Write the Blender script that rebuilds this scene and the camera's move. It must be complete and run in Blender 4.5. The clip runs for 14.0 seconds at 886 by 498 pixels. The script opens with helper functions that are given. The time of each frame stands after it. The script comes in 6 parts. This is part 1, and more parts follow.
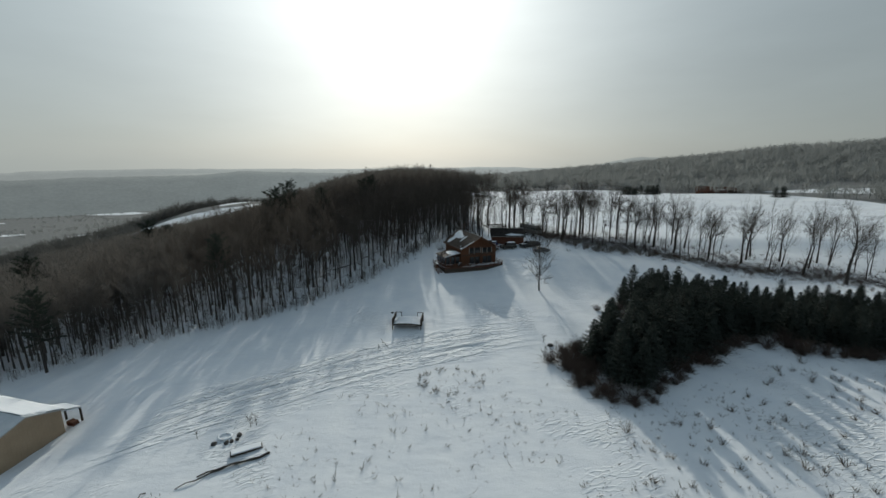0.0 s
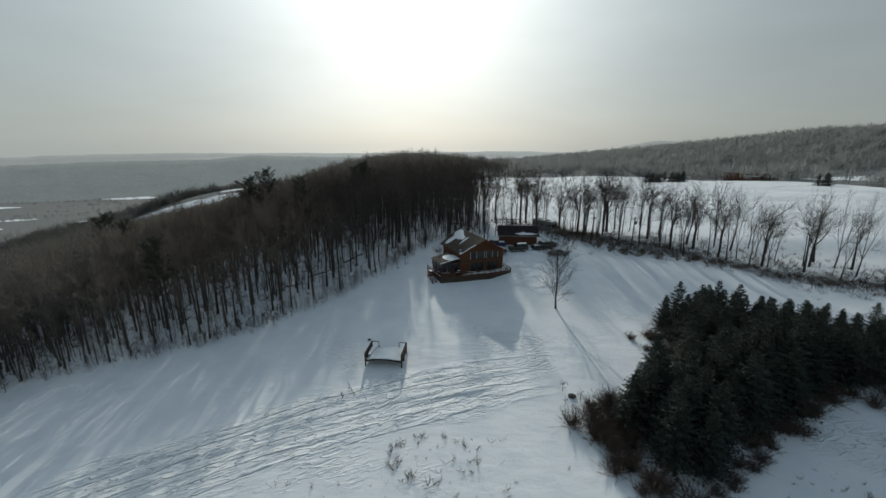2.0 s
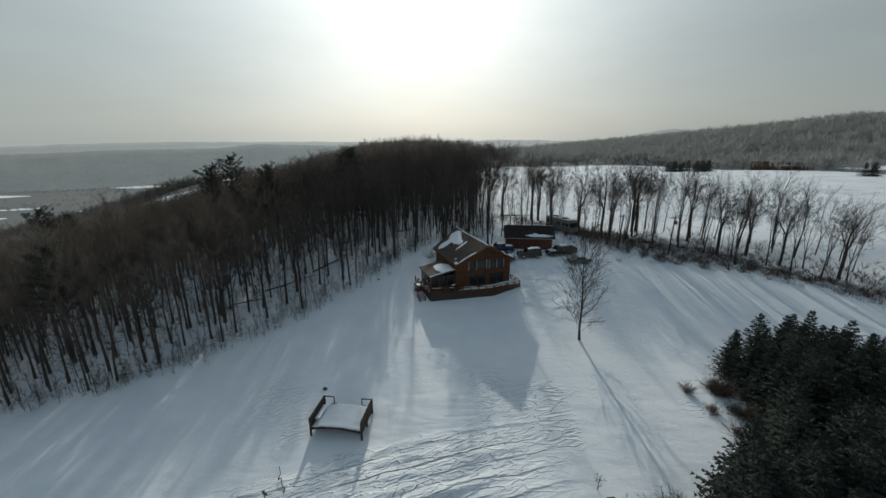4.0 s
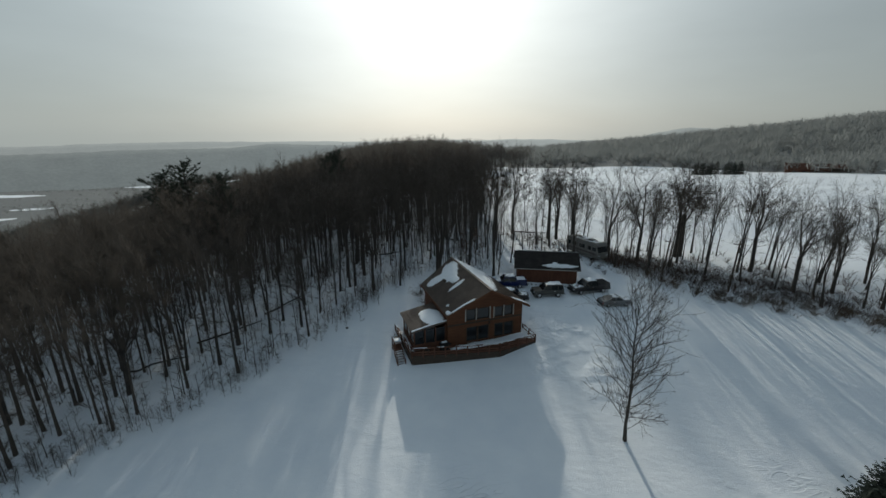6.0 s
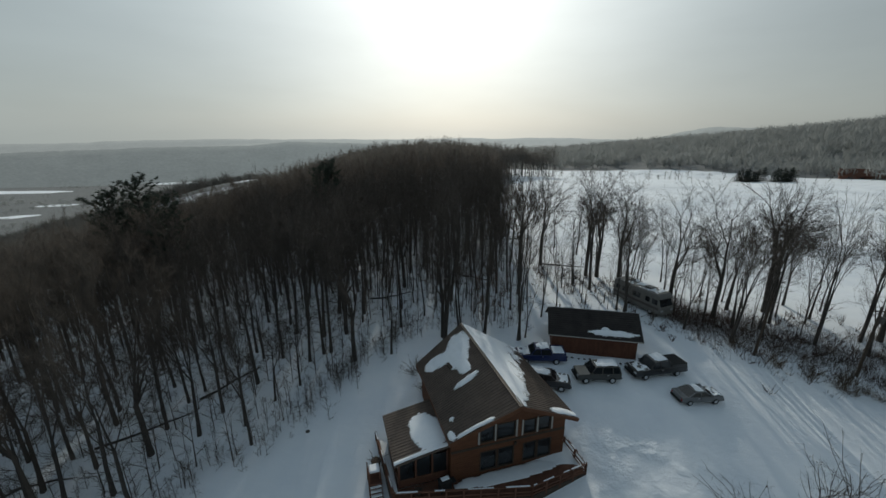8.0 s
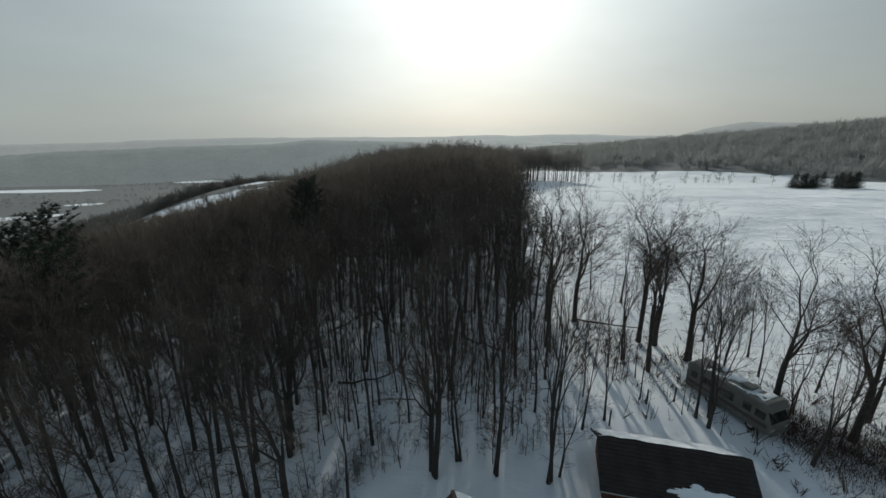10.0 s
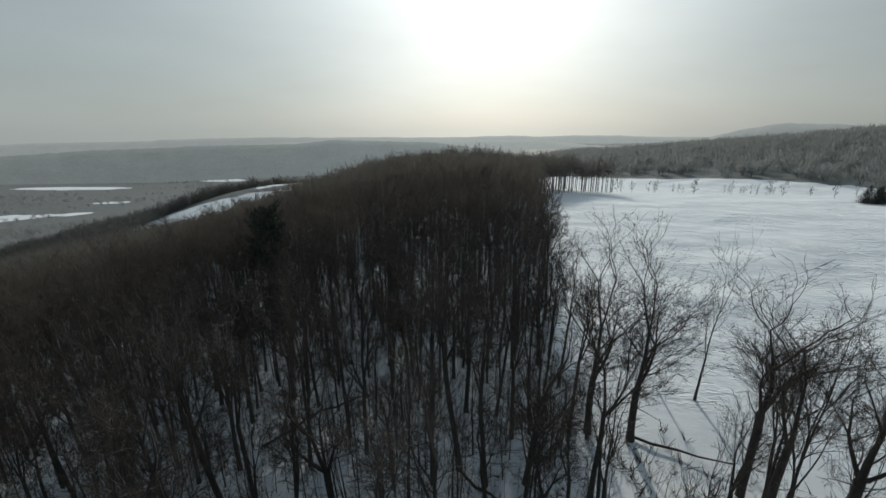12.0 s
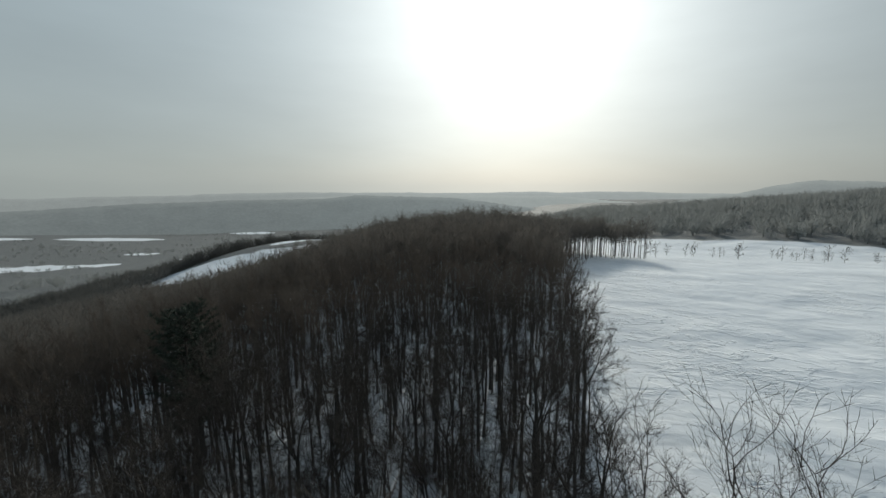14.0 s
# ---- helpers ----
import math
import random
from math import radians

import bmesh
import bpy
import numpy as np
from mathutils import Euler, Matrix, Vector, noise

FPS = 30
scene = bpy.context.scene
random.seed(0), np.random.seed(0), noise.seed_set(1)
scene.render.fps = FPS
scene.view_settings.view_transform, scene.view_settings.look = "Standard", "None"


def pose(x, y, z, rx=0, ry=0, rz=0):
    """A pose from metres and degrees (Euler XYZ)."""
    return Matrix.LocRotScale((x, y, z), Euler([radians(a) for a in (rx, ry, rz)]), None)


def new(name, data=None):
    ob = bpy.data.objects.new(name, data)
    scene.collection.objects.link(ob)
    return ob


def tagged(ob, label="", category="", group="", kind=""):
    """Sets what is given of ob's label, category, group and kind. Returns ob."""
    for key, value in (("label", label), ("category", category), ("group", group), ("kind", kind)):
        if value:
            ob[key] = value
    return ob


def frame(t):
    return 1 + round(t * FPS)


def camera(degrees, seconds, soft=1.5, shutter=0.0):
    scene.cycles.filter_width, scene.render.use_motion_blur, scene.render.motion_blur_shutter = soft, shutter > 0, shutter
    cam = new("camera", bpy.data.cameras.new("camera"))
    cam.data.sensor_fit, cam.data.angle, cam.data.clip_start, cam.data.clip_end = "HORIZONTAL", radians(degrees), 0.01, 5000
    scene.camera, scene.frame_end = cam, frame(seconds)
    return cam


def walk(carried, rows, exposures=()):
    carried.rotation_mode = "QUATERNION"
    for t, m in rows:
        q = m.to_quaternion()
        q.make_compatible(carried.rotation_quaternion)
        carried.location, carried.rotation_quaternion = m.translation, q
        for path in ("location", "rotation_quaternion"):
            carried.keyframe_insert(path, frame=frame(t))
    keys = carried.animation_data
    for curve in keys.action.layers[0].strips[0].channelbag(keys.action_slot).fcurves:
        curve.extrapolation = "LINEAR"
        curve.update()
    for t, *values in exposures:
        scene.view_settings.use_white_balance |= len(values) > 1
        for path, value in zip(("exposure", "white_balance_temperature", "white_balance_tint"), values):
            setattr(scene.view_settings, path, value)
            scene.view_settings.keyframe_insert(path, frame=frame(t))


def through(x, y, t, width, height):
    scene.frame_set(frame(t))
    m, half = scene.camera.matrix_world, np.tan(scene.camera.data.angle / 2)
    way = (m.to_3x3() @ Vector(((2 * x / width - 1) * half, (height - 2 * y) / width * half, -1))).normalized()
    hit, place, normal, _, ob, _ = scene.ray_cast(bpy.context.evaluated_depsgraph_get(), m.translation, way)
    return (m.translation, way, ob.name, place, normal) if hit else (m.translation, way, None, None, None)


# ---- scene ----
cam = camera(96.2, 14.0)
METRES, EYE, TILT, LEAN, TURN = 126.0, 27.0, -12.3, 0.0, 0.0
ROWS = [
    (0.0, 0.0, 0.0, 0.0, 0.0, 0.0, 0.0),
    (0.5, 0.0053, 0.0339, 0.0076, 0.51, -0.16, -0.13),
    (1.0, 0.0123, 0.0671, 0.0175, 0.93, -0.6, -0.29),
    (1.5, 0.0197, 0.103, 0.0254, 1.31, -1.31, -0.32),
    (2.0, 0.0251, 0.1367, 0.0315, 1.63, -2.18, -0.33),
    (2.5, 0.0297, 0.1725, 0.0341, 1.88, -2.95, -0.44),
    (3.0, 0.0342, 0.2069, 0.0382, 2.16, -3.6, -0.48),
    (5.5, 0.0551, 0.3804, 0.0724, 3.94, -3.76, -0.71),
    (6.0, 0.0574, 0.4146, 0.0827, 4.37, -3.8, -0.78),
    (6.5, 0.0573, 0.4493, 0.0933, 4.99, -3.84, -0.89),
    (7.0, 0.0562, 0.483, 0.1049, 5.54, -3.92, -1.07),
    (9.5, 0.0535, 0.6507, 0.1595, 8.94, -4.45, -1.74),
    (10.0, 0.0541, 0.6863, 0.1728, 9.57, -4.57, -1.7),
    (10.5, 0.0517, 0.72, 0.1839, 10.32, -4.6, -1.97),
    (11.0, 0.0508, 0.7568, 0.1962, 11.16, -4.71, -2.15),
    (11.5, 0.0508, 0.7921, 0.2069, 11.83, -4.7, -2.3),
    (12.0, 0.0494, 0.8283, 0.2173, 12.55, -4.65, -2.52),
    (12.5, 0.049, 0.8617, 0.2263, 13.29, -4.17, -2.71),
    (13.0, 0.0492, 0.8957, 0.2365, 14.17, -1.78, -2.98),
    (13.5, 0.0468, 0.9265, 0.247, 14.66, 0.43, -3.03),
    (14.0, 0.0438, 0.9585, 0.259, 15.66, 2.82, -3.32),
]
walk(cam, [(t, pose(0, 0, EYE, TILT, LEAN, TURN) @ pose(METRES * x, METRES * y, METRES * z, 90 + pitch, roll, yaw)) for t, x, y, z, yaw, pitch, roll in ROWS])

# ---- world, sun ----
SUN_AZ, SUN_EL = 5.5, 24.5          # degrees to the left of straight ahead, and up
sun_dir = Vector((-math.sin(radians(SUN_AZ)) * math.cos(radians(SUN_EL)),
                  math.cos(radians(SUN_AZ)) * math.cos(radians(SUN_EL)), math.sin(radians(SUN_EL))))


def build_world():
    """Thin high cloud round a low winter sun: a Nishita sky seen through a bright veil."""
    w = bpy.data.worlds.new("winter_sky")
    scene.world = w
    w.use_nodes = True
    nt = w.node_tree
    nt.nodes.clear()
    N, L = nt.nodes.new, nt.links.new

    def math_node(op, a, b=None, clamp=False):
        n = N("ShaderNodeMath")
        n.operation, n.use_clamp = op, clamp
        for i, v in enumerate((a, b)):
            if v is None:
                continue
            if isinstance(v, (int, float)):
                n.inputs[i].default_value = v
            else:
                L(v, n.inputs[i])
        return n.outputs[0]

    out, bg = N("ShaderNodeOutputWorld"), N("ShaderNodeBackground")
    sky = N("ShaderNodeTexSky")
    sky.sky_type, sky.sun_disc = "NISHITA", False
    sky.sun_elevation, sky.sun_rotation = radians(SUN_EL), radians(-SUN_AZ)
    sky.air_density, sky.dust_density, sky.altitude = 1.0, 3.0, 500
    skyc = N("ShaderNodeVectorMath")
    skyc.operation = "SCALE"
    L(sky.outputs[0], skyc.inputs[0])
    skyc.inputs["Scale"].default_value = 0.008
    tc, nrm, dot, sep = N("ShaderNodeTexCoord"), N("ShaderNodeVectorMath"), N("ShaderNodeVectorMath"), N("ShaderNodeSeparateXYZ")
    nrm.operation, dot.operation = "NORMALIZE", "DOT_PRODUCT"
    L(tc.outputs["Generated"], nrm.inputs[0])
    L(nrm.outputs[0], dot.inputs[0])
    dot.inputs[1].default_value = sun_dir
    L(nrm.outputs[0], sep.inputs[0])
    c = math_node("MAXIMUM", dot.outputs["Value"], 0.0)
    wide = math_node("MULTIPLY", math_node("POWER", c, 2.0), 0.13)
    mid = math_node("MULTIPLY", math_node("POWER", c, 12.0), 0.69)
    core = math_node("MULTIPLY", math_node("POWER", c, 80.0), 0.3)
    glow = math_node("ADD", math_node("ADD", wide, mid), core)
    # streaks of cloud
    mp, cl = N("ShaderNodeMapping"), N("ShaderNodeTexNoise")
    L(nrm.outputs[0], mp.inputs[0])
    mp.inputs["Scale"].default_value = (1.0, 1.0, 4.0)
    L(mp.outputs[0], cl.inputs["Vector"])
    cl.inputs["Scale"].default_value, cl.inputs["Detail"].default_value, cl.inputs["Roughness"].default_value = 2.2, 5.0, 0.55
    cloud = math_node("ADD", math_node("MULTIPLY", cl.outputs[0], 0.28), 0.86)
    # the veil thickens slowly towards one side
    cloud = math_node("SUBTRACT", cloud, math_node("MULTIPLY", sep.outputs["X"], 0.13))
    # veil: cool grey overhead, warmer and paler at the horizon
    ramp = N("ShaderNodeValToRGB")
    L(sep.outputs["Z"], ramp.inputs[0])
    cr = ramp.color_ramp
    cr.elements[0].position, cr.elements[0].color = 0.0, (0.250, 0.284, 0.278, 1)
    cr.elements[1].position, cr.elements[1].color = 1.0, (0.092, 0.145, 0.200, 1)
    e = cr.elements.new(0.35)
    e.color = (0.235, 0.295, 0.32, 1)
    vg, add, add2, mul = N("ShaderNodeMixRGB"), N("ShaderNodeMixRGB"), N("ShaderNodeMixRGB"), N("ShaderNodeMixRGB")
    vg.blend_type, vg.inputs[0].default_value = "MULTIPLY", 1.0
    vg.inputs[1].default_value = (0.945, 1.0, 0.975, 1)
    L(glow, vg.inputs[2])
    add.blend_type, add.inputs[0].default_value = "ADD", 1.0
    L(ramp.outputs[0], add.inputs[1])
    L(vg.outputs[0], add.inputs[2])
    mul.blend_type, mul.inputs[0].default_value = "MULTIPLY", 1.0
    L(add.outputs[0], mul.inputs[1])
    L(cloud, mul.inputs[2])
    add2.blend_type, add2.inputs[0].default_value = "ADD", 1.0
    L(mul.outputs[0], add2.inputs[1])
    L(skyc.outputs[0], add2.inputs[2])
    L(add2.outputs[0], bg.inputs[0])
    bg.inputs[1].default_value = 1.0
    L(bg.outputs[0], out.inputs[0])


build_world()
sun = new("sun", bpy.data.lights.new("sun", "SUN"))
sun.data.energy, sun.data.angle, sun.data.color = 2.08, radians(0.8), (1.0, 0.975, 0.86)
sun.rotation_euler = (-sun_dir).to_track_quat("-Z", "Y").to_euler()


# ---- materials ----
def material(name, rough=0.8, metal=0.0, spec=0.3):
    m = bpy.data.materials.new(name)
    m.use_nodes = True
    b = m.node_tree.nodes["Principled BSDF"]
    b.inputs["Roughness"].default_value, b.inputs["Metallic"].default_value = rough, metal
    b.inputs["Specular IOR Level"].default_value = spec
    return m, m.node_tree, b


def coords(nt, scale=(1, 1, 1), kind="Object"):
    tc, mp = nt.nodes.new("ShaderNodeTexCoord"), nt.nodes.new("ShaderNodeMapping")
    nt.links.new(tc.outputs[kind], mp.inputs[0])
    mp.inputs["Scale"].default_value = scale
    return mp.outputs[0]


def noise_node(nt, vec, scale, detail=4.0, rough=0.55):
    n = nt.nodes.new("ShaderNodeTexNoise")
    nt.links.new(vec, n.inputs["Vector"])
    n.inputs["Scale"].default_value, n.inputs["Detail"].default_value, n.inputs["Roughness"].default_value = scale, detail, rough
    return n.outputs[0]


def ramp_node(nt, fac, stops):
    r = nt.nodes.new("ShaderNodeValToRGB")
    nt.links.new(fac, r.inputs[0])
    el = r.color_ramp.elements
    while len(el) < len(stops):
        el.new(0.5)
    for e, (p, c) in zip(el, stops):
        e.position, e.color = p, (*c, 1) if len(c) == 3 else c
    return r.outputs[0]


def mix_node(nt, fac, a, b, kind="MIX"):
    m = nt.nodes.new("ShaderNodeMixRGB")
    m.blend_type = kind
    for i, v in enumerate((fac, a, b)):
        if isinstance(v, (int, float)):
            m.inputs[i].default_value = v
        elif isinstance(v, tuple):
            m.inputs[i].default_value = (*v, 1)
        else:
            nt.links.new(v, m.inputs[i])
    return m.outputs[0]


def bump_node(nt, b, height, strength, dist):
    n = nt.nodes.new("ShaderNodeBump")
    nt.links.new(height, n.inputs["Height"])
    n.inputs["Strength"].default_value, n.inputs["Distance"].default_value = strength, dist
    nt.links.new(n.outputs[0], b.inputs["Normal"])


def mottled(name, c1, c2, scale=3.0, rough=0.8, metal=0.0, spec=0.3, bump=0.2, dist=0.01, stretch=(1, 1, 1), fine=8.0):
    """Two tones mixed by a broad and a fine noise, with fine relief."""
    m, nt, b = material(name, rough, metal, spec)
    v = coords(nt, stretch)
    n1, n2 = noise_node(nt, v, scale), noise_node(nt, v, scale * fine, 5.0, 0.65)
    f = mix_node(nt, 0.45, n1, n2)
    nt.links.new(ramp_node(nt, f, [(0.33, c1), (0.67, c2)]), b.inputs["Base Color"])
    if bump:
        bump_node(nt, b, n2, bump, dist)
    return m


FAR_FIELDS = ((-1480, 1130, 170, 85, 20, 1.6), (-1790, 930, 130, 80, 30, 1.6), (-1350, 1640, 110, 60, 0, 1.4), (-830, 565, 95, 45, 25, 4.2), (-880, 780, 40, 26, 0, 2.0),
              (-755, 618, 30, 22, 0, 2.0), (-214, 438, 13, 37, -19, 0.9), (292, 292, 46, 20, -44, 1.2), (-640, 700, 36, 18, 30, 2.2))


def make_snow():
    m, nt, b = material("snow", 0.75, 0.0, 0.12)
    v = coords(nt)
    n1, n2 = noise_node(nt, v, 0.25, 5), noise_node(nt, v, 9.0, 6, 0.7)
    drift = noise_node(nt, coords(nt, (0.9, 1.7, 1)), 0.8, 5, 0.6)
    col = ramp_node(nt, n1, [(0.3, (0.76, 0.79, 0.83)), (0.7, (0.84, 0.86, 0.88))])
    # land cover far off: bare woods and hedges between the snowy fields
    cov = nt.nodes.new("ShaderNodeAttribute")
    cov.attribute_name = "woods"
    big = noise_node(nt, coords(nt, (1, 1, 0.0)), 0.012, 6, 0.62)
    grain = noise_node(nt, v, 0.35, 5, 0.75)
    wood = ramp_node(nt, grain, [(0.35, (0.15, 0.153, 0.15)), (0.7, (0.22, 0.223, 0.22))])
    s = nt.nodes.new("ShaderNodeMath")
    s.operation = "ADD"
    nt.links.new(cov.outputs["Fac"], s.inputs[0])
    nt.links.new(big, s.inputs[1])
    # a ramp takes nought to one: bring the sum into range
    half = nt.nodes.new("ShaderNodeMath")
    half.operation = "MULTIPLY"
    half.inputs[1].default_value = 0.5
    nt.links.new(s.outputs[0], half.inputs[0])
    fac = ramp_node(nt, half.outputs[0], [(0.485, (0, 0, 0)), (0.515, (1, 1, 1))])

    def calc(kind, p, q=None):
        n = nt.nodes.new("ShaderNodeMath")
        n.operation = kind
        for i, w in enumerate((p, q)):
            if isinstance(w, (int, float)):
                n.inputs[i].default_value = w
            elif w is not None:
                nt.links.new(w, n.inputs[i])
        return n.outputs[0]

    # snowy fields far off between the woods: middle, half width across and along, turn
    flat = noise_node(nt, coords(nt, (1, 1, 0)), 0.02, 4, 0.6)
    far_xy = nt.nodes.new("ShaderNodeSeparateXYZ")
    nt.links.new(v, far_xy.inputs[0])
    open_land = None
    for cx, cy, ra, rb, turn, ragged in FAR_FIELDS:
        dx, dy = calc("SUBTRACT", far_xy.outputs[0], cx), calc("SUBTRACT", far_xy.outputs[1], cy)
        c_, s_ = math.cos(radians(turn)), math.sin(radians(turn))
        p = calc("MULTIPLY", calc("ADD", calc("MULTIPLY", dx, c_), calc("MULTIPLY", dy, s_)), 1 / ra)
        q = calc("MULTIPLY", calc("SUBTRACT", calc("MULTIPLY", dy, c_), calc("MULTIPLY", dx, s_)), 1 / rb)
        one = calc("SUBTRACT", calc("SUBTRACT", 1.0, calc("ADD", calc("MULTIPLY", p, p), calc("MULTIPLY", q, q))), calc("MULTIPLY", calc("SUBTRACT", flat, 0.5), ragged))
        open_land = one if open_land is None else calc("MAXIMUM", open_land, one)
    cut = ramp_node(nt, open_land, [(0.0, (1, 1, 1)), (0.04, (0, 0, 0))])
    land = mix_node(nt, mix_node(nt, 1.0, fac, cut, "MULTIPLY"), col, wood)
    # dead grass showing through thin snow
    bank = nt.nodes.new("ShaderNodeAttribute")
    bank.attribute_name = "grass"
    blades = mix_node(nt, 0.5, noise_node(nt, v, 0.7, 3, 0.6), noise_node(nt, coords(nt, (1, 0.6, 1)), 3.5, 5, 0.75))
    thin = ramp_node(nt, calc("ADD", calc("MULTIPLY", bank.outputs["Fac"], 0.42), calc("SUBTRACT", blades, 0.42)), [(0.36, (0, 0, 0)), (0.5, (0.7, 0.7, 0.7))])
    nt.links.new(mix_node(nt, thin, land, ramp_node(nt, blades, [(0.35, (0.085, 0.068, 0.05)), (0.7, (0.17, 0.14, 0.105))])), b.inputs["Base Color"])

    # s: metres beyond the old wheel track across the field
    sep = nt.nodes.new("ShaderNodeSeparateXYZ")
    nt.links.new(coords(nt), sep.inputs[0])
    px, py = sep.outputs[0], sep.outputs[1]
    s = calc("SUBTRACT", calc("SUBTRACT", py, 64.9), calc("SUBTRACT", calc("MULTIPLY", px, 0.37), calc("MULTIPLY", calc("MULTIPLY", px, px), 0.003)))
    along = nt.nodes.new("ShaderNodeCombineXYZ")
    nt.links.new(px, along.inputs[0])
    nt.links.new(s, along.inputs[1])
    al = nt.nodes.new("ShaderNodeMapping")
    nt.links.new(along.outputs[0], al.inputs[0])
    al.inputs["Scale"].default_value = (0.32, 1.15, 1)
    shift = calc("ADD", calc("MULTIPLY", s, 0.05), 0.6)
    br = nt.nodes.new("ShaderNodeValToRGB")
    nt.links.new(calc("ADD", shift, calc("MULTIPLY", calc("SUBTRACT", noise_node(nt, v, 0.16, 3), 0.5), 0.22)), br.inputs[0])
    el = br.color_ramp.elements
    while len(el) < 4:
        el.new(0.5)
    for e, (p, w) in zip(el, ((0.12, 0.0), (0.24, 1.0), (0.62, 1.0), (0.7, 0.0))):
        e.position, e.color = p, (w, w, w, 1)
    ends = ramp_node(nt, calc("MULTIPLY", calc("ADD", px, 50), 0.01), [(0.09, (0, 0, 0)), (0.18, (1, 1, 1)), (0.56, (1, 1, 1)), (0.66, (0, 0, 0))])
    band = mix_node(nt, 1.0, br.outputs[0], ends, "MULTIPLY")
    # long crisp ledges along the track, broken here and there
    wob = calc("MULTIPLY", noise_node(nt, al.outputs[0], 0.35, 4, 0.6), 1.5)
    saw = calc("FRACT", calc("ADD", calc("MULTIPLY", s, 0.56), wob))
    lines = mix_node(nt, 1.0, ramp_node(nt, saw, [(0.0, (0, 0, 0)), (0.13, (1, 1, 1)), (1.0, (0, 0, 0))]), ramp_node(nt, noise_node(nt, al.outputs[0], 0.42, 2), [(0.4, (0, 0, 0)), (0.52, (1, 1, 1))]), "MULTIPLY")
    # short scalloped ledges round them and in a few patches
    al2 = nt.nodes.new("ShaderNodeMapping")
    nt.links.new(along.outputs[0], al2.inputs[0])
    al2.inputs["Scale"].default_value = (0.62, 1.7, 1)
    scal = ramp_node(nt, noise_node(nt, al2.outputs[0], 0.95, 2, 0.4), [(0.46, (0, 0, 0)), (0.51, (0.9, 0.9, 0.9)), (0.74, (0.1, 0.1, 0.1))])
    patch = ramp_node(nt, noise_node(nt, v, 0.075, 3, 0.5), [(0.54, (0, 0, 0)), (0.66, (0.6, 0.6, 0.6))])
    near = ramp_node(nt, calc("MULTIPLY", py, 0.005), [(0.38, (1, 1, 1)), (0.43, (0.0, 0.0, 0.0)), (0.6, (0, 0, 0)), (0.75, (1, 1, 1))])
    patch = mix_node(nt, 1.0, patch, near, "MULTIPLY")
    # trampled and driven snow by the cars
    cx, cy = calc("MULTIPLY", calc("SUBTRACT", px, 19.5), 1 / 10), calc("MULTIPLY", calc("SUBTRACT", py, 98), 1 / 12)
    yard = calc("MAXIMUM", calc("SUBTRACT", 1.0, calc("ADD", calc("MULTIPLY", cx, cx), calc("MULTIPLY", cy, cy))), 0.0)
    churn = calc("MULTIPLY", calc("MULTIPLY", yard, ramp_node(nt, noise_node(nt, v, 0.22, 2), [(0.42, (0, 0, 0)), (0.62, (1, 1, 1))])), noise_node(nt, v, 0.7, 4, 0.6))
    where = calc("MAXIMUM", calc("MULTIPLY", band, 0.6), patch)
    led = calc("ADD", calc("MULTIPLY", lines, band), calc("MULTIPLY", scal, where))
    soft = calc("ADD", calc("ADD", calc("MULTIPLY", drift, 0.25), calc("MULTIPLY", n2, 0.1)), calc("MULTIPLY", churn, 2.2))
    # long swells and wind crust on the far field
    far = ramp_node(nt, calc("MULTIPLY", py, 0.005), [(0.68, (0, 0, 0)), (0.8, (1, 1, 1))])
    crust = ramp_node(nt, noise_node(nt, coords(nt, (0.5, 1.0, 1)), 0.4, 4, 0.55), [(0.5, (0, 0, 0)), (0.56, (1, 1, 1)), (0.8, (0.2, 0.2, 0.2))])
    some = ramp_node(nt, noise_node(nt, v, 0.028, 3, 0.5), [(0.42, (0.12, 0.12, 0.12)), (0.6, (1, 1, 1))])
    swell = calc("ADD", calc("MULTIPLY", noise_node(nt, coords(nt, (0.9, 1.05, 1)), 0.06, 4, 0.45), 14.0), calc("MULTIPLY", calc("MULTIPLY", crust, some), 0.85))
    soft = calc("ADD", soft, calc("MULTIPLY", far, swell))
    bump_node(nt, b, calc("ADD", soft, calc("MULTIPLY", led, 1.15)), 1.0, 0.24)
    return m


SNOW = make_snow()
SNOW_CAP = mottled("snow_cap", (0.78, 0.81, 0.85), (0.86, 0.88, 0.9), 1.2, 0.6, bump=0.3, dist=0.04)
BARK = mottled("bark", (0.034, 0.030, 0.027), (0.085, 0.074, 0.066), 2.0, 0.95, stretch=(4, 4, 1), bump=0.6, dist=0.03)
BARK.node_tree.nodes["Principled BSDF"].inputs["Roughness"].default_value = 0.9
TWIG = mottled("twig", (0.054, 0.045, 0.038), (0.118, 0.099, 0.085), 0.12, 0.85, spec=0.25, bump=0)
TWIG_RED = mottled("brush_twig", (0.060, 0.043, 0.036), (0.12, 0.088, 0.072), 0.8, 0.8, bump=0)
LEAF = mottled("rusty_leaf", (0.11, 0.05, 0.025), (0.22, 0.10, 0.05), 2.0, 0.9, bump=0)
WEED = mottled("dry_weed", (0.075, 0.058, 0.043), (0.16, 0.125, 0.09), 1.0, 0.95, bump=0)
NEEDLE = mottled("needles", (0.024, 0.032, 0.027), (0.052, 0.064, 0.050), 0.7, 0.9, bump=0)
NEEDLE_PINE = mottled("pine_needles", (0.035, 0.046, 0.036), (0.07, 0.085, 0.062), 0.7, 0.9, bump=0)
SIDING = mottled("cedar_siding", (0.078, 0.032, 0.016), (0.15, 0.062, 0.030), 0.9, 0.75, stretch=(1, 1, 6), bump=0.3, dist=0.02)
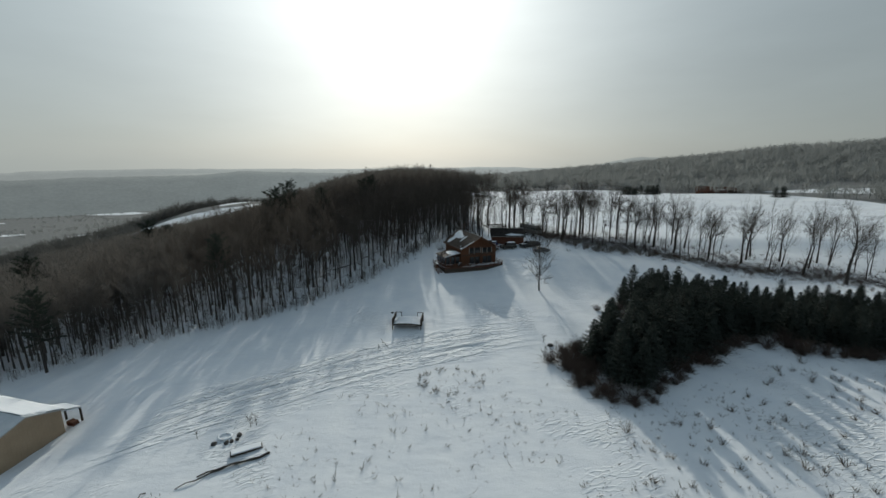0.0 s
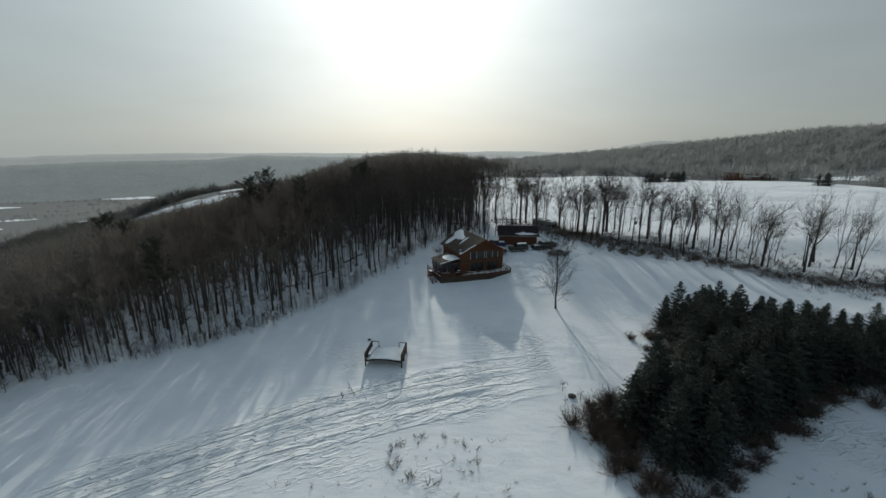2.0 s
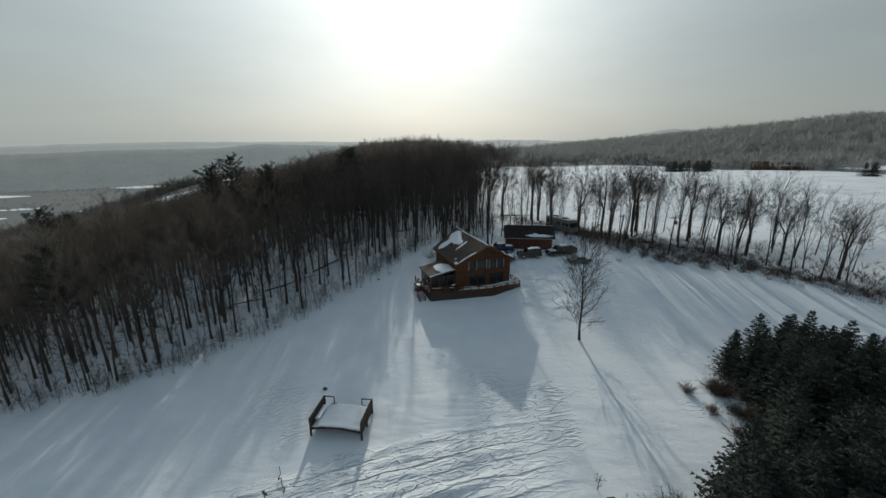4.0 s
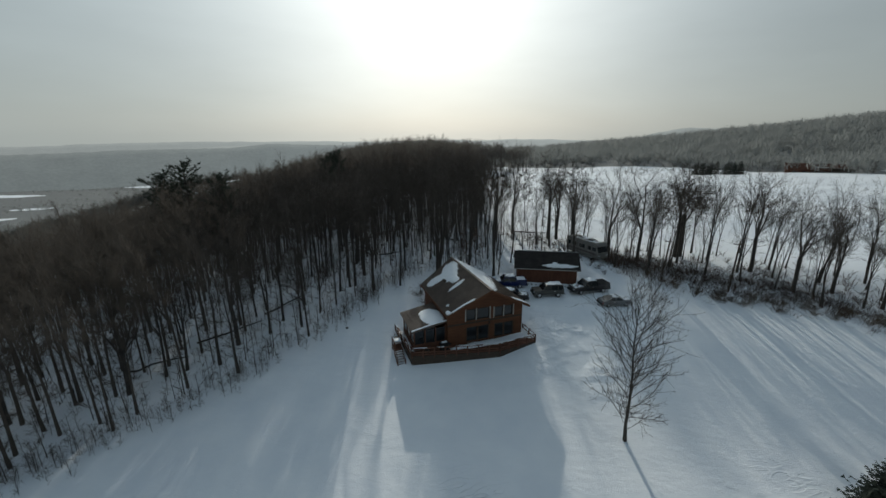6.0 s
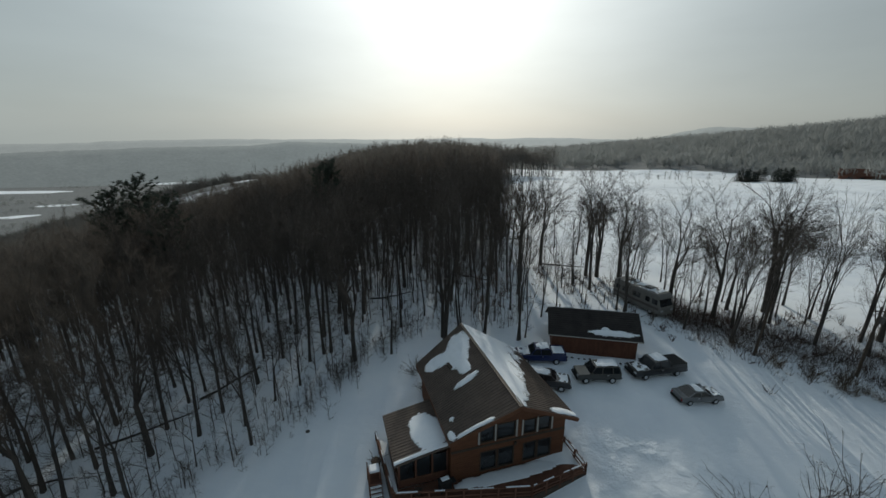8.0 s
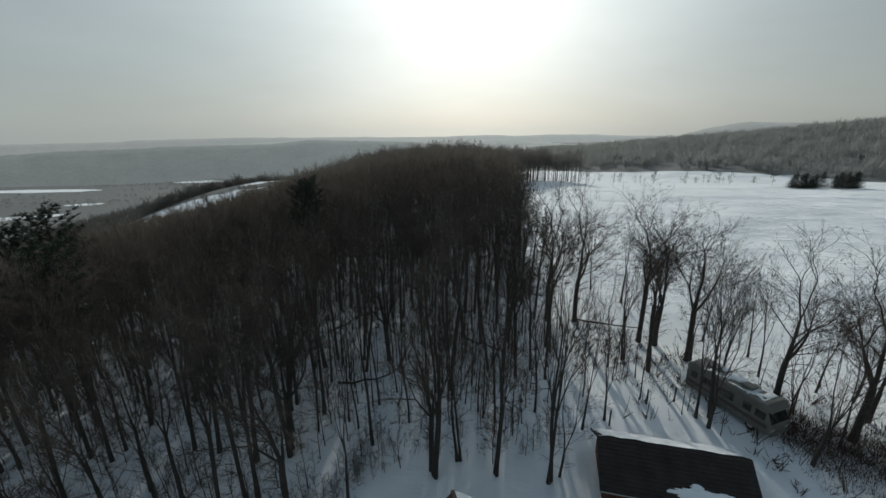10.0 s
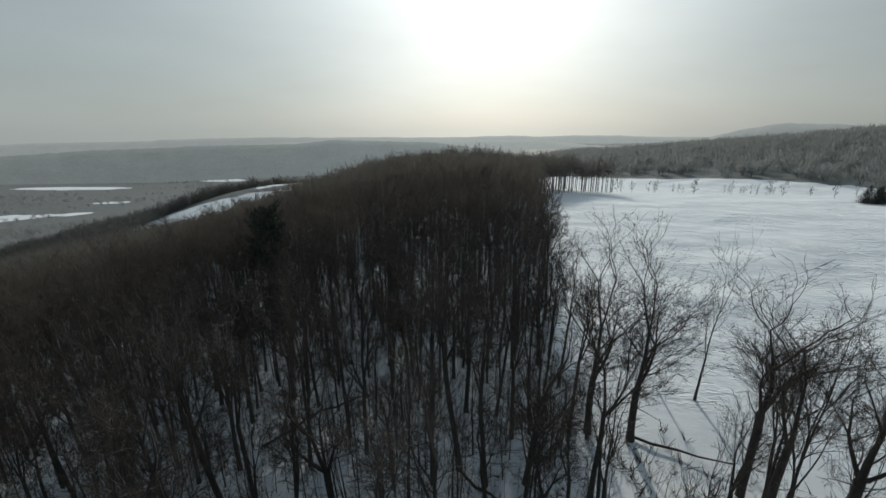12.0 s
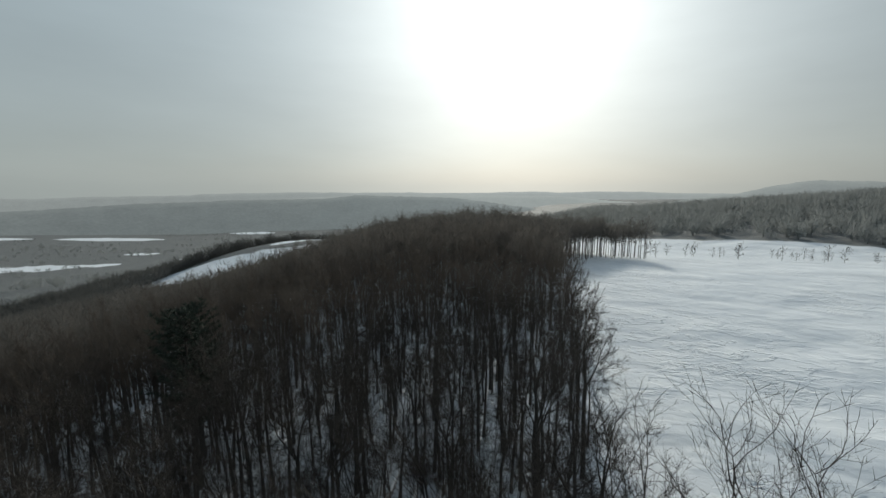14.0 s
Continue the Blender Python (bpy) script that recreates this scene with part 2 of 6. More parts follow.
DECKWOOD = mottled("weathered_deck", (0.085, 0.038, 0.024), (0.16, 0.075, 0.048), 1.5, 0.85, stretch=(1, 1, 3))
ROOFING = mottled("brown_roofing", (0.075, 0.058, 0.048), (0.14, 0.105, 0.085), 0.8, 0.7, bump=0.3, dist=0.02)
ROOF_DARK = mottled("dark_shingle", (0.025, 0.022, 0.021), (0.055, 0.047, 0.044), 1.2, 0.85, bump=0.4, dist=0.02)
SHEDWALL = mottled("red_brown_board", (0.085, 0.035, 0.022), (0.15, 0.065, 0.04), 1.1, 0.85, stretch=(4, 4, 1))
TRIM = mottled("pale_trim", (0.30, 0.29, 0.27), (0.42, 0.41, 0.39), 2, 0.6)
DARKWOOD = mottled("dark_timber", (0.035, 0.026, 0.02), (0.085, 0.065, 0.05), 2.5, 0.9, stretch=(1, 1, 4))
TAN = mottled("tan_siding", (0.30, 0.22, 0.145), (0.37, 0.275, 0.185), 0.7, 0.6, bump=0.1)
METAL_ROOF = mottled("pale_metal_roof", (0.42, 0.46, 0.5), (0.55, 0.58, 0.6), 0.8, 0.4, 0.6)
STONE = mottled("stone", (0.05, 0.047, 0.045), (0.13, 0.12, 0.11), 3, 0.9)
RUBBER = mottled("rubber", (0.012, 0.012, 0.012), (0.03, 0.03, 0.03), 5, 0.9)
CHROME = mottled("bright_metal", (0.5, 0.5, 0.5), (0.65, 0.65, 0.65), 5, 0.3, 1.0, bump=0)


def thin_mass(name, c1, c2, scale, through):
    """Massed bare twigs: light is scattered back by some and let through by others."""
    m = mottled(name, c1, c2, scale, 1.0, spec=0.0, bump=0, fine=30)
    nt = m.node_tree
    b, out = nt.nodes["Principled BSDF"], nt.nodes["Material Output"]
    tr, mx = nt.nodes.new("ShaderNodeBsdfTranslucent"), nt.nodes.new("ShaderNodeMixShader")
    nt.links.new(b.inputs["Base Color"].links[0].from_socket, tr.inputs["Color"])
    mx.inputs[0].default_value = through
    nt.links.new(b.outputs[0], mx.inputs[1])
    nt.links.new(tr.outputs[0], mx.inputs[2])
    nt.links.new(mx.outputs[0], out.inputs["Surface"])
    return m


# paler copies of the twig tone: haze over the woods put into the colour
TWIG_NEAR = thin_mass("near_canopy", (0.090, 0.077, 0.067), (0.165, 0.142, 0.123), 0.05, 0.3)
TWIG_MID = thin_mass("middle_canopy", (0.125, 0.113, 0.102), (0.205, 0.186, 0.168), 0.05, 0.45)
TWIG_MASS = thin_mass("far_canopy", (0.108, 0.101, 0.094), (0.178, 0.167, 0.155), 0.05, 0.5)


def make_glass(name="window_glass", tint=(0.012, 0.014, 0.016)):
    m, nt, b = material(name, 0.06, 0.0, 0.5)
    nt.links.new(ramp_node(nt, noise_node(nt, coords(nt), 0.6), [(0.3, tint), (0.7, tuple(2 * k for k in tint))]), b.inputs["Base Color"])
    return m


GLASS = make_glass()


def car_paint(name, c):
    m = mottled(name, tuple(0.8 * k for k in c), c, 1.5, 0.28, 0.0, 0.5, bump=0)
    m.node_tree.nodes["Principled BSDF"].inputs["Coat Weight"].default_value = 0.6
    return m


# ---- mesh helpers ----
def tri_mesh(name, V, F, mat):
    """A mesh from arrays of points and triangles."""
    me = bpy.data.meshes.new(name)
    V, F = np.asarray(V, np.float32), np.asarray(F, np.int32)
    k = F.shape[1]
    me.vertices.add(len(V))
    me.vertices.foreach_set("co", V.ravel())
    me.loops.add(F.size)
    me.loops.foreach_set("vertex_index", F.ravel())
    me.polygons.add(len(F))
    me.polygons.foreach_set("loop_start", np.arange(0, F.size, k, dtype=np.int32))
    me.polygons.foreach_set("loop_total", np.full(len(F), k, np.int32))
    me.update(calc_edges=True)
    me.materials.append(mat)
    return me


def part(name, bm, mat, parent=None, label="", smooth=False, m=None):
    """Links a bmesh as one mesh object under a thing or a part."""
    me = bpy.data.meshes.new(name)
    bmesh.ops.recalc_face_normals(bm, faces=bm.faces)
    bm.to_mesh(me)
    bm.free()
    me.materials.append(mat)
    if smooth:
        me.shade_smooth()
    ob = new(name, me)
    if parent:
        ob.parent = parent
    if m is not None:
        ob.matrix_basis = m
    return tagged(ob, label)


def thing(name, m, label, category, group="", kind=""):
    e = new(name)
    e.empty_display_size = 0.3
    e.matrix_basis = m
    return tagged(e, label, category, group, kind)


def hexa(bm, pts):
    """A solid from eight corners: four below, four above, in the same order."""
    v = [bm.verts.new(p) for p in pts]
    for f in ((3, 2, 1, 0), (4, 5, 6, 7), (0, 1, 5, 4), (1, 2, 6, 5), (2, 3, 7, 6), (3, 0, 4, 7)):
        bm.faces.new([v[i] for i in f])
    return v


def box(bm, x0, x1, y0, y1, z0, z1, bevel=0.0):
    v = hexa(bm, [(x0, y0, z0), (x1, y0, z0), (x1, y1, z0), (x0, y1, z0), (x0, y0, z1), (x1, y0, z1), (x1, y1, z1), (x0, y1, z1)])
    if bevel:
        es = list({e for q in v for e in q.link_edges})
        bmesh.ops.bevel(bm, geom=es, offset=bevel, segments=2, affect="EDGES", profile=0.5)


def block(*a, bevel=0.0):
    bm = bmesh.new()
    box(bm, *a, bevel=bevel)
    return bm


def beam(bm, a, b, w, h=None, up=(0, 0, 1)):
    """A bar from a to b of width w and height h."""
    a, b, h = Vector(a), Vector(b), h or w
    d = (b - a).normalized()
    s = d.cross(Vector(up))
    s = s.normalized() if s.length > 1e-3 else Vector((1, 0, 0))
    t = s.cross(d)
    s, t = s * w / 2, t * h / 2
    hexa(bm, [a - s - t, a + s - t, b + s - t, b - s - t, a - s + t, a + s + t, b + s + t, b - s + t])


def bar(a, b, w, h=None, up=(0, 0, 1)):
    bm = bmesh.new()
    beam(bm, a, b, w, h, up)
    return bm


# ---- ground ----
def sstep(a, b, x):
    t = np.clip((np.asarray(x, float) - a) / (b - a), 0, 1)
    return t * t * (3 - 2 * t)


def vnoise(x, y, scale, seed=0):
    """Smooth value noise in -1..1."""
    x, y = np.asarray(x, float) / scale + 100.3 * seed, np.asarray(y, float) / scale - 57.1 * seed
    xi, yi = np.floor(x), np.floor(y)
    fx, fy = x - xi, y - yi
    fx, fy = fx * fx * (3 - 2 * fx), fy * fy * (3 - 2 * fy)

    def h(i, j):
        k = np.sin(i * 127.1 + j * 311.7 + seed * 17.3) * 43758.5453
        return 2 * (k - np.floor(k)) - 1
    return (h(xi, yi) * (1 - fx) + h(xi + 1, yi) * fx) * (1 - fy) + (h(xi, yi + 1) * (1 - fx) + h(xi + 1, yi + 1) * fx) * fy


RISE_Y = (-400, 0, 40, 60, 85, 93, 106, 114, 124, 140, 230, 270, 300, 370, 450, 800, 1500, 5000)
RISE_Z = (-22, -6.5, -4.3, -2.8, -0.7, 0.6, 3.3, 4.0, 4.7, 4.9, 6.0, 5.0, 3.3, -4, -7, -25, -80, -120)


def height(x, y):
    """The lie of the land: a field rising to the house, a level hilltop beyond it, a valley to one side and a wooded hill to the other."""
    x, y = np.asarray(x, float), np.asarray(y, float)
    z = sum(np.interp(y + d, RISE_Y, RISE_Z) for d in (-5, -2.5, 0, 2.5, 5)) / 5
    z = z - 0.025 * np.clip(-x - 15, 0, 40)
    q = 0.26 * np.logaddexp(0, (-x - 52) / 12) * 12 * (1 - 0.4 * sstep(220, 400, y))
    z = z - np.where(q < 55, q, 55 + 45 * (1 - np.exp(-(q - 55) / 45)))
    z = z - 1.8 * sstep(22, 45, x) * (1 - sstep(108, 121, y)) * sstep(70, 92, y)
    z = z - 5 * np.exp(-((x + 128) / 45) ** 2 - ((y - 275) / 45) ** 2) + 17 * np.exp(-((x + 225) / 80) ** 2 - ((y - 430) / 70) ** 2) + 5.5 * np.exp(-((x + 45) / 65) ** 2 - ((y - 290) / 55) ** 2)
    z = z - 5.5 * np.exp(-((x + 105) / 48) ** 2 - ((y - 150) / 60) ** 2)
    z = z - 0.035 * np.logaddexp(0, (47 - y) / 4) * 4 * sstep(12, 30, x) * sstep(-60, 10, y)
    # the shoulder that carries the narrow field above the valley
    z = z + 5.0 * np.exp(-((x + 262) / 45) ** 2 - ((y - 372) / 70) ** 2)
    r, az = np.hypot(x, y), np.degrees(np.arctan2(x, y))
    z = z + sstep(360, 760, r) * (18 * sstep(-3, 6, az) + np.interp(az, (8, 24, 30, 40, 60), (0, 18.4, 25.3, 36.0, 39.0))) * (1 - sstep(90, 140, az))
    near = np.exp(-(r / 400) ** 2)
    z = z + 0.22 * vnoise(x, y, 17, 1) * near + 0.5 * vnoise(x, y, 60, 2)
    return z


def track_line(x):
    return 64.9 + 0.37 * x - 0.003 * x * x


def relief(x, y):
    """Wind drifts, and the old wheel tracks across the field."""
    s = y - track_line(x)
    ext = sstep(-46, -38, x) * (1 - sstep(10, 17, x + 4 * vnoise(x, y, 6, 5)))
    d = np.zeros_like(s)
    for k, (o, a) in enumerate(((1.0, 0.13), (-0.7, 0.24), (-2.4, 0.28), (-3.6, 0.22), (-5.2, 0.24), (-6.9, 0.16), (-8.3, 0.1))):
        q = s - o - 0.22 * vnoise(x, y, 7, 20 + k) - 0.08 * vnoise(x, y, 1.3, 50 + k)
        on = np.clip(0.85 + 1.0 * vnoise(x, y, 6, 30 + k), 0, 1)
        d = d + 1.25 * a * on * sstep(-0.07, 0.09, q) * np.clip(1 - q / 1.3, 0, 1) ** 1.3 - 0.35 * a * on * np.exp(-((q + 0.18) / 0.14) ** 2)
    band = sstep(-10, -7, s) * (1 - sstep(1.5, 4, s)) * np.clip(0.5 + vnoise(x, y, 6, 60), 0, 1)
    d = 0.5 * d * ext + band * ext * 0.1 * (np.abs(vnoise(x * 0.35, s * 1.1, 0.55, 9)) + np.abs(vnoise(x * 0.5, s, 1.4, 10)) - 0.6)
    rough = np.exp(-(((x - 7) / 6) ** 2 + ((y - 71) / 3.5) ** 2)) + 0.6 * np.exp(-(((x + 28) / 9) ** 2 + ((y - 38) / 4) ** 2))
    d = d + rough * 0.13 * np.abs(vnoise(x * 0.5, y * 1.8, 0.9, 12))
    drive = np.exp(-(((x - 20) / 9) ** 2 + ((y - 103) / 6) ** 2))
    d = d + 0.16 * drive * vnoise(x, y, 1.6, 14)
    fieldy = sstep(20, 40, x) * sstep(140, 160, y)
    return d + 0.03 * vnoise(x, y * 1.8, 1.7, 15) + fieldy * (0.4 * vnoise(x * 0.6, y * 1.6, 7, 16) + 0.8 * vnoise(x * 0.5 + y * 0.3, y * 1.3, 19, 17))


def place(x, y):
    return float(height(x, y) + relief(np.float64(x), np.float64(y)))


def spaced(lo, fine, hi, step, reach, grow):
    """Even steps from lo to hi, growing outwards to reach."""
    mid = list(np.arange(lo, hi + 1e-6, step)) if not fine else fine
    out, s, p = [], mid[-1] - mid[-2], mid[-1]
    while p < reach:
        s *= grow
        p += s
        out.append(p)
    inn, s, p = [], mid[1] - mid[0], mid[0]
    while p > -reach:
        s *= grow
        p -= s
        inn.append(p)
    return np.array(inn[::-1] + mid + out)


def woods_mask(x, y):
    """1 where woods cover far ground, 0 on open snow, between: fields and hedges."""
    r, az = np.hypot(x, y), np.degrees(np.arctan2(x, y))
    m = 0.8 * sstep(400, 480, r)
    edge = 455 - 5.5 * np.clip(az - 22, 0, 40)
    m = np.maximum(m, sstep(edge, edge + 14, r) * sstep(-10, 0, az))
    return np.where((x < -60) & (r < 420), np.maximum(m, 0.15), m)


BANK_X, BANK_Y = (15, 23, 33, 43, 57, 62, 72, 84, 98, 130), (132, 127, 118.5, 114.5, 110.5, 106, 99, 94.5, 91, 80)


def bank_grass(x, y):
    """How much dead grass shows: most on the bank between the lawn and the row of trees."""
    d = y - np.interp(x, BANK_X, BANK_Y)
    return 0.8 * sstep(-3, 1.0, d) * (1 - sstep(3, 8, d)) * sstep(33, 42, x) * (1 - sstep(140, 180, x)) + 0.55 * np.exp(-((x - 1) / 5) ** 2 - ((y - 51.5) / 3.2) ** 2)


def build_ground():
    xs = spaced(-52, None, 56, 0.72, 4600, 1.08)
    ys = spaced(0, list(np.arange(38, 48, 0.3)) + list(np.arange(48, 70, 0.15)) + list(np.arange(70, 76, 0.3)) + list(np.arange(76, 132, 0.75)), 0, 0, 4600, 1.06)
    X, Y = np.meshgrid(xs, ys)
    Z = height(X, Y) + relief(X, Y) * np.exp(-(np.hypot(X, Y) / 330) ** 4)
    nx, ny = len(xs), len(ys)
    i = np.arange(nx * ny).reshape(ny, nx)
    F = np.stack([i[:-1, :-1], i[:-1, 1:], i[1:, 1:], i[1:, :-1]], -1).reshape(-1, 4)
    me = tri_mesh("ground", np.stack([X, Y, Z], -1).reshape(-1, 3), F, SNOW)
    a = me.attributes.new("woods", "FLOAT", "POINT")
    a.data.foreach_set("value", woods_mask(X, Y).ravel().astype(np.float32))
    g = me.attributes.new("grass", "FLOAT", "POINT")
    g.data.foreach_set("value", bank_grass(X, Y).ravel().astype(np.float32))
    me.shade_smooth()
    tagged(new("ground", me), "snow-covered field and hilltop with old wheel tracks", "ground", kind="structure")


build_ground()


# ---- trees ----
def tube(P, R, sides):
    """A tapered tube along points P with radii R."""
    P = np.asarray(P, float)
    d = np.gradient(P, axis=0)
    d /= np.linalg.norm(d, axis=1)[:, None] + 1e-9
    ref = np.array([1.0, 0, 0]) if abs(d[0][0]) < 0.8 else np.array([0, 1.0, 0])
    s = np.cross(d, ref)
    s /= np.linalg.norm(s, axis=1)[:, None] + 1e-9
    t = np.cross(d, s)
    a = np.arange(sides) * 2 * math.pi / sides
    V = P[:, None, :] + np.asarray(R)[:, None, None] * (np.cos(a)[None, :, None] * s[:, None, :] + np.sin(a)[None, :, None] * t[:, None, :])
    k = len(P)
    i = np.arange(k * sides).reshape(k, sides)
    j = np.roll(i, -1, axis=1)
    F = np.concatenate([np.stack([i[:-1], j[:-1], j[1:]], -1).reshape(-1, 3), np.stack([i[:-1], j[1:], i[1:]], -1).reshape(-1, 3)])
    return V.reshape(-1, 3), F


def joined(pieces):
    V, F, n = [], [], 0
    for v, f in pieces:
        V.append(v)
        F.append(f + n)
        n += len(v)
    return np.concatenate(V), np.concatenate(F)


def slivers(rng, base, way, length, width):
    """Thin three-cornered twigs from base points."""
    n = len(base)
    side = np.cross(way, rng.normal(size=(n, 3)))
    side /= np.linalg.norm(side, axis=1)[:, None] + 1e-9
    w = side * (width / 2)[:, None]
    V = np.stack([base - w, base + w, base + way * length[:, None]], 1).reshape(-1, 3)
    return V, np.arange(3 * n).reshape(n, 3)


def bent(rng, p, way, length, k, wander, lift):
    """A crooked line that bends upwards as it grows."""
    P, d = [np.array(p, float)], np.array(way, float)
    for _ in range(k):
        d = d + rng.normal(size=3) * wander + np.array([0, 0, lift])
        d /= np.linalg.norm(d)
        P.append(P[-1] + d * length / k)
    return np.array(P), d


def bare_tree(seed, tall, spread, start, limbs, branches, twigs, twig_w, twig_l, steep, girth=0.008, detail=(7, 6, 4, 4, 3, 3), wander=0.16, lift=0.10, stems=1, stout=0.024):
    """A leafless tree: trunk and crown as two sets of arrays. detail: steps and sides of trunk, limbs and branches."""
    rng = np.random.default_rng(seed)
    k, ks, lk, ls, bk, bs = detail
    trunks, crown, tb, tw, tl = [], [], [], [], []

    def sprout(P, d, n, lng):
        """Twigs along the outer part of a branch."""
        q = rng.uniform(0.2, 1.0, n) * (len(P) - 1)
        a = np.minimum(q.astype(int), len(P) - 2)
        b = P[a] + (P[a + 1] - P[a]) * (q - a)[:, None]
        w = d + rng.normal(size=(n, 3)) * 0.95 + np.array([0, 0, 0.15])
        tb.append(b)
        tw.append(w / np.linalg.norm(w, axis=1)[:, None])
        tl.append(lng * rng.uniform(0.5, 1.3, n))

    for stem in range(stems):
        h = tall * (1 if stem == 0 else rng.uniform(0.75, 0.95))
        lean = rng.normal(size=2) * (0.02 if stems == 1 else 0.07)
        T = np.zeros((k + 1, 3))
        for q in range(1, k + 1):
            T[q] = T[q - 1] + np.array([lean[0] * (1.5 - q / k) + rng.normal() * 0.035, lean[1] * (1.5 - q / k) + rng.normal() * 0.035, 1.0]) * h * 0.93 / k
        r0 = h * girth * rng.uniform(0.9, 1.2)
        f = np.linspace(0, 1, k + 1)
        R = r0 * (1 - f) ** 0.8 + 0.012
        R[0] *= 1.35
        T[0, 2] = -0.4
        trunks.append(tube(T, R, ks))
        sprout(T[k // 2:], np.array([0, 0, 0.5]), twigs * 3 // 2, twig_l)
        n_limbs = limbs if stem == 0 else limbs * 2 // 3
        for i in range(n_limbs):
            u = start + (0.97 - start) * ((i + rng.uniform(0, 0.8)) / n_limbs)
            q = u * k
            a = min(int(q), k - 1)
            p = T[a] + (T[a + 1] - T[a]) * (q - a)
            az = i * 2.4 + rng.uniform(-0.6, 0.6)
            el = steep + rng.uniform(-0.25, 0.25) + 0.35 * u
            way = np.array([math.cos(az) * math.cos(el), math.sin(az) * math.cos(el), math.sin(el)])
            shape = math.sin(math.pi * min(0.98, 0.22 + 0.75 * (1 - (u - start) / (1 - start)) ** 0.8))
            ln = spread * (0.45 + 0.75 * shape) * rng.uniform(0.7, 1.2) * (1 - 0.5 * ((u - start) / (1 - start)) ** 2)
            P, d = bent(rng, p, way, ln, lk, wander, lift)
            rr = min(0.6 * R[a], stout * ln ** 0.9)
            crown.append(tube(P, np.linspace(rr, 0.012, lk + 1), ls))
            sprout(P, d, max(3, twigs // 2), twig_l)
            for _ in range(branches):
                s = rng.uniform(0.25, 0.95) * lk
                a2 = min(int(s), lk - 1)
                p2 = P[a2] + (P[a2 + 1] - P[a2]) * (s - a2)
                w2 = (P[a2 + 1] - P[a2]) / np.linalg.norm(P[a2 + 1] - P[a2]) + rng.normal(size=3) * 0.6 + np.array([0, 0, 0.2])
                w2 /= np.linalg.norm(w2)
                P2, d2 = bent(rng, p2, w2, ln * rng.uniform(0.3, 0.6), bk, 0.2, 0.08)
                crown.append(tube(P2, np.linspace(rr * 0.42, 0.008, bk + 1), bs))
                sprout(P2, d2, twigs, twig_l)
    base, way, ln = np.concatenate(tb), np.concatenate(tw), np.concatenate(tl)
    crown.append(slivers(rng, base, way, ln, np.full(len(base), twig_w)))
    return joined(trunks), joined(crown)


